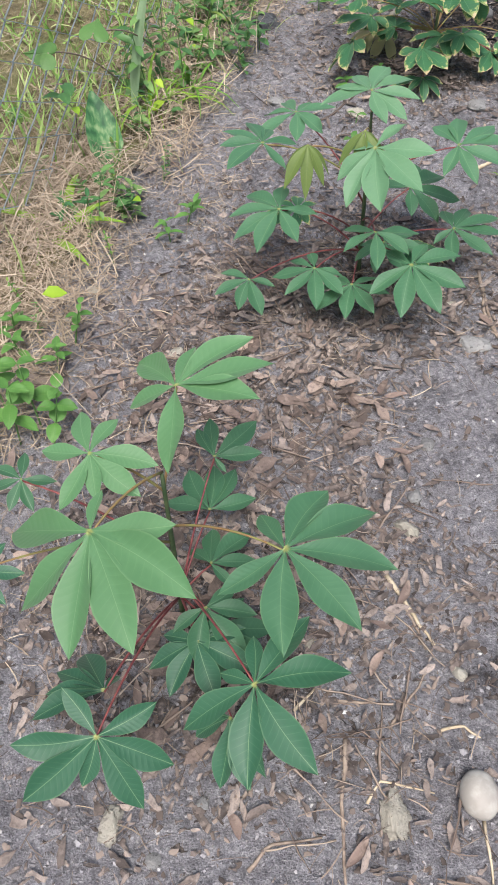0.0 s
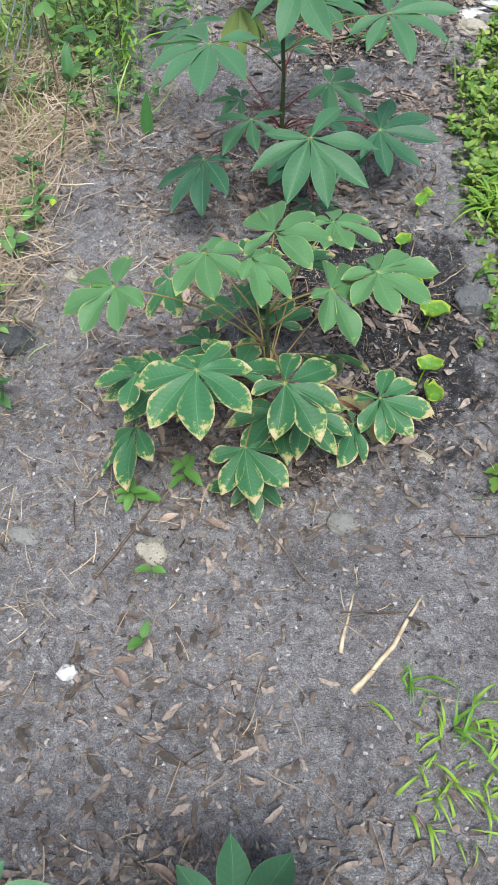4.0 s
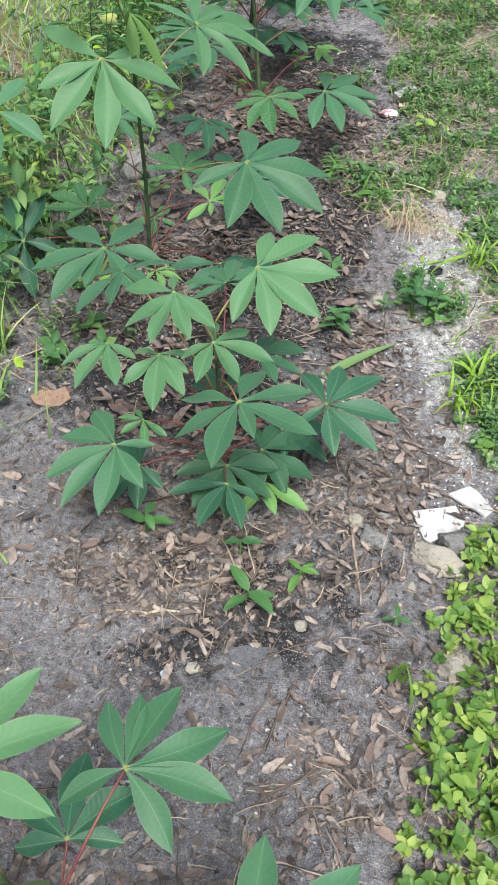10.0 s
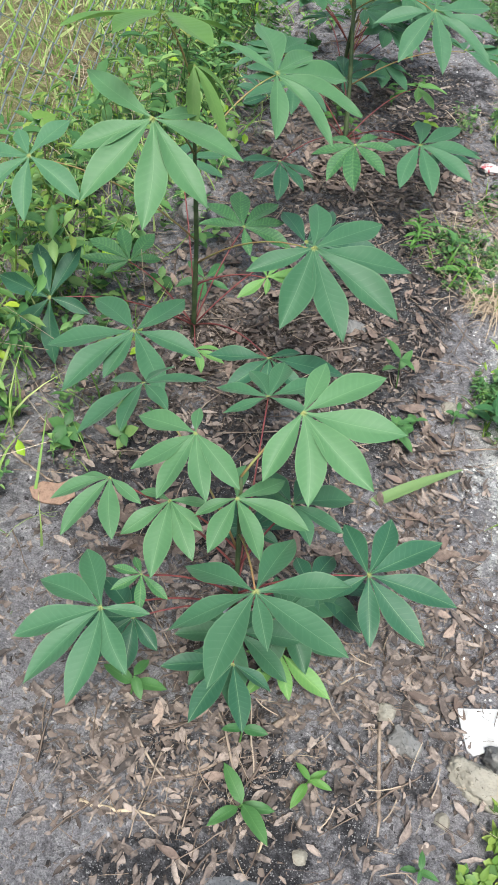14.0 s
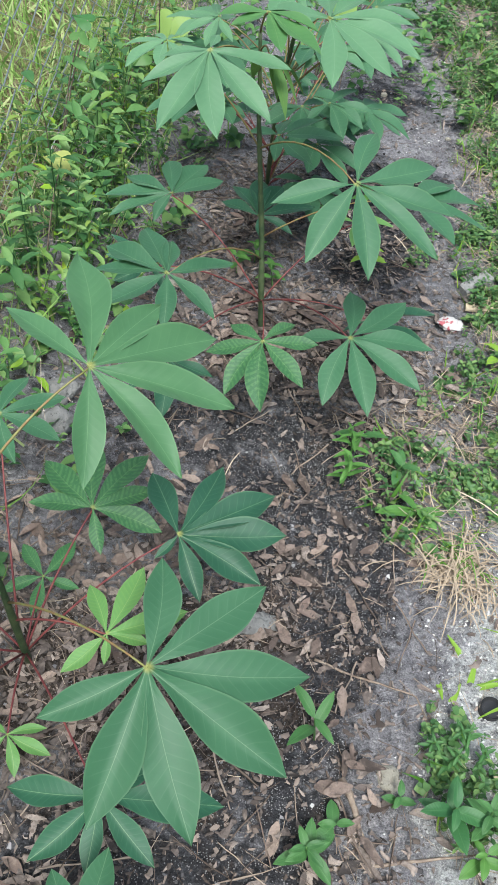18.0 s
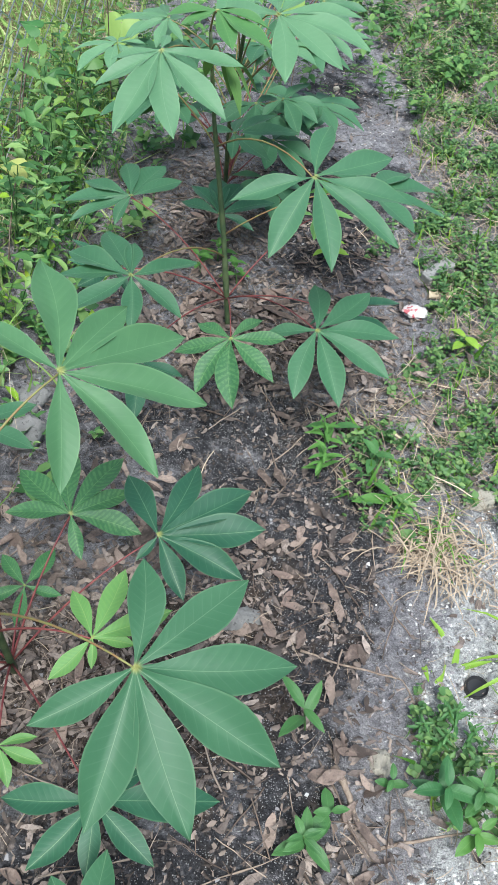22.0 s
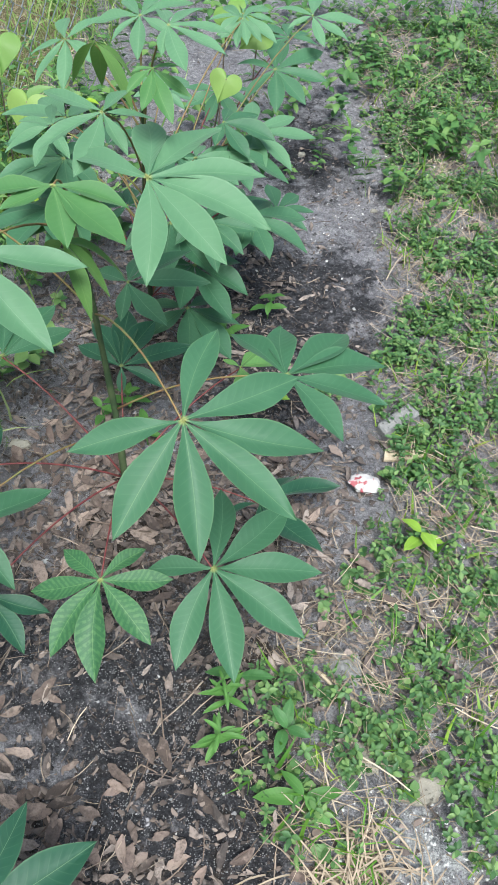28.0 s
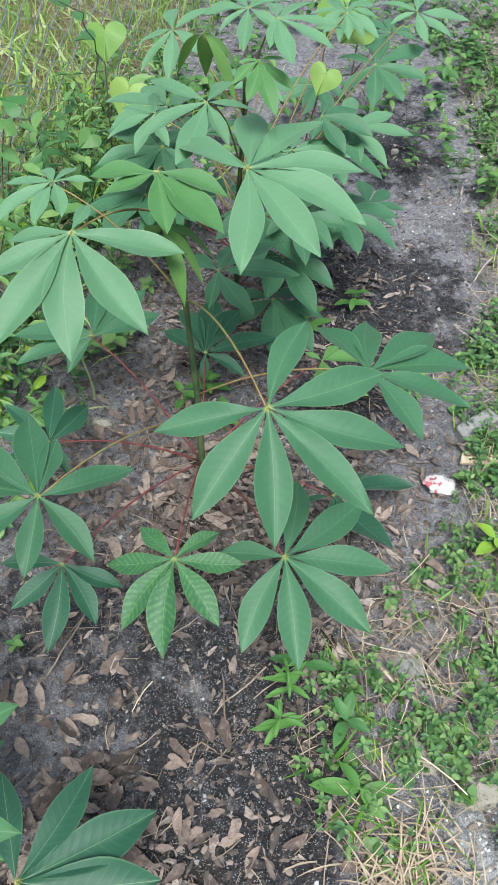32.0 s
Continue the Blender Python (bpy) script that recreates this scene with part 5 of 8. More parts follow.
def sow(count, x0, x1, y0, y1, weight):
    """count random spots in a rectangle, kept with a chance of weight(x, y)."""
    x, y = RNG.uniform(x0, x1, count), RNG.uniform(y0, y1, count)
    keep = RNG.uniform(0, 1, count) < weight(x, y)
    return x[keep], y[keep]


def spots(x, y, lift, pitch, roll, lo, hi, s_lo=0.8, s_hi=1.2, z=None, skew=1.0):
    m = len(x)
    zz = ground_z(x, y) if z is None else z
    return np.stack([x, y, zz + RNG.uniform(lift[0], lift[1], m), RNG.uniform(0, 6.283, m), RNG.normal(pitch[0], pitch[1], m), RNG.normal(0, roll, m), lo + (hi - lo) * RNG.uniform(0, 1, m) ** skew, RNG.uniform(s_lo, s_hi, m)], axis=1)


def strip(steps, cols, shape):
    """Template vertices and quads of a strip: shape(v, u) gives a point."""
    v = [shape(i / steps, -1 + 2 * k / cols) for i in range(steps + 1) for k in range(cols + 1)]
    f = [(i * (cols + 1) + k, i * (cols + 1) + k + 1, (i + 1) * (cols + 1) + k + 1, (i + 1) * (cols + 1) + k) for i in range(steps) for k in range(cols)]
    return v, f


# unit templates, 1 long
FALLEN = strip(6, 2, lambda v, u: (v - 0.5, u * (0.150 + 0.02 * math.sin(7 * v + u)) * math.sin(math.pi * (0.03 + 0.94 * v ** 0.85)) ** 0.8 + 0.05 * math.sin(2.4 * v), 0.055 * abs(u) * math.sin(math.pi * v) + 0.16 * (v - 0.45) ** 2 + 0.015 * math.sin(7 * v + 2 * u)))
FALLEN_CURL = strip(6, 2, lambda v, u: (v - 0.5, u * 0.135 * math.sin(math.pi * (0.04 + 0.93 * v)) ** 0.8 - 0.07 * math.sin(3 * v), 0.11 * abs(u) ** 1.5 * math.sin(math.pi * v) + 0.30 * (v - 0.55) ** 2 + 0.05 * u * v))
FALLEN_TORN = strip(3, 2, lambda v, u: (v - 0.5, u * (0.23 - 0.10 * v + 0.05 * math.sin(14 * v + 2 * u)), 0.10 * u * v + 0.12 * math.sin(4 * v + u)))
SPRIG = strip(3, 2, lambda v, u: (v, u * 0.30 * (v ** 0.55 * (1 - v) ** 0.7) / 0.55, 0.12 * u * u * v * (1 - v) * 4 - 0.18 * v * v))
BLADE = strip(4, 1, lambda v, u: (0.45 * v * v, u * 0.022 * (1.02 - v ** 1.6), 0.95 * v - 0.15 * v * v))
FIBRE = strip(3, 1, lambda v, u: (v - 0.5, u * 0.0062 + 0.035 * math.sin(2.4 * v), 0.07 * v * (1 - v) + 0.012 * abs(u)))
_t = [(0.0, -0.5), (0.22, -0.30), (0.05, -0.08), (-0.10, 0.14), (0.06, 0.34), (0.0, 0.5)]
TWIGLET = ([(a, 0.10 * o + 0.012 * math.cos(2.1 * k), 0.012 * math.sin(2.1 * k) + 0.008) for o, a in _t for k in range(3)],
           [(3 * i + k, 3 * i + (k + 1) % 3, 3 * i + 3 + (k + 1) % 3, 3 * i + 3 + k) for i in range(5) for k in range(3)])
CHIP = strip(2, 2, lambda v, u: (v - 0.5, u * (0.24 if v in (0, 1) else 0.33), 0.12 * (1 - u * u) * (1.0 if v == 0.5 else 0.55)))
_b = [(0.5, 0.05), (0.03, 0.44), (-0.46, -0.06), (-0.05, -0.4)]
GRIT = ([(cx, cy, -0.15) for cx, cy in _b] + [(0.62 * cx + 0.05, 0.66 * cy - 0.03, 0.22 + 0.12 * cx) for cx, cy in _b],
        [(k, (k + 1) % 4, 4 + (k + 1) % 4, 4 + k) for k in range(4)] + [(4, 5, 6, 7)])


def rosette(leaves, seed, tall=0.25, broad=1.35):
    """Template: oval leaves round a short stem, about 1 across."""
    r = random.Random(seed)
    verts, faces = [], []
    for k in range(leaves):
        a, up, ln = 2.4 * k + r.uniform(-0.3, 0.3), r.uniform(0.05, 0.7), r.uniform(0.35, 0.55)
        h = tall * (k + 1) / leaves
        base = len(verts)
        for q in SPRIG[0]:
            x, y, z = q[0] * ln, q[1] * ln * broad, q[2] * ln
            x, z = x * math.cos(up) - z * math.sin(up), x * math.sin(up) + z * math.cos(up)
            verts.append((x * math.cos(a) - y * math.sin(a), x * math.sin(a) + y * math.cos(a), z + h))
        faces += [tuple(i + base for i in f) for f in SPRIG[1]]
    return verts, faces


def shoot(pairs, seed, leaf_len=0.30, slim=1.0):
    """Template: an upright weed shoot, 1 tall, with leaves in pairs and a thin three-sided stem."""
    r = random.Random(seed)
    verts, faces = [], []
    for k in range(3):
        a = 2.1 * k
        verts += [(0.008 * math.cos(a), 0.008 * math.sin(a), 0.0), (0.06 + 0.004 * math.cos(a), 0.004 * math.sin(a), 1.0)]
    faces += [(0, 2, 3, 1), (2, 4, 5, 3), (4, 0, 1, 5)]
    for k in range(2 * pairs):
        h = 0.2 + 0.8 * (k // 2 + 1) / pairs
        a, up, ln = 1.57 * (k // 2) + math.pi * (k % 2) + r.uniform(-0.4, 0.4), r.uniform(-0.1, 0.6), leaf_len * r.uniform(0.7, 1.25)
        base = len(verts)
        for q in SPRIG[0]:
            x, y, z = q[0] * ln, q[1] * ln * 1.2 * slim, q[2] * ln
            x, z = x * math.cos(up) - z * math.sin(up), x * math.sin(up) + z * math.cos(up)
            verts.append((0.06 * h + x * math.cos(a) - y * math.sin(a), x * math.sin(a) + y * math.cos(a), z + h))
        faces += [tuple(i + base for i in f) for f in SPRIG[1]]
    return verts, faces


# ---- stones, sticks and single weeds ----
stone(0.252, 0.414, 0.029, 0.036, 0.027, STONE_WHITE, "smooth pale egg-shaped stone lying on the sandy soil", 20, 0.02, sink=0.12)
stone(0.137, 0.35, 0.022, 0.036, 0.018, STONE_PALE, "crumbly white lump of limestone on the soil", 15, 0.34)
stone(-0.263, 0.224, 0.017, 0.026, 0.014, STONE_PALE, "pale yellowish piece of limestone", 10, 0.3)
stone(0.072, 0.843, 0.028, 0.014, 0.014, STONE_PALE, "yellowish white stone among fallen leaves", -20, 0.25)
stone(0.075, 0.922, 0.014, 0.016, 0.012, STONE_GREY, "small grey stone among fallen leaves", 0, 0.16)
stone(0.199, 0.592, 0.014, 0.013, 0.01, STONE_PALE, "small whitish stone on dark soil", 0, 0.16)
stone(-0.047, 0.577, 0.008, 0.012, 0.008, STONE_PALE, "white pebble under cassava leaves", 0, 0.16)
stone(-0.14, 0.289, 0.012, 0.01, 0.008, STONE_GREY, "small pale pebble on grey sand", 0, 0.16)
stone(-0.186, 0.196, 0.012, 0.013, 0.009, STONE_GREY, "small round grey pebble", 0, 0.16)
stone(0.137, 1.348, 0.04, 0.028, 0.016, STONE_GREY, "flat grey stone half sunk in the sand", 10, 0.2)
stone(-0.498, 1.172, 0.016, 0.02, 0.008, STONE_PALE, "pale flake of stone among fallen leaves", 0, 0.16)
stone(-0.759, 1.318, 0.022, 0.016, 0.01, STONE_PALE, "whitish crumb of limestone by dry grass", 0, 0.16)
stone(0.027, 2.336, 0.028, 0.03, 0.016, STONE_GREY, "angular light grey stone on sandy soil", 15, 0.2)
stone(0.285, 2.953, 0.042, 0.040, 0.042, STONE_DARK, "dark speckled rock beside green groundcover", 10, 0.18)
stone(0.385, 2.884, 0.018, 0.018, 0.012, STONE_PALE, "small white stone among green weeds", 0, 0.16)
stone(-0.554, 2.235, 0.03, 0.02, 0.014, STONE_GREY, "grey stone on the sand", 0, 0.2)
stone(-0.31, 2.234, 0.028, 0.035, 0.012, STONE_PALE, "pale flat piece of stone", 40, 0.3)
stone(-0.406, 1.991, 0.022, 0.016, 0.008, WHITE_PLASTIC, "small white scrap on the sand", 20, 0.3)
stone(0.182, 2.509, 0.022, 0.014, 0.008, STONE_PALE, "pale sliver of stone", -30, 0.25)
stone(-0.717, 2.712, 0.046, 0.04, 0.024, STONE_DARK, "dark stone near dry grass", 0, 0.2)
stone(0.069, 1.457, 0.012, 0.01, 0.006, STONE_PALE, "white chip on the soil", 0, 0.16)
stone(0.079, 1.054, 0.016, 0.018, 0.01, STONE_GREY, "small grey stone on sand", 0, 0.16)
stone(-0.656, 2.94, 0.02, 0.022, 0.014, STONE_PALE, "white stone among straw", 0, 0.16)
stone(-0.007, 2.932, 0.019, 0.021, 0.019, STONE_GREY, "round slate-grey pebble beneath leaves", 0, 0.06)
stone(-0.312, 2.849, 0.016, 0.014, 0.01, STONE_PALE, "white pebble on dark litter", 0, 0.15)
stone(0.166, 4.326, 0.018, 0.02, 0.016, STONE_PALE, "pale angular limestone lump", 30, 0.2)
stone(0.2, 4.282, 0.025, 0.028, 0.022, STONE_GREY, "grey knobbly stone on dark soil", 0, 0.3)
stone(0.331, 4.245, 0.06, 0.032, 0.026, STONE_PALE, "long broken cream limestone rock on the soil", -18, 0.28, fine=4)
stone(0.275, 4.176, 0.014, 0.014, 0.012, STONE_PALE, "small pale stone on the soil", 0, 0.16)
stone(0.067, 4.067, 0.014, 0.013, 0.01, STONE_PALE, "white pebble on dark soil", 0, 0.16)
stone(-0.118, 3.957, 0.014, 0.012, 0.008, STONE_PALE, "white pebble on dark soil", 0, 0.16)
stone(-0.166, 3.941, 0.009, 0.01, 0.004, BLUE, "pale blue shard of glazed pottery", 20, 0.2, name='pottery_shard')
stone(0.223, 4.354, 0.014, 0.01, 0.008, STONE_GREY, "small flat grey stone", 0, 0.16)
stone(0.373, 4.292, 0.04, 0.034, 0.024, STONE_GREY, "grey stone beside broken white tile", 0, 0.3)
stone(0.349, 4.019, 0.036, 0.034, 0.026, STONE_PALE, "cream limestone lump by green groundcover", 0, 0.3)
stone(-0.592, 5.702, 0.05, 0.035, 0.05, STONE_GREY, "weathered grey concrete lump among weeds", 10, 0.14, sink=0.2, fine=4)
stone(-0.615, 5.824, 0.045, 0.032, 0.035, STONE_GREY, "weathered grey concrete lump among weeds", 30, 0.2, fine=4)
stone(-0.058, 5.341, 0.042, 0.024, 0.022, STONE_GREY, "grey rough stone beside a large leaf", 20, 0.3)
stone(0.267, 5.895, 0.03, 0.036, 0.014, STONE_GREY, "pale grey stone amid groundcover", 0, 0.2)
stone(0.307, 5.736, 0.03, 0.034, 0.01, STONE_PALE, "white flake of limestone amid groundcover", 0, 0.3)
stone(0.214, 5.114, 0.024, 0.026, 0.014, STONE_PALE, "pale yellowish stone on sand", 0, 0.25)
stone(-0.493, 6.277, 0.026, 0.016, 0.014, STONE_PALE, "pale stone beneath the plants", 0, 0.25)
stone(0.35, 6.138, 0.02, 0.018, 0.012, STONE_GREY, "small grey stone in the weeds", 0, 0.16)
stone(-0.158, 4.432, 0.016, 0.018, 0.01, WHITE_PLASTIC, "small white scrap beneath the plants", 0, 0.15)
stick(((0.054, 0.743), (0.098, 0.693), (0.154, 0.634)), 0.00507, TWIG_PALE, "pale dry stalk lying on the soil")
stick(((0.093, 0.692), (0.118, 0.661), (0.143, 0.626)), 0.00312, TWIG, "thin grey stalk beside a pale one")
stick(((0.044, 0.442), (0.059, 0.351), (0.087, 0.244)), 0.00429, TWIG, "straight grey-brown twig on the sand")
stick(((-0.049, 0.221), (-0.027, 0.262), (0.041, 0.294)), 0.00351, TWIG, "grey bent twig on the sand")
stick(((0.264, 0.383), (0.286, 0.303)), 0.00312, TWIG_PALE, "thin pale stalk beside a smooth stone")
stick(((0.095, 0.358), (0.107, 0.395), (0.190, 0.402)), 0.00273, TWIG_PALE, "thin forked dry stalk")
stick(((-0.045, 0.462), (-0.019, 0.510)), 0.00312, TWIG_PALE, "pale twig under the leaves")
stick(((0.012, 0.497), (0.056, 0.506), (0.092, 0.512)), 0.00312, TWIG, "short crooked twig on the soil")
stick(((0.107, 0.479), (0.140, 0.555), (0.152, 0.598)), 0.00312, TWIG, "grey twig on the soil")
stick(((0.185, 0.497), (0.219, 0.512), (0.246, 0.502)), 0.00312, TWIG_PALE, "pale crooked twig on the soil")
stick(((0.115, 1.589), (0.149, 1.459), (0.185, 1.377)), 0.00468, TWIG, "grey-brown fallen branch on sand")
stick(((-0.121, 1.133), (-0.055, 1.165)), 0.00312, TWIG_PALE, "pale short twig on the soil")
stick(((0.004, 1.045), (0.057, 1.031), (0.022, 1.006)), 0.00234, TWIG, "short twig on the soil")
stick(((0.131, 1.542), (0.140, 1.455), (0.182, 1.384), (0.230, 1.326)), 0.00468, TWIG, "grey-brown root curving over the sand")
stick(((0.230, 1.326), (0.216, 1.221), (0.219, 1.126)), 0.0039, TWIG_PALE, "pale thin root on the sand")
stick(((0.222, 1.213), (0.269, 1.148), (0.320, 1.112)), 0.00273, TWIG, "thin dark root on the soil")
stick(((0.142, 1.363), (0.231, 1.343), (0.321, 1.364)), 0.0039, TWIG_DARK, "dark root on damp soil")
stick(((0.063, 2.015), (0.126, 2.100), (0.173, 2.198)), 0.00546, TWIG_PALE, "pale dry stick lying on the sand")
stick(((0.041, 2.078), (0.057, 2.193)), 0.0039, TWIG_PALE, "short pale stick on the soil")
stick(((-0.403, 2.168), (-0.352, 2.279), (-0.302, 2.374)), 0.0039, TWIG_DARK, "dark twig with small green shoots")
stick(((-0.607, 2.344), (-0.585, 2.219)), 0.00234, TWIG_PALE, "thin pale straw stalk")
stick(((-0.115, 1.126), (-0.045, 1.143)), 0.00234, TWIG_PALE, "pale dry stem on the soil")
stick(((-0.105, 1.115), (-0.054, 1.142), (0.001, 1.118)), 0.00234, TWIG_PALE, "pale dry stem on the soil")
stick(((0.018, 1.006), (0.045, 1.058)), 0.00234, TWIG, "thin twig on the soil")
stick(((0.334, 1.538), (0.410, 1.545)), 0.00546, TWIG_PALE, "thick pale cane under a weed")
stick(((0.155, 3.171), (0.132, 3.015)), 0.00234, TWIG, "thin trailing vine stem on soil")
stick(((0.123, 2.934), (0.140, 2.863)), 0.00234, TWIG, "thin trailing vine stem on soil")
stick(((0.001, 3.005), (0.113, 3.021)), 0.00312, TWIG_DARK, "dark root on the litter")
stick(((0.172, 2.994), (0.226, 3.025), (0.277, 3.082)), 0.00273, TWIG, "thin curved stem on soil")
stick(((-0.211, 2.919), (-0.180, 2.903), (-0.136, 2.908)), 0.0039, TWIG_PALE, "pale twig at the plant foot")
stick(((-0.281, 4.057), (-0.217, 4.059), (-0.154, 4.064)), 0.0039, TWIG_PALE, "pale dry stick among leaf litter")
stick(((-0.189, 4.108), (-0.133, 4.139), (-0.079, 4.180)), 0.0039, TWIG, "grey stick among leaf litter")
stick(((-0.044, 4.231), (-0.018, 4.245), (0.022, 4.284)), 0.00858, TWIG, "short thick grey piece of wood")
stick(((0.157, 4.309), (0.175, 4.161), (0.178, 4.126)), 0.0039, TWIG, "straight grey twig on dark soil")
stick(((0.011, 4.094), (0.006, 4.058)), 0.00312, TWIG_PALE, "short pale twig on the soil")
stick(((-0.688, 4.684), (-0.638, 4.659), (-0.570, 4.633)), 0.0039, TWIG, "grey twig by the weeds")
stick(((-0.289, 4.219), (-0.297, 4.164)), 0.00312, TWIG, "grey twig on the soil")
stick(((0.137, 4.958), (0.249, 4.993), (0.365, 5.030)), 0.00351, TWIG, "long thin twig at the sand edge")
stick(((-0.076, 5.638), (-0.061, 5.661), (-0.029, 5.650)), 0.00234, TWIG, "thin bent twig on the soil")
stick(((0.227, 5.912), (0.294, 5.867)), 0.00273, TWIG_PALE, "pale twig among groundcover")
stick(((0.320, 6.430), (0.382, 6.475)), 0.00624, TWIG_PALE, "split pale wood beside a brick piece")
stick(((0.221, 5.877), (0.299, 5.840)), 0.00312, TWIG_PALE, "pale twig over groundcover")
weed(0.262, 1.515, 0.11, 6, 0.088, 0.050, WEED_BRIGHT, "bright green broad-leaved weed on sandy soil", 20, up=8, droop=0.2)
weed(0.352, 1.60, 0.15, 3, 0.06, 0.036, WEED_BRIGHT, "bright green young weed beside a cane", 50, up=10)
weed(-0.048, 4.108, 0.035, 2, 0.075, 0.034, WEED_GREEN, "low green weed with four broad leaves", 25, up=18)
weed(0.052, 4.171, 0.03, 2, 0.05, 0.022, WEED_BRIGHT, "small bright green seedling", 60, up=20)
weed(-0.261, 4.239, 0.04, 2, 0.055, 0.03, WEED_GREEN, "low green weed beneath a cassava leaf", 10, up=15)
weed(-0.063, 4.21, 0.03, 1, 0.045, 0.026, WEED_DARK, "small dark green seedling", 0, up=15)
weed(0.235, 4.094, 0.03, 2, 0.03, 0.014, WEED_GREEN, "tiny green seedling on the soil", 0)
weed(0.086, 5.150, 0.07, 2, 0.072, 0.027, WEED_GREEN, "upright green weed with four pointed leaves", 70, up=30)
weed(0.057, 5.704, 0.075, 7, 0.046, 0.014, WEED_BRIGHT, "bushy bright green weed on dark soil", 10, up=25)
weed(0.068, 5.775, 0.08, 7, 0.044, 0.013, WEED_BRIGHT, "bushy bright green weed on dark soil", 40, up=25)
weed(0.215, 5.645, 0.03, 2, 0.078, 0.034, WEED_BRIGHT, "fresh green broad-leaved weed in the groundcover", 35, up=14)
weed(0.160, 5.755, 0.045, 2, 0.062, 0.032, WEED_GREEN, "broad-leaved weed in the groundcover", 75, up=25)
weed(0.305, 5.072, 0.07, 4, 0.066, 0.034, WEED_DARK, "dark green weed on white sand", 15, up=25)
weed(0.372, 5.068, 0.07, 4, 0.05, 0.026, WEED_GREEN, "bright green weed on white sand", 50, up=22)
weed(0.109, 4.968, 0.05, 5, 0.05, 0.026, WEED_GREEN, "low green weed in brown litter", 30, up=15)
weed(0.13, 5.015, 0.03, 2, 0.045, 0.028, WEED_GREEN, "low green weed in brown litter", 80, up=15)
weed(0.389, 6.175, 0.04, 2, 0.05, 0.03, WEED_YELLOW, "small yellow-green weed on the soil", 25, up=15)
weed(0.358, 5.012, 0.05, 3, 0.042, 0.024, WEED_BRIGHT, "bright green young weed on white sand", 20, up=20)
for dx, dy, turn in ((-0.045, 0.008, 10), (-0.012, -0.018, 55), (0.018, 0.016, 100), (0.050, -0.004, 140), (0.004, 0.030, 30)):
    weed(0.312 + dx, 5.165 + dy, 0.04, 6, 0.026, 0.009, WEED_GREEN, "small-leaved bushy green weed on white sand", turn, up=22)
weed(0.226, 5.071, 0.03, 2, 0.03, 0.018, WEED_GREEN, "tiny green seedling on sand", 5)
weed(-0.288, 6.423, 0.05, 3, 0.05, 0.03, WEED_BRIGHT, "bright green seedling under the plants", 5)
weed(-0.323, 6.358, 0.04, 2, 0.05, 0.03, WEED_BRIGHT, "bright green seedling under the plants", 65)
weed(0.075, 5.82, 0.03, 1, 0.062, 0.028, WEED_GREEN, "broad-leaved green weed on the soil", 5, up=12)
weed(0.002, 6.522, 0.05, 3, 0.06, 0.034, WEED_YELLOW, "yellow-green seedling under the plants", 15, up=15)
weed(-0.026, 6.802, 0.05, 3, 0.05, 0.028, WEED_BRIGHT, "bright green weed behind the row", 15, up=15)
weed(-0.118, 6.682, 0.06, 3, 0.06, 0.032, WEED_BRIGHT, "bright green weed under the plants", 55, up=15)
weed(-0.217, 6.324, 0.05, 3, 0.05, 0.028, WEED_BRIGHT, "bright green seedling under the plants", 15, up=15)
weed(-0.801, 3.184, 0.05, 3, 0.06, 0.03, WEED_GREEN, "low green weed in straw", 15, up=20)
weed(-0.861, 3.297, 0.06, 3, 0.05, 0.026, WEED_DARK, "dark green weed in straw", 70, up=25)
weed(-0.813, 3.401, 0.16, 1, 0.1, 0.04, WEED_DARK, "upright striped green leaf by the straw", 80, up=70)
for wx, wy, h in ((-0.70, 2.55, 0.07), (-0.745, 2.50, 0.09), (-0.72, 2.44, 0.06), (-0.79, 2.57, 0.10)):
    weed(wx, wy, h, 4, 0.055, 0.026, WEED_GREEN, "leafy green weed in dry straw", 100 * wx, up=18)
weed(-0.572, 2.852, 0.04, 3, 0.06, 0.026, WEED_BRIGHT, "bright green weed beside a plant", 15, up=20)
weed(-0.013, 3.113, 0.03, 3, 0.05, 0.01, WEED_DARK, "narrow-leaved weed on dark soil", 15, up=20)
weed(-0.362, 2.342, 0.03, 3, 0.05, 0.028, WEED_BRIGHT, "small bright green weed with twig", 15, up=15)
weed(-0.274, 2.379, 0.04, 3, 0.055, 0.028, WEED_BRIGHT, "small bright green weed with twig", 65, up=15)
weed(-0.303, 2.184, 0.02, 1, 0.03, 0.018, WEED_BRIGHT, "tiny bright green seedling", 0)
weed(-0.298, 2.061, 0.02, 1, 0.03, 0.02, WEED_BRIGHT, "tiny bright green seedling", 50)
weed(-0.818, 1.064, 0.05, 3, 0.05, 0.028, WEED_BRIGHT, "leafy bright green weed near dry grass", 0, up=22)
weed(-0.732, 1.054, 0.06, 3, 0.045, 0.028, WEED_BRIGHT, "leafy bright green weed near dry grass", 40, up=22)
weed(-0.874, 1.12, 0.07, 3, 0.05, 0.028, WEED_BRIGHT, "leafy bright green weed near dry grass", 80, up=22)
weed(-0.725, 1.127, 0.08, 3, 0.04, 0.028, WEED_BRIGHT, "leafy bright green weed near dry grass", 120, up=22)
weed(-0.723, 0.845, 0.12, 3, 0.07, 0.045, WEED_BRIGHT, "leafy bright green weed beside the first plant", 0, up=12)
weed(-0.695, 0.892, 0.12, 3, 0.06, 0.045, WEED_BRIGHT, "leafy bright green weed beside the first plant", 35, up=12)
weed(-0.779, 0.906, 0.12, 3, 0.06, 0.045, WEED_BRIGHT, "leafy bright green weed beside the first plant", 70, up=12)
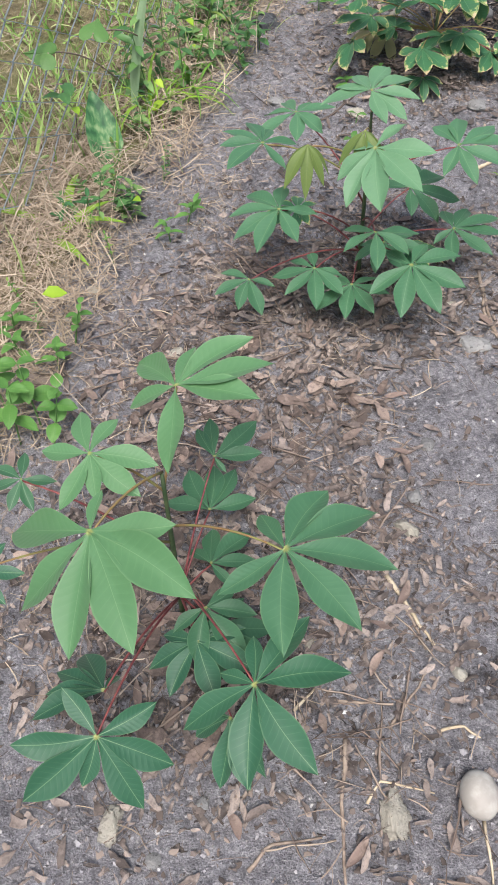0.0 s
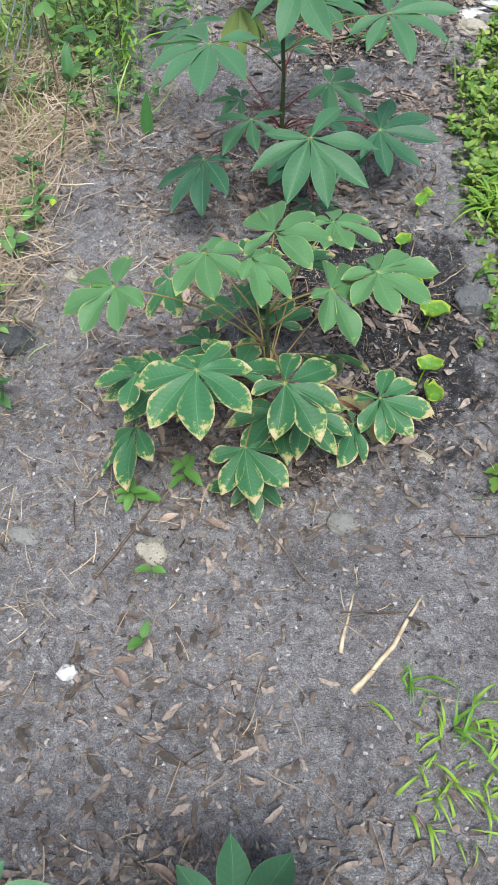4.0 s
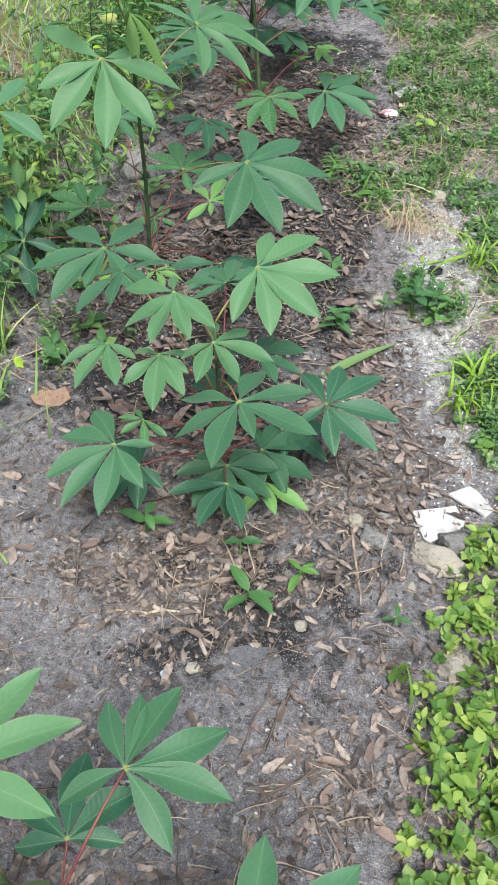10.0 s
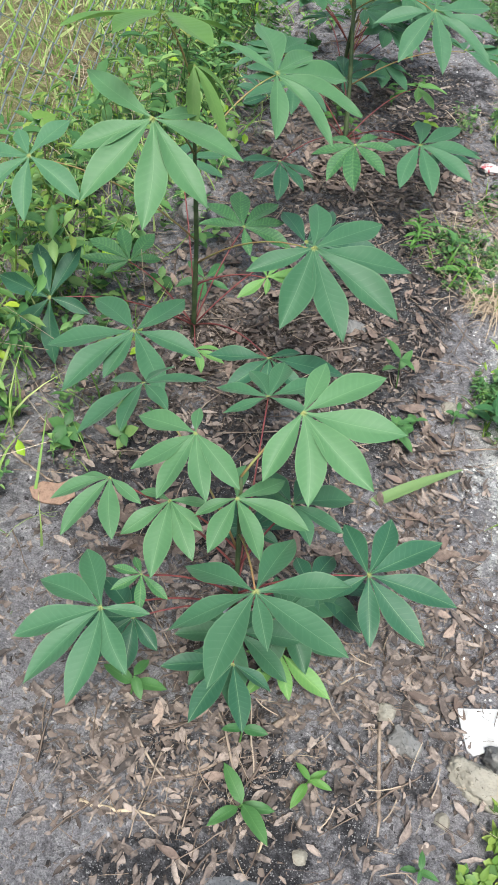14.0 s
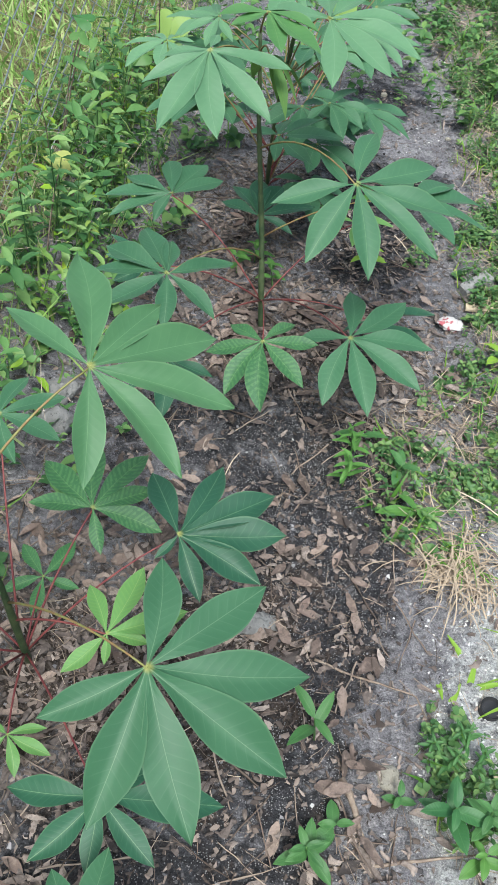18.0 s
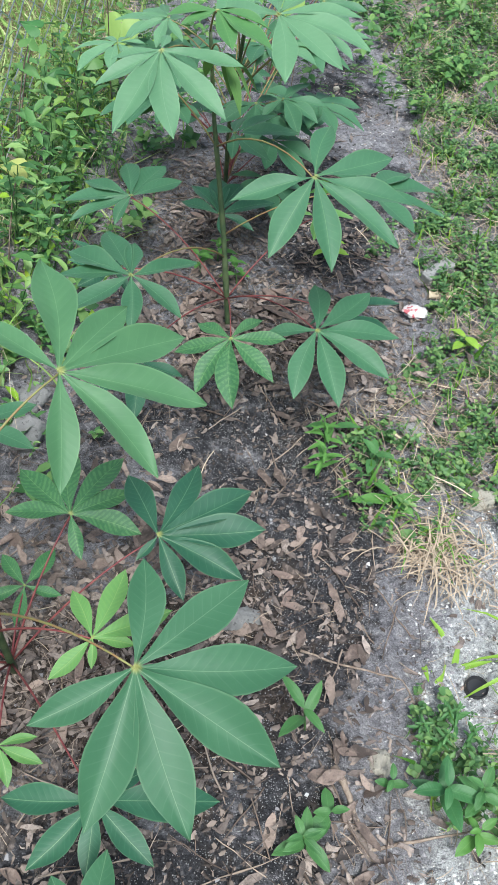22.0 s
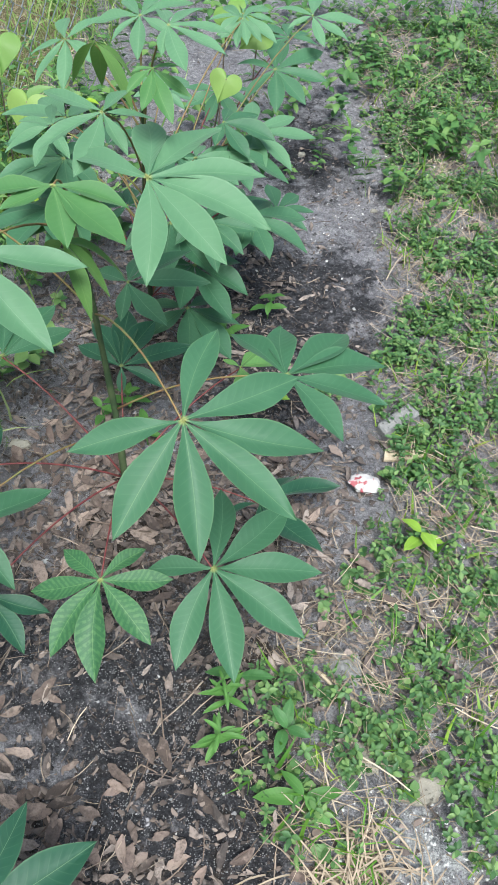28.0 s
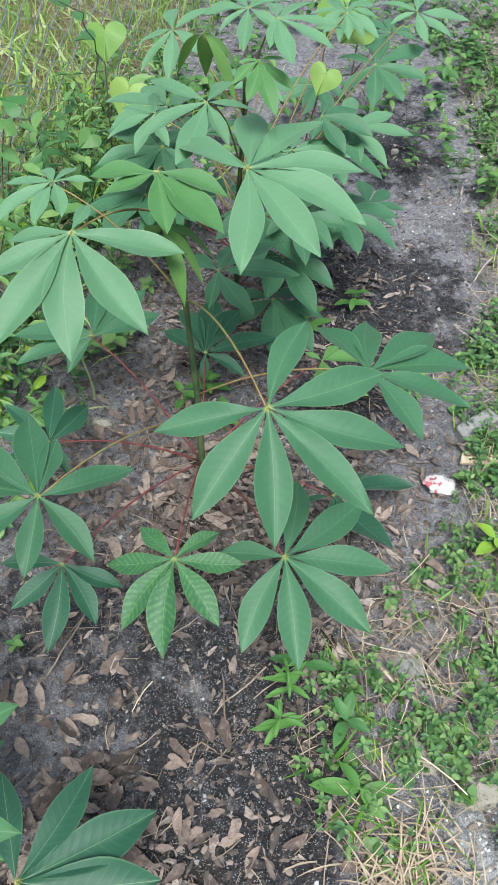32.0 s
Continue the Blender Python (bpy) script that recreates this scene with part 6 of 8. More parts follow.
weed(-0.645, 0.839, 0.12, 3, 0.05, 0.045, WEED_BRIGHT, "leafy bright green weed beside the first plant", 105, up=12)
weed(-0.944, 1.513, 0.05, 3, 0.05, 0.022, WEED_DARK, "small green weed in straw", 0, up=22)
weed(-0.651, 1.552, 0.05, 3, 0.05, 0.022, WEED_BRIGHT, "small green weed in straw", 35, up=22)
weed(-0.633, 1.629, 0.05, 3, 0.05, 0.022, WEED_BRIGHT, "small green weed in straw", 70, up=22)
weed(-0.889, 1.566, 0.05, 3, 0.05, 0.022, WEED_DARK, "small green weed in straw", 105, up=22)
stick(((0.063, 5.295), (0.169, 5.276), (0.247, 5.259), (0.292, 5.177)), 0.0026, TWIG, "long thin bent stick on white sand")
stick(((0.142, 5.094), (0.166, 5.050), (0.186, 5.014)), 0.0068, TWIG, "thick weathered grey stick in the litter")
stick(((0.213, 5.879), (0.259, 5.846), (0.355, 5.800)), 0.0039, TWIG_PALE, "pale dry stem across the groundcover")
stone(0.408, 5.708, 0.042, 0.036, 0.02, STONE_PALE, "broken pale limestone block beside dry grass", 20, 0.3)
stone(-0.039, 7.617, 0.014, 0.012, 0.01, STONE_PALE, "small white stone on pale sand", 0, 0.16)
stone(0.212, 7.355, 0.012, 0.01, 0.008, STONE_PALE, "small white stone on pale sand", 0, 0.16)
curled_weed(0.153, 3.245, 0.045, 0.0418, 60, "yellow-green curled leaf standing on a thin stalk")
curled_weed(0.114, 3.111, 0.04, 0.0471, 50, "yellow-green curled leaf standing on a thin stalk")
curled_weed(0.141, 2.936, 0.05, 0.0646, 110, "yellow-green curled leaf standing on a thin stalk")
curled_weed(0.153, 3.001, 0.03, 0.0456, 10, "yellow-green curled leaf standing on a thin stalk")
curled_weed(0.18, 2.867, 0.05, 0.0684, 30, "yellow-green curled leaf standing on a thin stalk")
curled_weed(0.184, 3.305, 0.03, 0.0304, 120, "yellow-green curled leaf standing on a thin stalk")
curled_weed(0.184, 2.626, 0.05, 0.057, 90, "yellow-green curled leaf standing on a thin stalk")
curled_weed(0.166, 2.705, 0.05, 0.0532, 20, "yellow-green curled leaf standing on a thin stalk")


# ---- rubbish and odd pieces ----
BARK_ONE = dry_material("reddish_bark", (0.08, 0.045, 0.032), (0.17, 0.098, 0.070), (0.26, 0.17, 0.125), "object")
def slab(name, x, y, outline, thick, mat, label, category, tilt=(0, 0), turn=0.0, lift=0.0):
    """A flat broken piece: an outline in metres, given a thickness and a bevelled edge."""
    bm = bmesh.new()
    vs = [bm.verts.new((a, b, 0)) for a, b in outline]
    face = bm.faces.new(vs)
    ext = bmesh.ops.extrude_face_region(bm, geom=[face])
    bmesh.ops.translate(bm, verts=[v for v in ext["geom"] if isinstance(v, bmesh.types.BMVert)], vec=(0, 0, thick))
    bmesh.ops.recalc_face_normals(bm, faces=bm.faces)
    bmesh.ops.bevel(bm, geom=list(bm.edges), offset=thick * 0.12, segments=1, affect="EDGES")
    me = bpy.data.meshes.new(name)
    bm.to_mesh(me)
    bm.free()
    me.materials.append(mat)
    ob = new(name, me)
    ob.location = (x, y, gz(x, y) + lift)
    ob.rotation_euler = (radians(tilt[0]), radians(tilt[1]), radians(turn))
    return tagged(ob, label, category)


slab("broken_tile", 0.335, 4.345, ((-0.051, 0.024), (-0.046, 0.005), (-0.030, -0.042), (-0.018, -0.050), (0.010, -0.034), (0.052, -0.008), (0.056, 0.005), (0.039, 0.046), (0.0, 0.036)), 0.007, WHITE_PLASTIC, "broken piece of white tile tilted on the soil", "tile", (6, -4), 0, 0.006)
slab("broken_tile", 0.405, 4.415, ((-0.046, 0.004), (0.004, 0.040), (0.020, 0.030), (0.050, -0.022), (0.030, -0.045), (0.012, -0.030), (-0.012, -0.020)), 0.007, WHITE_PLASTIC, "broken piece of white tile strewn with brown leaves", "tile", (-5, 5), 0, 0.007)
slab("white_strip", 0.355, 1.30, ((-0.012, 0.05), (0.004, 0.055), (0.022, -0.05), (0.006, -0.055)), 0.004, WHITE_PLASTIC, "narrow white plastic strip on the soil", "plastic strip", (2, 2), 0, 0.003)
slab("brick_piece", 0.322, 6.505, ((-0.052, -0.018), (0.052, -0.020), (0.050, 0.018), (-0.048, 0.019)), 0.034, STONE_GREY, "broken grey brick piece among the weeds", "brick", (6, -8), 48, 0.006)
slab("dark_plate", -0.011, 3.985, ((-0.045, 0.03), (-0.01, 0.034), (0.045, 0.024), (0.052, -0.005), (0.028, -0.03), (-0.02, -0.026), (-0.04, -0.018)), 0.004, STONE_DARK, "dark slate-grey flat piece half sunk in soil", "plate", (2, 2), 14, -0.001)
slab("terracotta_shard", -0.755, 1.01, ((-0.03, 0.02), (0.025, 0.03), (0.035, -0.02), (-0.02, -0.025)), 0.01, BARK_CHIP, "brown broken shard in dry grass", "shard", (5, 8), 15, 0.002)
slab("brown_piece", -0.56, 4.60, ((-0.045, 0.012), (-0.020, 0.028), (0.012, 0.024), (0.038, 0.034), (0.048, -0.004), (0.020, -0.026), (-0.016, -0.022), (-0.036, -0.012)), 0.005, BARK_ONE, "flat reddish brown piece beside green weeds", "bark", (8, 4), 20, 0.006)
slab("wood_chip", 0.36, 6.42, ((-0.07, -0.012), (0.06, -0.016), (0.07, 0.010), (-0.06, 0.014)), 0.008, TWIG_PALE, "pale split wood chip by the brick piece", "wood", (0, 4), 20, 0.004)

bm = bmesh.new()
bmesh.ops.create_icosphere(bm, subdivisions=4, radius=1.0)
for v in bm.verts:
    d = 0.35 * noise.noise(v.co * 2.2 + Vector((4, 1, 2))) + 0.22 * abs(noise.noise(v.co * 5.0))
    v.co = Vector((v.co.x * 0.030, v.co.y * 0.022, v.co.z * 0.014)) * (1 + d)
for f in bm.faces:
    f.smooth = True
me = bpy.data.meshes.new("wrapper")
bm.to_mesh(me)
bm.free()
me.materials.append(WRAPPER)
ob = tagged(new("wrapper", me), "crumpled red and white wrapper on the ground", "wrapper")
ob.location = (0.264, 6.315, gz(0.264, 6.315) + 0.012)

bm = bmesh.new()
bmesh.ops.create_cone(bm, cap_ends=True, segments=28, radius1=0.022, radius2=0.02, depth=0.014)
top = max(bm.faces, key=lambda f: f.calc_center_median().z)
bmesh.ops.inset_region(bm, faces=[top], thickness=0.004)
bmesh.ops.translate(bm, verts=top.verts[:], vec=(0, 0, -0.006))
me = bpy.data.meshes.new("cap")
bm.to_mesh(me)
bm.free()
me.materials.append(BLACK)
ob = tagged(new("cap", me), "black round plastic cap on white sand", "cap")
ob.location = (0.378, 5.27, gz(0.378, 5.27) + 0.006)


# ---- broad single blades ----
def broad_blade(x, y, z, length, width, lean, heading, mat, label, name="broad_leaf", arch=0.5):
    """A long strap leaf that rises from the soil and bends over."""
    root = thing(name, x, y, gz(x, y), label, "plant", turn=heading)
    verts, faces, steps = [], [], 14
    px, pz = 0.0, z - 0.01
    for i in range(steps + 1):
        s = i / steps
        ang = radians(lean) + arch * s
        if i:
            px, pz = px + length / steps * math.sin(ang), pz + length / steps * math.cos(ang)
        w = width * 0.5 * (0.25 + 0.75 * min(1, s * 3.5)) * (1 - max(0, s - 0.45) ** 1.6 * 2.4) + 0.0006
        for u in (-1, -0.5, 0, 0.5, 1):
            verts.append((px - abs(u) * w * 0.3 * math.cos(ang), u * w, pz + abs(u) * w * 0.3 * math.sin(ang)))
    for i in range(steps):
        for k in range(4):
            q = i * 5 + k
            faces.append((q, q + 1, q + 6, q + 5))
    part("blade", mesh_of("blade", verts, faces, mat), root)
    return root


broad_blade(0.03, 4.735, 0.0, 0.30, 0.026, 74, 40, PALM, "long folded green palm leaflet on the litter", arch=0.35)
broad_blade(-0.95, 2.06, 0.0, 0.46, 0.042, 8, 60, STRAP, "tall blue-green strap leaf rising from dry grass", arch=0.25)
broad_blade(-0.93, 1.83, 0.0, 0.21, 0.095, 28, 130, WEED_MOTTLED, "broad mottled green leaf in dry grass", arch=0.2)
for k, (bx, by, hd) in enumerate(((-0.95, 1.50, 15), (-0.96, 1.47, -30), (-0.93, 1.46, 60), (-0.97, 1.52, 190), (-0.94, 1.53, 100))):
    broad_blade(bx, by, 0.0, 0.20, 0.024, 48, hd, GRASS_LIT, "yellow-green arching strap leaf by the fence", arch=1.0)
for bx, by, hd, ln in ((0.255, 5.335, -50, 0.075), (0.275, 5.325, -75, 0.065), (0.335, 5.275, 80, 0.085), (0.325, 5.295, 20, 0.09), (0.345, 5.335, 130, 0.08), (0.300, 5.240, 70, 0.07), (0.385, 5.300, 35, 0.10)):
    broad_blade(bx, by, 0.0, ln, 0.011, 68, hd, GRASS_LIT, "yellow-green strap leaf flattened on white sand", arch=0.35)
broad_blade(-0.60, 3.55, 0.0, 0.13, 0.034, 8, 90, WEED_DARK, "upright ribbed green leaf at the edge of straw", arch=0.1)

for cx, cy, nb, ln, w, m, lab in (
        (-0.90, 2.10, 26, 0.24, 0.012, GRASS_LIT, "clump of yellow-green grass in straw"),
        (-0.84, 2.22, 22, 0.20, 0.011, GRASS_GREEN, "clump of green grass in straw"),
        (0.45, 4.80, 24, 0.13, 0.010, GRASS_LIT, "yellow-green grass tuft on white sand"),
        (0.40, 4.72, 18, 0.10, 0.008, GRASS_LIT, "yellow-green grass tuft on white sand"),
        (0.50, 5.32, 22, 0.16, 0.011, GRASS_LIT, "yellow-green grass tuft on white sand"),
        (0.42, 3.45, 34, 0.15, 0.008, GRASS_GREEN, "green grass tuft in the groundcover"),
        (0.47, 3.60, 34, 0.16, 0.008, GRASS_GREEN, "green grass tuft in the groundcover"),
        (0.36, 3.30, 26, 0.12, 0.007, GRASS_LIT, "green grass tuft in the groundcover"),
        (0.37, 1.80, 24, 0.07, 0.006, GRASS_LIT, "low spreading grass on sandy soil"),
        (0.42, 1.72, 24, 0.07, 0.006, GRASS_LIT, "low spreading grass on sandy soil"),
        (0.24, 1.98, 12, 0.08, 0.006, GRASS_GREEN, "small grass tuft by a stick"),
        (0.16, 2.04, 10, 0.07, 0.006, GRASS_GREEN, "small grass tuft by a stick"),
        (0.38, 3.05, 20, 0.14, 0.011, GRASS_GREEN, "broad-bladed grass by the groundcover"),
        (0.33, 3.28, 18, 0.14, 0.012, GRASS_GREEN, "broad-bladed grass by the groundcover"),
        (0.10, 7.78, 12, 0.12, 0.004, GRASS_GREEN, "thin grass tuft on pale sand"),
        (0.17, 7.58, 12, 0.10, 0.004, GRASS_GREEN, "thin grass tuft on pale sand"),
        (-0.76, 3.95, 18, 0.24, 0.010, GRASS_LIT, "tall green grass among fence weeds"),
        (-0.80, 4.45, 22, 0.26, 0.010, GRASS_GREEN, "tall green grass among fence weeds"),
        (-0.92, 4.10, 22, 0.22, 0.009, GRASS_LIT, "tall green grass among fence weeds"),
        (-0.98, 7.40, 24, 0.22, 0.009, GRASS_LIT, "grass clump under the fence"),
        (-0.86, 7.10, 18, 0.18, 0.009, GRASS_LIT, "grass clump under the fence")):
    grass_clump(cx, cy, nb, ln, w, m, lab)
for cx, cy in ((0.22, 1.95), (0.28, 1.88), (0.34, 1.92), (0.30, 2.0), (0.39, 1.97), (0.20, 1.87), (0.40, 1.84)):
    grass_clump(cx, cy, 20, 0.058, 0.0055, GRASS_LIT, "low yellow-green grass runners on sandy soil", 1.3, loose=0.03)
grass_clump(0.312, 5.545, 300, 0.095, 0.0026, STRAW, "matted dry straw-coloured grass tuft on white sand", 1.45, loose=0.034)
grass_clump(0.40, 5.50, 130, 0.080, 0.0024, STRAW, "dry straw-coloured grass spread over white sand", 1.5, loose=0.05)
grass_clump(0.315, 5.57, 40, 0.085, 0.0032, GRASS_GREEN, "green blades in a dry grass tuft", 1.0, loose=0.03)


# ---- fence ----
FENCE_X, FENCE_H, CELL = -1.06, 1.25, 0.084
fence = thing("chain_link_fence", FENCE_X, 4.6, gz(FENCE_X, 4.6), "grey galvanised chain-link fence with weeds through it", "fence")
count, rows = 132, int(FENCE_H / CELL)
for i in range(count):
    y0 = -5.5 + i * CELL + CELL * 0.5
    pts = []
    for j in range(2 * rows + 1):
        off = CELL * 0.5 * (1 if (i + j) % 2 else -1) * 1.03
        side = 0.0028 * (1 if j % 2 else -1)
        zj = 0.015 + j * CELL * 0.5 * 1.15
        lean = 0.012 * math.sin(0.7 * i) + 0.05 * zj
        pts.append((side + lean, y0 + off, zj))
    v, f = tube(pts, 0.0023, 4, False)
    part("wire", mesh_of("wire", v, f, WIRE), fence)


# ---- vines on the fence ----
def heart(x, y, z, size, tilt, turn, mat, label, foot):
    """A heart-shaped vine leaf on a thin stem that climbs from its foot."""
    root = thing("vine", foot[0], foot[1], gz(*foot), label, "vine")
    base = Vector((foot[0], foot[1], gz(*foot)))
    v, f = tube(bend((0, 0, -0.01), Vector((x, y, z)) - base, 0.05, 9), 0.0022, 5)
    part("stem", mesh_of("stem", v, f, TWIG), root)
    verts, faces = [(0, 0, 0)], []
    m = 32
    for ring in (0.5, 1.0):
        for k in range(m):
            a = 2 * math.pi * k / m
            hx = 16 * math.sin(a) ** 3
            hy = 13 * math.cos(a) - 5 * math.cos(2 * a) - 2 * math.cos(3 * a) - math.cos(4 * a)
            verts.append((-hy * size / 32 * ring + size * 0.15 * ring, hx * size / 34 * ring, 0.03 * size * math.sin(4 * a) * ring - 0.10 * size * ring * ring * abs(math.sin(a))))
    for k in range(m):
        j = (k + 1) % m
        faces += [(0, 1 + k, 1 + j), (1 + k, 1 + m + k, 1 + m + j, 1 + j)]
    ob = part("leaf", mesh_of("leaf", verts, faces, mat), root, Vector((x, y, z)) - base)
    ob.rotation_euler = (Matrix.Rotation(radians(tilt[1]), 3, "Y") @ Matrix.Rotation(radians(tilt[0]), 3, "X") @ Matrix.Rotation(radians(turn), 3, "Z")).to_euler()
    return root


WEED_VINE = plain_leaf("vine_yellow_green", (0.15, 0.28, 0.06), (0.20, 0.33, 0.08), (0.26, 0.38, 0.10), 0.3, by="object")
WEED_PALE = plain_leaf("vine_pale_yellow", (0.30, 0.36, 0.10), (0.36, 0.42, 0.12), (0.42, 0.46, 0.14), 0.3, by="object")


def climber(low, high):
    """A thin dark woody stem that climbs through the weeds, rooted below its lower end."""
    root = thing("woody_vine", low[0], low[1], gz(low[0], low[1]), "thin dark woody stem climbing through the fence weeds", "vine")
    foot = Vector((low[0], low[1], gz(low[0], low[1])))
    pts = [Vector((0, 0, -0.01))] + [q + (Vector(low) - foot) for q in bend((0, 0, 0.02), Vector(high) - Vector(low), 0.03, 8)]
    r = random.Random(int(low[1] * 100))
    pts = [pts[0]] + [q + Vector((r.gauss(0, 0.006), r.gauss(0, 0.006), 0)) for q in pts[1:]]
    v, f = tube(pts, [0.0018 - 0.00008 * i for i in range(len(pts))], 5)
    part("stem", mesh_of("stem", v, f, TWIG), root)
    for k in range(4):
        ob = part("leaf", ovate(0.055, 0.036, WEED_GREEN), root, pts[3 + 2 * (k % 3)])
        ob.rotation_euler = (r.uniform(-0.3, 0.3), -0.2, r.uniform(0, 6.28))
    return root


heart(-0.841, 7.235, 0.42, 0.122, (48, 8), -70, WEED_VINE, "climbing vine with a heart-shaped green leaf", (-0.98, 7.35))
heart(-0.714, 7.073, 0.36, 0.126, (52, -6), -100, WEED_VINE, "climbing vine with a heart-shaped green leaf", (-0.85, 7.25))
heart(-0.208, 7.066, 0.5, 0.085, (55, 10), -95, WEED_VINE, "climbing vine with a heart-shaped green leaf", (-0.3, 7.3))
heart(-0.275, 7.447, 0.5, 0.10, (45, -10), -60, WEED_VINE, "climbing vine with a heart-shaped green leaf", (-0.3, 7.5))
heart(-0.191, 7.462, 0.45, 0.11, (40, 10), -120, WEED_VINE, "climbing vine with a heart-shaped green leaf", (-0.2, 7.4))
heart(-0.767, 6.933, 0.3, 0.07, (30, 10), 250, WEED_GREEN, "climbing vine with a heart-shaped green leaf", (-0.9, 7.1))
heart(-0.887, 6.813, 0.42, 0.07, (20, 10), 180, WEED_DARK, "climbing vine with a heart-shaped green leaf", (-1.0, 6.8))
heart(-1.031, 1.78, 0.3, 0.09, (20, 10), 200, WEED_GREEN, "climbing vine with a heart-shaped green leaf", (-1.0, 2.2))
heart(-0.914, 1.811, 0.35, 0.08, (20, 10), 100, WEED_GREEN, "climbing vine with a heart-shaped green leaf", (-0.95, 2.4))
heart(-0.978, 3.778, 0.5, 0.09, (20, 10), 160, WEED_GREEN, "climbing vine with a heart-shaped green leaf", (-0.98, 3.9))
heart(-0.852, 3.57, 0.3, 0.06, (25, 10), 100, WEED_GREEN, "climbing vine with a heart-shaped green leaf", (-0.9, 3.7))
heart(-0.884, 3.78, 0.3, 0.06, (25, 10), 10, WEED_GREEN, "climbing vine with a heart-shaped green leaf", (-0.9, 4.0))
heart(-0.957, 5.511, 0.3, 0.07, (15, 15), 60, WEED_BRIGHT, "climbing vine with a heart-shaped green leaf", (-1.0, 5.6))
heart(-0.803, 6.375, 0.25, 0.08, (15, 15), 200, WEED_PALE, "climbing vine with a heart-shaped green leaf", (-0.85, 6.3))
heart(-0.887, 6.74, 0.4, 0.06, (15, 15), 90, WEED_GREEN, "climbing vine with a heart-shaped green leaf", (-1.0, 6.8))
climber((-0.769, 3.653, 0.05), (-0.67, 3.288, 0.75))
climber((-0.765, 3.941, 0.4), (-0.753, 3.727, 0.6))
climber((-0.729, 6.969, 0.45), (-0.659, 6.65, 0.75))
climber((-0.953, 6.622, 0.15), (-0.883, 6.348, 0.5))
climber((-1.065, 1.903, 0.05), (-0.852, 1.489, 0.4))
climber((-0.876, 5.155, 0.15), (-0.772, 5.004, 0.35))


# ---- leaf litter, straw, grit ----
n = Net("white_grit")
WHITE_GRIT = n.done(n.ramp(n.island(), (0.0, (0.28, 0.28, 0.28)), (0.6, (0.58, 0.58, 0.57)), (1.0, (0.80, 0.80, 0.78))), 0.9, n.bump(n.noise(200.0), 0.5, 0.003), spec=0.2)

def near_row(x, y):
    m = np.zeros_like(x)
    for cx, cy in PLANTS:
        m = np.maximum(m, lump(x, y, cx, cy - 0.05, 0.36, 0.40))
    return m


def cover_edge(y):
    """How far out from the row the groundcover begins."""
    return np.interp(y, (0.9, 1.6, 2.2, 2.7, 3.0, 3.5, 3.85, 4.1, 4.3, 4.5), (0.60, 0.40, 0.31, 0.32, 0.28, 0.24, 0.23, 0.29, 0.38, 0.56))


def cover(x, y):
    early = np.clip((x - cover_edge(y) + 0.05 * wave(x, y, 17.0, 2.0)) * 12, 0, 1) * (y < 4.6)
    late = lump(x, y, 0.21, 5.76, 0.12, 0.20) + 0.9 * lump(x, y, 0.33, 5.95, 0.10, 0.2) + 0.8 * lump(x, y, 0.38, 5.80, 0.10, 0.09) + lump(x, y, 0.46, 6.3, 0.13, 0.4) + lump(x, y, 0.44, 7.0, 0.14, 0.45) + lump(x, y, 0.50, 7.7, 0.2, 0.7) + lump(x, y, 0.75, 7.2, 0.25, 1.2) + 0.9 * lump(x, y, 0.34, 8.1, 0.13, 0.45) + 0.8 * lump(x, y, 0.42, 5.08, 0.07, 0.12)
    late = late + 0.6 * lump(x, y, 0.14, 6.62, 0.08, 0.10) + lump(x, y, 0.59, 5.0, 0.12, 1.2) + 0.7 * lump(x, y, 0.47, 4.75, 0.08, 0.16)
    late = late + 0.7 * lump(x, y, 0.29, 5.19, 0.05, 0.07) + 0.8 * lump(x, y, 0.33, 5.11, 0.06, 0.08)
    verge = np.interp(y, (6.2, 6.6, 7.1, 7.6, 8.0, 8.3), (0.30, 0.25, 0.27, 0.20, 0.08, -0.10))
    late = late + 0.75 * np.clip((x - verge + 0.05 * wave(x, y, 15.0, 1.2)) * 9, 0, 1) * (y > 6.15)
    return np.clip(early + late * (late > 0.3), 0, 1)


def clumps(x, y):
    """Uneven clumps and bare gaps, a hand wide."""
    return np.clip(0.48 + 0.95 * lattice(x + 0.4 * y + 9.0, y - 0.4 * x + 9.0, 0.12) + 0.45 * lattice(x - 0.7 * y + 30.0, y + 0.7 * x, 0.05), 0.05, 1)


def straw_at(x, y):
    s = np.clip((-x - 0.58 + 0.12 * wave(x, y, 5.0, 1.0)) * 6, 0, 1) * np.clip((4.4 - y) * 2, 0, 1)
    s = s + 0.35 * lump(x, y, -0.52, 2.35, 0.2, 0.35) + 0.8 * lump(x, y, -0.64, 2.95, 0.16, 0.25) + 0.8 * lump(x, y, -0.46, 3.0, 0.20, 0.07) + 0.35 * lump(x, y, -0.5, 1.1, 0.2, 0.4) + 0.5 * lump(x, y, -0.55, 1.5, 0.12, 0.8) + 0.6 * lump(x, y, -0.52, 3.2, 0.12, 0.35) + 0.5 * lump(x, y, -0.55, 3.75, 0.10, 0.15) + 0.05 * near_row(x, y)
    s = s * np.clip(0.62 + 0.75 * wave(x, y, 9.0, 4.4), 0.12, 1) * (1 - 0.85 * lump(x, y, -0.60, 3.27, 0.10, 0.16)) * (1 - 0.6 * lump(x, y, -0.62, 2.75, 0.12, 0.12))
    return np.clip(s + 0.003 + 0.3 * (x < -0.95), 0, 1)


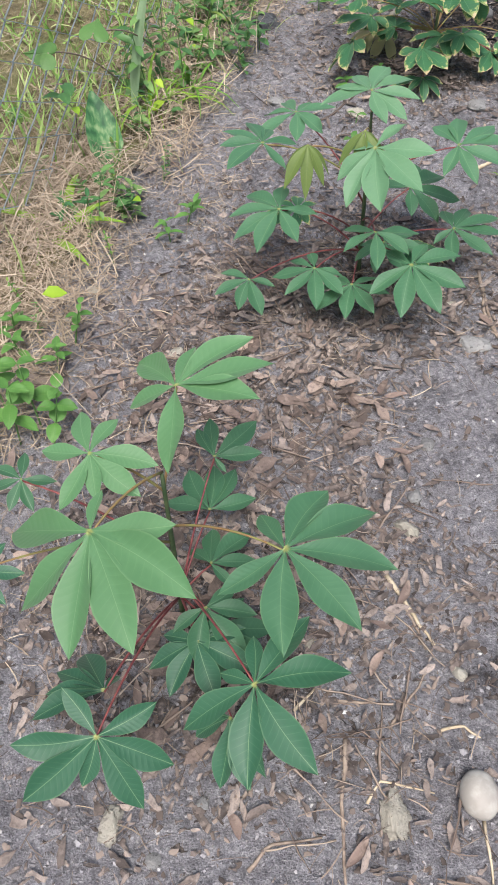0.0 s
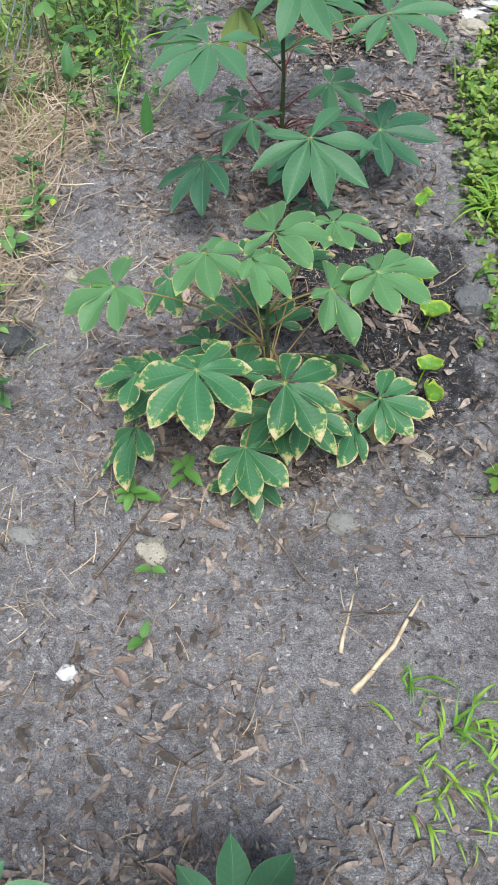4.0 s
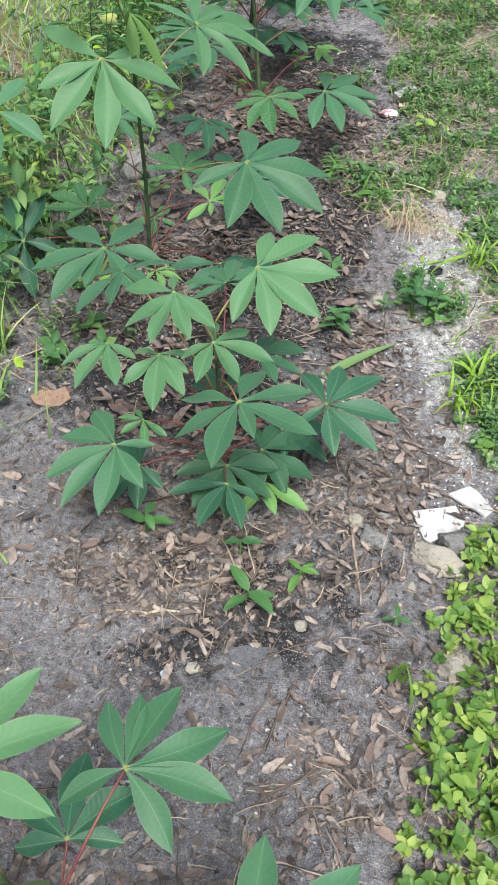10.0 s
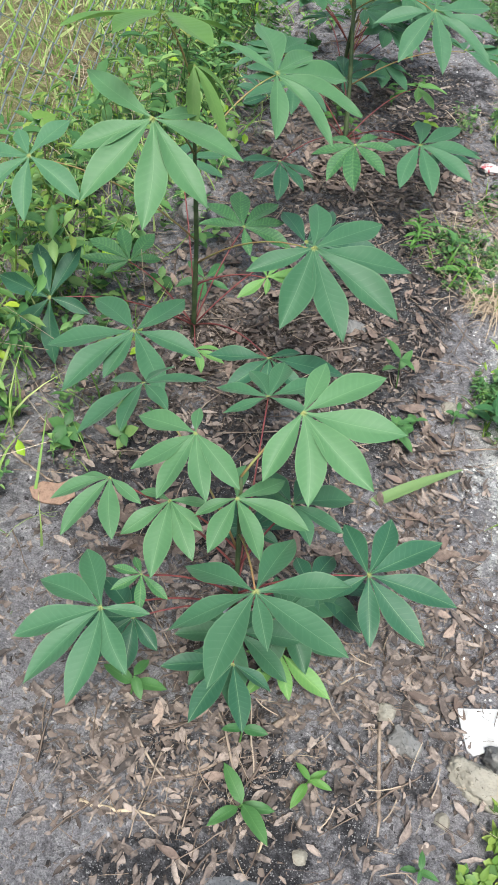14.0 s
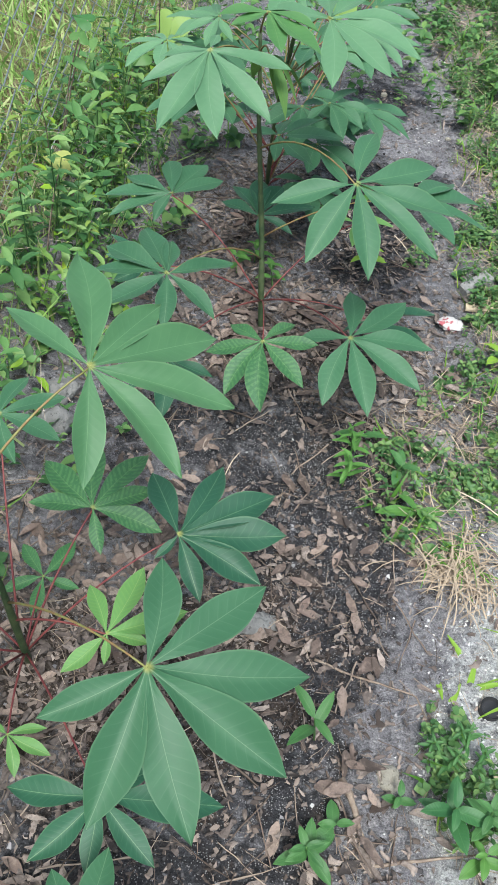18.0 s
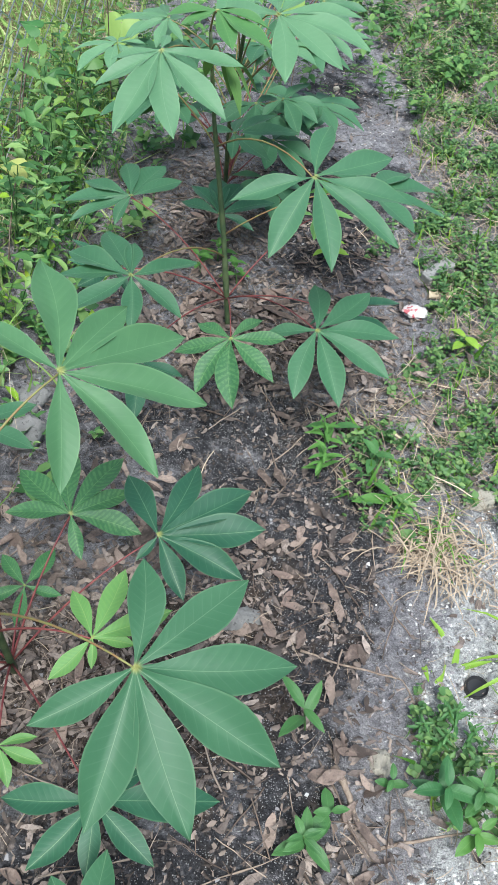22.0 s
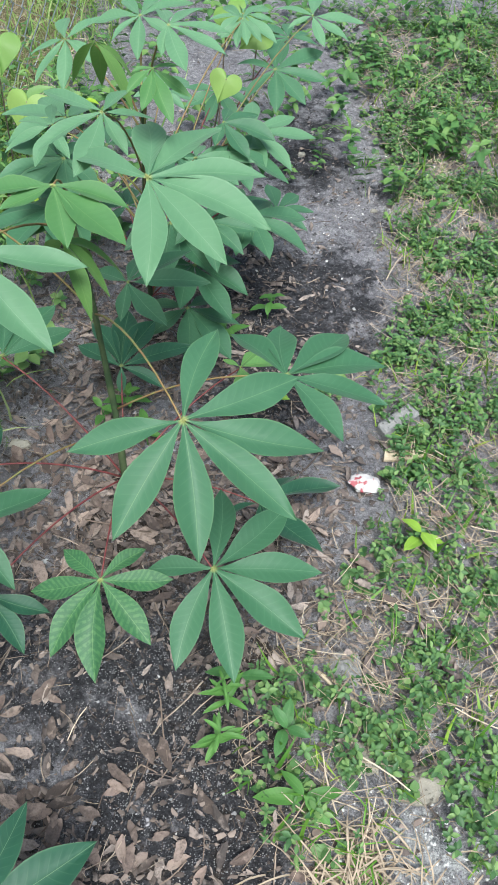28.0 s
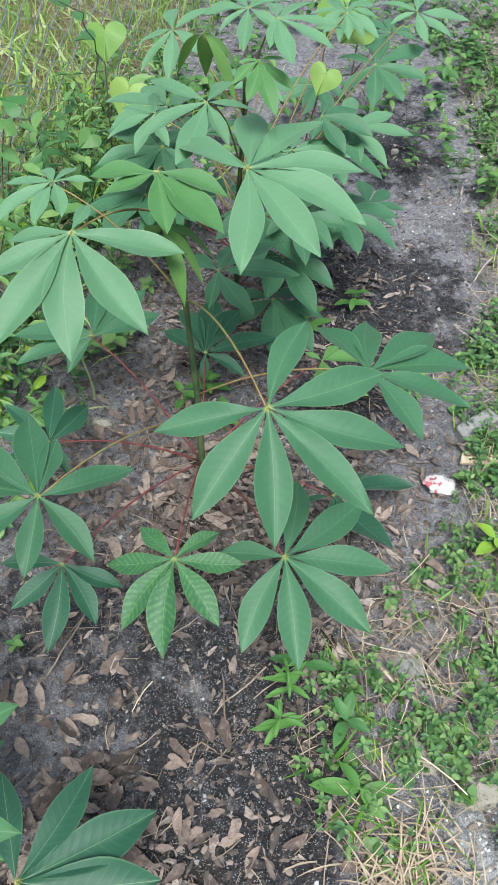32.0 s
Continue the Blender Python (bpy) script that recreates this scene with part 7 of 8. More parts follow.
def litter_at(x, y):
    a = 0.95 * near_row(x, y) ** 1.3 + 0.06 * np.clip(wave(x, y, 6.0, 0.2) + 0.1, 0, 1) + 0.9 * lump(x, y, -0.40, 1.15, 0.28, 0.35) + 0.35 * lump(x, y, 0.15, 1.5, 0.25, 0.3) + 0.6 * lump(x, y, -0.02, 0.85, 0.14, 0.22) + 0.4 * lump(x, y, 0.2, 0.72, 0.09, 0.09) + 0.55 * lump(x, y, -0.12, 1.12, 0.12, 0.16)
    a = a + 0.5 * lump(x, y, -0.08, 5.40, 0.24, 0.20) + 1.0 * lump(x, y, 0.20, 4.75, 0.09, 0.3) + 0.9 * lump(x, y, 0.28, 4.48, 0.15, 0.17) + 0.6 * lump(x, y, 0.13, 6.1, 0.12, 0.4) + 0.6 * lump(x, y, 0.20, 3.8, 0.10, 0.09) + 0.6 * lump(x, y, -0.15, 4.13, 0.25, 0.09) + 0.35 * lump(x, y, 0.14, 0.25, 0.14, 0.2) + 0.5 * lump(x, y, -0.25, 2.0, 0.25, 0.1) * 0.6
    a = a * (1 - 0.8 * np.clip(white_at(x, y), 0, 1)) * (1 - 0.75 * lump(x, y, 0.05, 2.2, 0.35, 0.22)) * (1 - 0.8 * lump(x, y, 0.12, 1.18, 0.22, 0.2)) * (1 - 0.92 * lump(x, y, -0.12, 5.78, 0.20, 0.11)) * (1 - 0.75 * lump(x, y, -0.35, 3.05, 0.25, 0.16)) * (1 - 0.7 * lump(x, y, 0.0, 3.0, 0.25, 0.15))
    a = a * (1 - 0.75 * lump(x, y, -0.1, 0.12, 0.6, 0.22)) * (1 - 0.55 * lump(x, y, 0.05, 4.02, 0.4, 0.12))
    a = a + 0.8 * lump(x, y, -0.1, 2.92, 0.38, 0.06) + 0.7 * lump(x, y, -0.18, 4.13, 0.18, 0.08) + 0.5 * lump(x, y, 0.24, 3.95, 0.07, 0.12) + 0.6 * lump(x, y, 0.10, 3.75, 0.16, 0.07)
    return np.clip(a, 0.02, 1)


def stalks_at(x, y):
    """Where dead stalks and twigs lie thick."""
    d = lump(x, y, -0.18, 4.13, 0.16, 0.09) + lump(x, y, -0.1, 2.91, 0.34, 0.06) + lump(x, y, -0.40, 1.05, 0.16, 0.25) + 0.7 * lump(x, y, 0.15, 0.5, 0.2, 0.25) + 0.7 * lump(x, y, -0.1, 5.15, 0.25, 0.3) + 0.6 * lump(x, y, -0.1, 6.15, 0.3, 0.3) + 0.7 * lump(x, y, 0.08, 3.72, 0.2, 0.1) + 0.8 * lump(x, y, 0.09, 2.12, 0.10, 0.12) + 0.7 * lump(x, y, -0.05, 4.95, 0.25, 0.3)
    return np.clip(d, 0, 1)


x, y = sow(21000, -1.0, 0.62, -0.2, 8.2, litter_at)
stamp("fallen_leaves", *FALLEN, spots(x, y, (-0.002, 0.010), (0, 0.14), 0.22, 0.013, 0.050, 0.7, 1.25, skew=1.9), DRY_LEAF, "small brown oval leaves fallen over the soil", "leaf litter", ragged=0.016)
x, y = sow(13000, -1.0, 0.62, -0.2, 8.2, litter_at)
stamp("curled_fallen_leaves", *FALLEN_CURL, spots(x, y, (-0.002, 0.011), (0, 0.2), 0.4, 0.014, 0.050, 0.8, 1.3, skew=2.0), DRY_LEAF, "curled dry brown leaves fallen over the soil", "leaf litter", ragged=0.022)
x, y = sow(34000, -1.0, 0.62, -0.2, 8.2, litter_at)
stamp("torn_fallen_leaves", *FALLEN_TORN, spots(x, y, (0.001, 0.010), (0, 0.2), 0.25, 0.006, 0.032, 0.6, 1.3, skew=2.2), DRY_LEAF, "broken bits of brown leaves on the soil", "leaf litter", ragged=0.07)
x, y = sow(46000, 0.0, 0.65, 4.2, 8.2, lambda a, b: np.clip(1.2 * white_at(a, b) ** 1.3 * (0.9 + 0.8 * wave(a, b, 23.0, 1.0)), 0, 1))
stamp("white_grit", *GRIT, spots(x, y, (-0.001, 0.001), (0, 0.2), 0.2, 0.0022, 0.0085, 0.8, 1.2, skew=1.7), WHITE_GRIT, "white crushed limestone grit", "grit", False, ragged=0.09)
x, y = sow(90000, -0.85, 0.5, -0.2, 8.2, lambda a, b: np.clip(0.75 * mulch_at(a, b) + 0.45 * litter_at(a, b), 0, 1))
stamp("mulch", *CHIP, spots(x, y, (0.0, 0.006), (0, 0.25), 0.3, 0.004, 0.017, 0.3, 1.1), BARK_CHIP, "crumbled bark and leaf mulch round the plants", "mulch", ragged=0.08)
x, y = sow(115000, -1.3, 0.62, -0.2, 8.4, straw_at)
straw_spots = spots(x, y, (0.002, 0.016), (0, 0.14), 0.4, 0.012, 0.070, 1.2, 3.0, skew=1.6)
straw_spots[:, 6] *= np.where(x < -0.7, 1.15, 0.9)
stamp("straw", *FIBRE, straw_spots, STRAW, "dry straw and grass stalks strewn on the ground", "straw")
x, y = sow(2600, -1.0, 0.6, -0.2, 8.2, lambda a, b: np.clip(0.25 + 0.6 * near_row(a, b), 0, 1))
stamp("fine_twigs", *FIBRE, spots(x, y, (0.003, 0.010), (0, 0.08), 0.2, 0.02, 0.07, 0.9, 1.8), BARK_CHIP, "fine dark twigs and rootlets on the soil", "twigs")
x, y = sow(16000, -1.0, 0.65, -0.2, 8.2, lambda a, b: np.clip(0.32 + 0.8 * white_at(a, b) + 0.3 * lump(a, b, -0.45, 3.2, 0.15, 0.3) + 0.3 * lump(a, b, 0.1, 4.2, 0.3, 0.3), 0, 1) * (1 - 0.8 * np.clip(1.6 * damp_at(a, b), 0, 1)))
stamp("pebbles", *GRIT, spots(x, y, (-0.0005, 0.001), (0, 0.2), 0.2, 0.002, 0.009, 0.8, 1.2, skew=2.0), PEBBLE, "small pale pebbles and grit in the sand", "pebbles", False, ragged=0.08)
x, y = sow(900, -0.62, -0.25, 2.95, 3.5, lambda a, b: lump(a, b, -0.46, 3.2, 0.12, 0.2))
stamp("pale_lumps", *GRIT, spots(x, y, (-0.001, 0.002), (0, 0.3), 0.3, 0.004, 0.016, 0.8, 1.2, skew=1.6), PEBBLE, "pale lumps of crushed stone in grey sand", "pebbles", False, ragged=0.08)
x, y = sow(420, -0.9, 0.65, -0.2, 8.2, lambda a, b: np.clip(0.4 + 0.8 * white_at(a, b), 0, 1))
stamp("larger_pebbles", *GRIT, spots(x, y, (-0.001, 0.002), (0, 0.2), 0.2, 0.007, 0.016, 0.8, 1.2), PEBBLE, "pale pebbles lying on the sand", "pebbles", False, ragged=0.07)
x, y = sow(42000, -0.8, 0.5, -0.2, 8.2, lambda a, b: 0.9 - 0.75 * np.clip(1.6 * damp_at(a, b), 0, 1))
n = Net("soil_crumb")
CRUMB = n.done(n.ramp(n.island(), (0.0, (0.10, 0.096, 0.10)), (0.5, (0.215, 0.206, 0.217)), (0.93, (0.32, 0.308, 0.318)), (1.0, (0.50, 0.49, 0.48))), 0.95, n.bump(n.noise(300.0), 0.4, 0.003), spec=0.15)
stamp("soil_crumbs", *GRIT, spots(x, y, (-0.001, 0.0005), (0, 0.3), 0.3, 0.002, 0.012, 0.8, 1.2, skew=2.0), CRUMB, "loose grey crumbs of sandy soil", "soil", False, ragged=0.11)

n = Net("damp_clod")
DAMP_CLOD = n.done(n.ramp(n.island(), (0.0, (0.026, 0.024, 0.025)), (0.6, (0.075, 0.071, 0.074)), (0.92, (0.15, 0.145, 0.15)), (1.0, (0.46, 0.455, 0.45))), 0.9, n.bump(n.noise(260.0), 0.5, 0.003), spec=0.2)
x, y = sow(34000, -0.85, 0.5, -0.2, 8.2, lambda a, b: np.clip(1.3 * damp_at(a, b) + 0.6 * lump(a, b, 0.16, 4.25, 0.12, 0.12), 0, 1) * np.clip(0.6 + 0.6 * wave(a, b, 11.0, 2.2), 0.1, 1) * (1 - 0.8 * np.clip(white_at(a, b), 0, 1)))
stamp("damp_clods", *GRIT, spots(x, y, (-0.001, 0.002), (0, 0.3), 0.3, 0.003, 0.013, 0.8, 1.2, skew=2.0), DAMP_CLOD, "dark damp clods with white grains on the soil", "soil", False, ragged=0.10)

# fallen leaves that can be told apart
fallen_shapes = [mesh_of("fallen_leaf", [(a * s, b * s * w, c * s) for a, b, c in tpl[0]], tpl[1], DRY_LEAF_ONE) for tpl, s, w in ((FALLEN, 0.048, 1.0), (FALLEN, 0.040, 1.25), (FALLEN_CURL, 0.052, 1.1), (FALLEN_CURL, 0.044, 1.4))]
x, y = sow(1500, -0.75, 0.5, 0.0, 7.0, lambda a, b: np.clip(litter_at(a, b) - 0.12, 0, 1))
for k in range(min(260, len(x))):
    ob = tagged(new("fallen_leaf", fallen_shapes[k % 4]), "single brown oval leaf fallen on the soil", "fallen leaf", "fallen leaves told apart")
    ob.location = (x[k], y[k], gz(x[k], y[k]) + 0.009)
    ob.rotation_euler = (RNG.normal(0, 0.2), RNG.normal(0, 0.15), RNG.uniform(0, 6.28))

# ---- groundcover, weeds and grass ----
WEED_MIXED = plain_leaf("weed_mixed_green", (0.044, 0.126, 0.042), (0.112, 0.245, 0.074), (0.25, 0.39, 0.125), 0.28)
GRASS_FIELD = plain_leaf("grass_mixed_dry", (0.18, 0.34, 0.075), (0.36, 0.52, 0.15), (0.60, 0.64, 0.33), 0.42)
GROUND_PALE = plain_leaf("groundcover_yellow_green", (0.092, 0.178, 0.036), (0.188, 0.298, 0.060), (0.35, 0.43, 0.10), 0.28)
x, y = sow(17500, 0.05, 1.25, -0.4, 4.6, lambda a, b: cover(a, b) * np.clip((1.16 - a + 0.12 * wave(a, b, 7.0, 0.6)) * 2.5, 0, 1) * np.clip((b + 0.4) * 1.2, 0, 1) * np.clip(0.95 + 0.5 * wave(a, b, 12.0, 3.0), 0.25, 1.0))
cut = len(x) // 2
sp = spots(x, y, (-0.004, 0.026), (0, 0.32), 0.32, 0.020, 0.060, 0.9, 1.3, skew=1.4)
stamp("groundcover", *rosette(6, 3, 0.25, 1.6), sp[:cut], WEED_BRIGHT, "bright green low groundcover with small oval leaves", "groundcover", ragged=0.012)
stamp("paler_groundcover", *rosette(7, 8, 0.4), sp[cut:], GROUND_PALE, "yellow-green low groundcover with small oval leaves", "groundcover", ragged=0.014)
LATE_COVER = plain_leaf("low_weed_leaves", (0.044, 0.112, 0.040), (0.106, 0.216, 0.070), (0.225, 0.345, 0.113), 0.28)
x, y = sow(36000, -0.15, 1.1, 4.4, 8.8, lambda a, b: 0.8 * cover(a, b) * clumps(a, b) * np.clip((1.1 - a) * 4, 0, 1))
cut = len(x) // 2
sp = spots(x, y, (-0.002, 0.010), (0, 0.25), 0.25, 0.013, 0.036, 0.9, 1.1)
stamp("low_weeds", *rosette(7, 5, 0.35, 2.3), sp[:cut], LATE_COVER, "low green weeds with small oval leaves on sand", "groundcover", ragged=0.014)
sp = sp[cut:]
sp[:, 6] *= 1.5
stamp("weed_shoots", *shoot(4, 9, 0.32, 0.95), sp, LATE_COVER, "small upright weed shoots on the sand", "weeds")


def left_weeds(x, y):
    m = 0.85 * lump(x, y, -0.88, 4.2, 0.18, 0.55) + 0.5 * lump(x, y, -0.70, 3.75, 0.08, 0.22) + lump(x, y, -0.88, 5.3, 0.24, 0.8) + lump(x, y, -0.82, 6.4, 0.26, 0.75) + 0.5 * lump(x, y, -0.86, 2.65, 0.12, 0.25) + 0.8 * lump(x, y, -0.93, 2.25, 0.10, 0.2) + 0.55 * lump(x, y, -0.85, 7.3, 0.25, 0.5) + 0.4 * lump(x, y, -0.55, 4.75, 0.1, 0.2)
    m = m + 0.35 * lump(x, y, -0.86, 2.40, 0.10, 0.20) + 0.5 * lump(x, y, -0.80, 1.62, 0.10, 0.15)
    return np.clip(m + 0.10 * (x < -0.75), 0, 1)


x, y = sow(1900, -1.3, -0.4, 0.2, 9.0, left_weeds)
tall = (0.09 + 0.24 * left_weeds(x, y)) * np.clip((-x - 0.40) * 2.4, 0.25, 1) * RNG.uniform(0.45, 1.15, len(x))
sp = spots(x, y, (-0.01, 0.0), (0, 0.22), 0.22, 0.1, 0.2, 0.9, 1.1)
sp[:, 6] = tall
third = len(x) // 3
stamp("fence_weeds", *shoot(6, 2, 0.17, 0.62), sp[:third], WEED_MIXED, "green leafy weeds crowding along the fence", "weeds")
stamp("broad_fence_weeds", *shoot(4, 4, 0.21, 0.7), sp[third:2 * third], WEED_MIXED, "fresh green broad-leaved weeds crowding along the fence", "weeds")
stamp("bright_fence_weeds", *shoot(6, 6, 0.13, 0.65), sp[2 * third:], WEED_BRIGHT, "fresh green leafy weeds crowding along the fence", "weeds")
x, y = sow(1500, -1.3, -0.4, 0.2, 9.0, left_weeds)
stamp("low_fence_weeds", *rosette(6, 12, 0.5), spots(x, y, (0.0, 0.03), (0, 0.3), 0.3, 0.035, 0.11, 0.8, 1.1), WEED_MIXED, "low dark green weeds along the fence", "weeds")
x, y = sow(260, -1.2, -0.5, 0.4, 8.0, left_weeds)
stamp("yellowing_weed_leaves", *SPRIG, spots(x, y, (0.03, 0.16), (0.2, 0.4), 0.4, 0.025, 0.055, 0.9, 1.3), WEED_YELLOW, "yellowing leaves among the fence weeds", "weeds")

x, y = sow(6500, -1.25, -0.6, 0.3, 9.0, lambda a, b: np.clip(0.25 + 0.4 * (a < -0.9) + 0.3 * wave(a, b, 6.0, 4.0), 0, 1) * (a < -0.78 + 0.1 * np.sin(3 * b)) * np.where(b < 4.0, 0.2 + 0.5 * lump(a, b, -0.9, 2.3, 0.3, 0.4), 0.8))
stamp("verge_grass", *BLADE, spots(x, y, (-0.01, 0.0), (0, 0.35), 0.4, 0.06, 0.22, 0.7, 1.4), GRASS_FIELD, "green grass blades along the foot of the fence", "grass")
x, y = sow(50000, -3.2, -1.06, -1.5, 13.0, lambda a, b: np.clip(1.1 + (a + 1.08) * 0.5, 0.05, 1) * np.clip(0.75 + 0.5 * wave(a, b, 3.0, 2.0), 0.1, 1) * np.where(b < 2.8, 0.6, 1.0))
stamp("field_grass", *BLADE, spots(x, y, (-0.01, 0.0), (0, 0.5), 0.5, 0.05, 0.17, 0.9, 2.0), GRASS_FIELD, "dull yellow-green grass beyond the fence", "grass")
x, y = sow(60000, -3.2, -0.85, -1.5, 13.0, lambda a, b: np.clip(1.1 + (a + 1.0) * 0.5, 0.05, 1) * np.clip(0.6 - 0.5 * wave(a, b, 3.0, 2.0), 0.1, 1) * np.where((a < -1.08) & (b > 2.8), 0.45, 1.0))
stamp("dead_grass", *FIBRE, spots(x, y, (0.01, 0.08), (0, 0.5), 0.5, 0.05, 0.14, 0.6, 1.3), STRAW, "matted dead grass along and beyond the fence", "straw")
x, y = sow(9000, 0.05, 1.4, 0.8, 9.0, lambda a, b: 0.30 * cover(a, b) * (1 + (b > 4.6)))
stamp("grass_in_groundcover", *BLADE, spots(x, y, (-0.01, 0.0), (0, 0.4), 0.4, 0.04, 0.11, 1.2, 2.4), GRASS_GREEN, "short grass blades in the groundcover", "grass")
x, y = sow(1500, -1.0, 1.3, 7.3, 12.0, lambda a, b: np.clip(0.7 + 0.3 * (a > 0.3) - 0.6 * lump(a, b, 0.15, 7.3, 0.25, 0.9), 0, 1))
stamp("far_weeds", *shoot(4, 14, 0.34), spots(x, y, (-0.01, 0.0), (0, 0.25), 0.25, 0.05, 0.13, 0.9, 1.1), WEED_GREEN, "green weeds at the end of the row", "weeds")

# dry stalks, bits of straw and seedlings mixed into the green edges
x, y = sow(1500, -1.25, -0.55, 0.6, 8.6, lambda a, b: np.clip(0.2 + 0.7 * left_weeds(a, b), 0, 1))
stamp("dry_stalks", *FIBRE, spots(x, y, (0.03, 0.20), (0.5, 0.6), 0.4, 0.06, 0.17, 0.4, 0.8), STRAW, "thin dry stalks standing among the fence weeds", "straw")
x, y = sow(2200, -1.25, -0.5, 1.8, 8.6, lambda a, b: np.clip(0.9 * left_weeds(a, b), 0, 1))
stamp("weed_grass", *BLADE, spots(x, y, (0.0, 0.02), (0, 0.45), 0.45, 0.08, 0.22, 0.5, 1.0), GRASS_FIELD, "yellow-green grass blades through the fence weeds", "grass")
x, y = sow(5200, 0.0, 0.9, 0.8, 8.6, lambda a, b: np.clip(0.75 * cover(a, b), 0, 1))
stamp("straw_in_groundcover", *FIBRE, spots(x, y, (0.004, 0.03), (0, 0.2), 0.4, 0.02, 0.09, 0.6, 1.4), STRAW, "bits of dry straw in the groundcover", "straw")
x, y = sow(2600, 0.0, 0.9, 0.8, 8.6, lambda a, b: np.clip(0.8 * cover(a, b), 0, 1))
stamp("leaves_in_groundcover", *FALLEN_CURL, spots(x, y, (0.006, 0.03), (0, 0.25), 0.6, 0.016, 0.05, 0.8, 1.3, skew=1.6), DRY_LEAF, "brown leaves caught in the groundcover", "leaf litter", ragged=0.05)
x, y = sow(3600, 0.0, 0.62, 4.4, 8.4, lambda a, b: np.clip(0.8 * white_at(a, b) + 0.1, 0, 1) * 0.5)
stamp("straw_on_sand", *FIBRE, spots(x, y, (0.002, 0.008), (0, 0.1), 0.3, 0.015, 0.05, 0.7, 1.6), STRAW, "short bits of straw on the pale sand", "straw")
x, y = sow(30000, -0.9, 0.55, -0.2, 8.2, lambda a, b: np.clip(0.8 * litter_at(a, b) + 0.03, 0, 1))
NEEDLE = plain_leaf("dry_fibre_brown", (0.06, 0.045, 0.036), (0.19, 0.14, 0.11), (0.42, 0.34, 0.26), 0.0, 0.8)
stamp("dry_fibres", *FIBRE, spots(x, y, (0.003, 0.014), (0, 0.15), 0.4, 0.012, 0.055, 1.4, 3.6, skew=1.5), NEEDLE, "brown needles, rootlets and stalk bits in the litter", "leaf litter")


def piles(x, y):
    """Where broad fallen leaves lie thick."""
    p = 0.9 * lump(x, y, -0.26, 0.64, 0.20, 0.20) + lump(x, y, -0.15, 5.54, 0.19, 0.10) + 0.25 * lump(x, y, -0.06, 5.36, 0.17, 0.12) + 0.35 * lump(x, y, -0.35, 5.45, 0.20, 0.2) + 0.35 * lump(x, y, -0.40, 1.02, 0.18, 0.20) + 0.8 * lump(x, y, -0.12, 1.13, 0.10, 0.07) + 0.2 * lump(x, y, 0.17, 5.15, 0.07, 0.25) + 0.5 * lump(x, y, -0.2, 4.62, 0.3, 0.15) + 0.8 * lump(x, y, -0.22, 6.15, 0.28, 0.22) + 0.5 * lump(x, y, -0.42, 2.86, 0.12, 0.1)
    return np.clip(p, 0, 1)


x, y = sow(9000, -0.8, 0.5, 0.2, 6.6, piles)
PILE = dry_material("fallen_leaf_russet", (0.046, 0.035, 0.030), (0.155, 0.114, 0.096), (0.32, 0.248, 0.207), "island")
stamp("piled_leaves", *FALLEN, spots(x, y, (0.004, 0.020), (0, 0.18), 0.25, 0.026, 0.060, 1.0, 1.6), PILE, "broad russet leaves lying thick on the soil", "leaf litter", ragged=0.02)

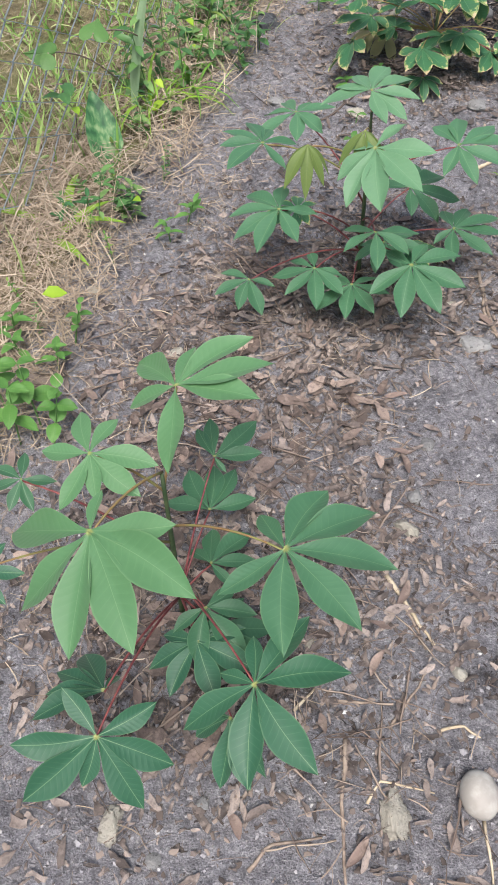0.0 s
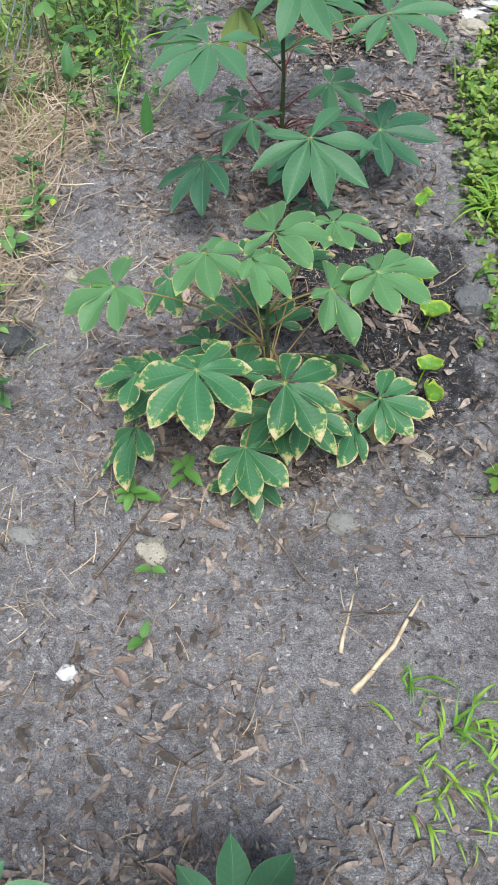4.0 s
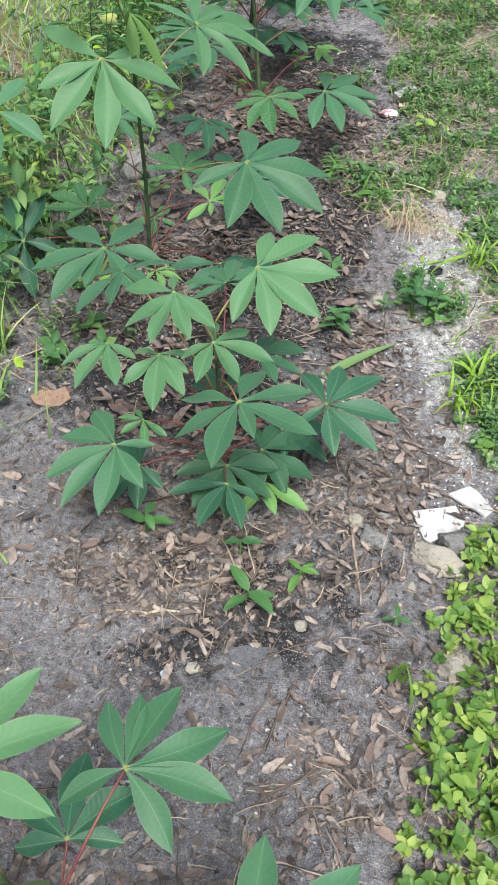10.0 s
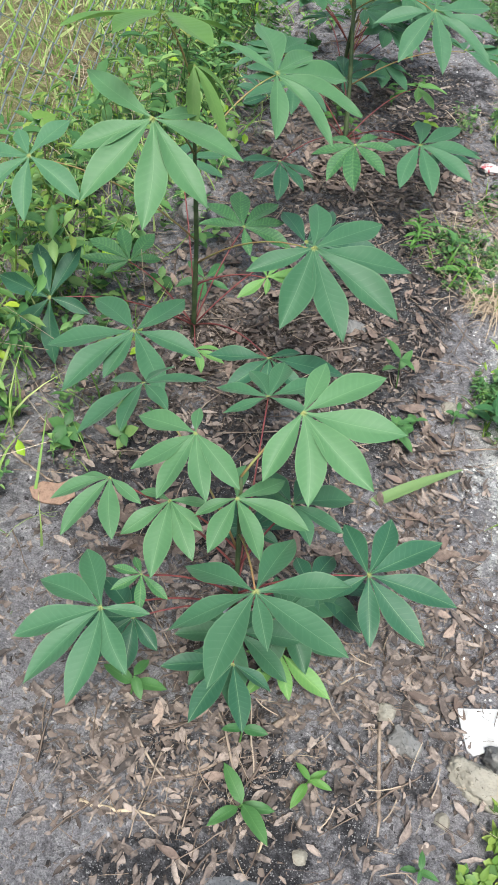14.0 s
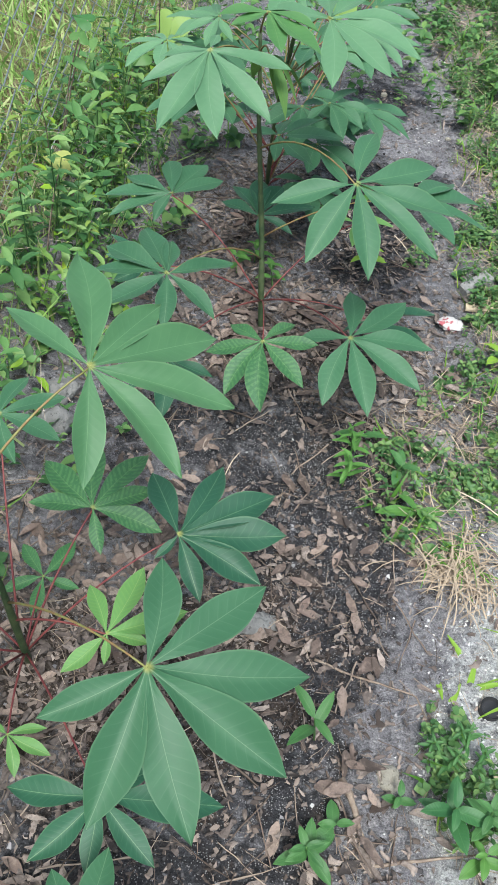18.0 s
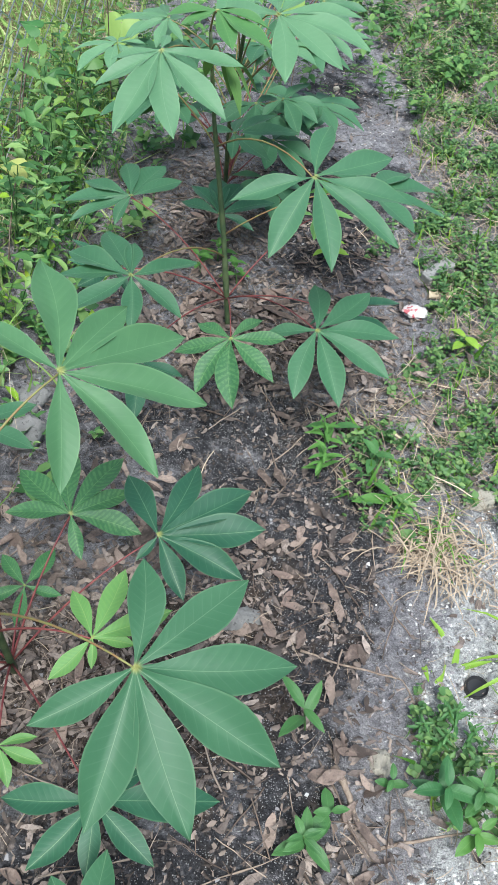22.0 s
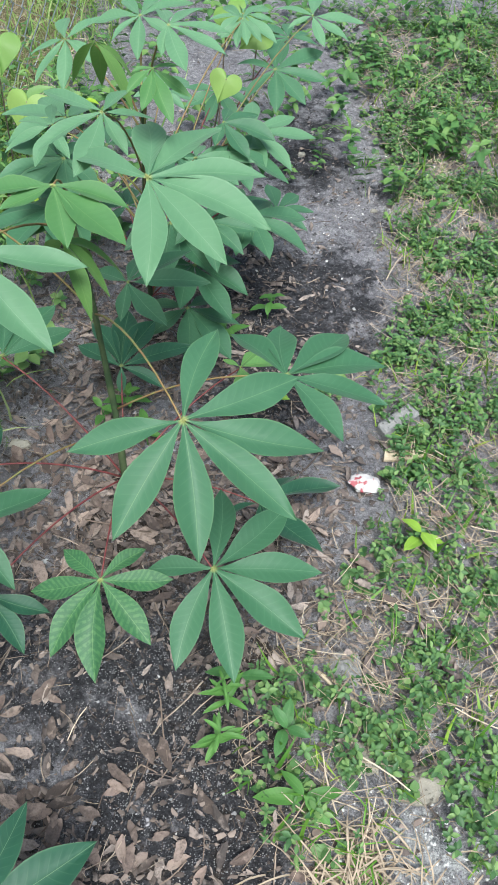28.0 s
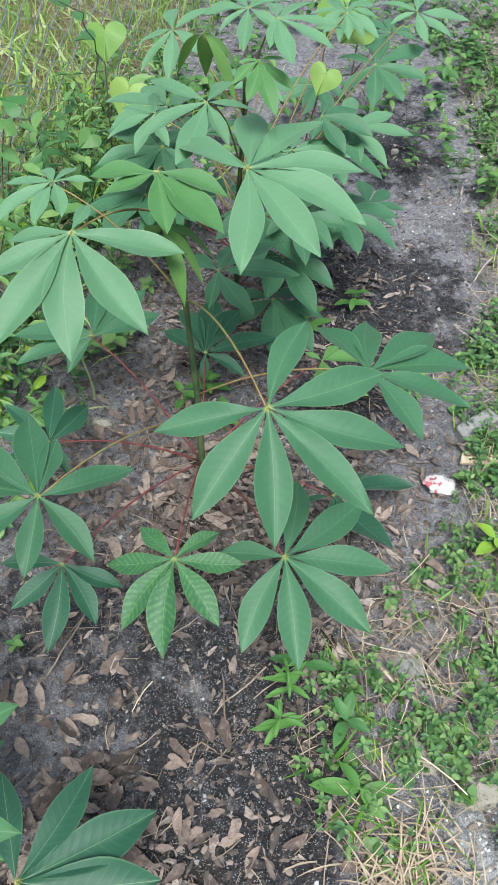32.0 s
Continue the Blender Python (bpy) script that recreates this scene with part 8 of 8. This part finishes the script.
# dead stalks and twigs, round in section, lying through the litter
x, y = sow(6500, -0.9, 0.5, -0.1, 8.0, lambda a, b: np.clip(0.45 * litter_at(a, b) + 0.9 * stalks_at(a, b) + 0.05, 0, 1))
DEAD_STALK = plain_leaf("dead_stalk", (0.075, 0.055, 0.045), (0.20, 0.15, 0.12), (0.42, 0.34, 0.27), 0.0, 0.8)
stamp("dead_stalks", *TWIGLET, spots(x, y, (0.004, 0.014), (0, 0.10), 0.6, 0.035, 0.15, 0.8, 1.3, skew=2.2), DEAD_STALK, "thin dead stalks and twigs lying in the leaf litter", "twigs", ragged=0.006)

# tangled straw between the sand and the fence, along the first half of the row
x, y = sow(30000, -1.12, -0.66, 0.0, 4.3, lambda a, b: np.clip((-a - 0.70) * 7, 0, 1) * np.clip(0.6 + 0.6 * wave(a, b, 6.0, 2.7), 0.1, 1) * np.where(b > 3.6, 0.4, 1.0))
stamp("tangled_straw", *FIBRE, spots(x, y, (0.0, 0.05), (0, 0.35), 0.5, 0.04, 0.13, 0.8, 2.0), STRAW, "tangled dry straw along the foot of the fence", "straw")

# small crumbs of leaf and bark everywhere on the bare soil
x, y = sow(30000, -0.85, 0.45, -0.15, 8.0, lambda a, b: np.clip(0.42 + 0.55 * wave(a, b, 8.0, 0.9), 0.05, 1) * (1 - 0.8 * np.clip(white_at(a, b), 0, 1)))
stamp("litter_crumbs", *FALLEN_TORN, spots(x, y, (0.0, 0.005), (0, 0.25), 0.3, 0.004, 0.017, 0.5, 1.2, skew=1.8), DRY_LEAF, "small crumbs of leaf and bark on the soil", "leaf litter", ragged=0.08)

# dead grass and yellow-green blades through the late groundcover
x, y = sow(26000, 0.1, 1.1, 4.5, 8.8, lambda a, b: np.clip(0.8 * cover(a, b), 0, 1) * np.clip(1.05 - clumps(a, b), 0.08, 1))
stamp("dead_grass_in_cover", *FIBRE, spots(x, y, (0.003, 0.035), (0, 0.3), 0.5, 0.03, 0.10, 0.8, 2.0), STRAW, "dead grass stalks matted through the groundcover", "straw")
x, y = sow(7000, 0.15, 1.1, 4.5, 8.8, lambda a, b: np.clip(0.7 * cover(a, b), 0, 1) * np.clip(0.4 + 0.9 * wave(a, b, 9.0, 5.0), 0.05, 1))
stamp("bright_grass_in_cover", *BLADE, spots(x, y, (-0.01, 0.0), (0, 0.45), 0.45, 0.03, 0.09, 0.9, 1.8), GRASS_LIT, "yellow-green grass blades through the groundcover", "grass")
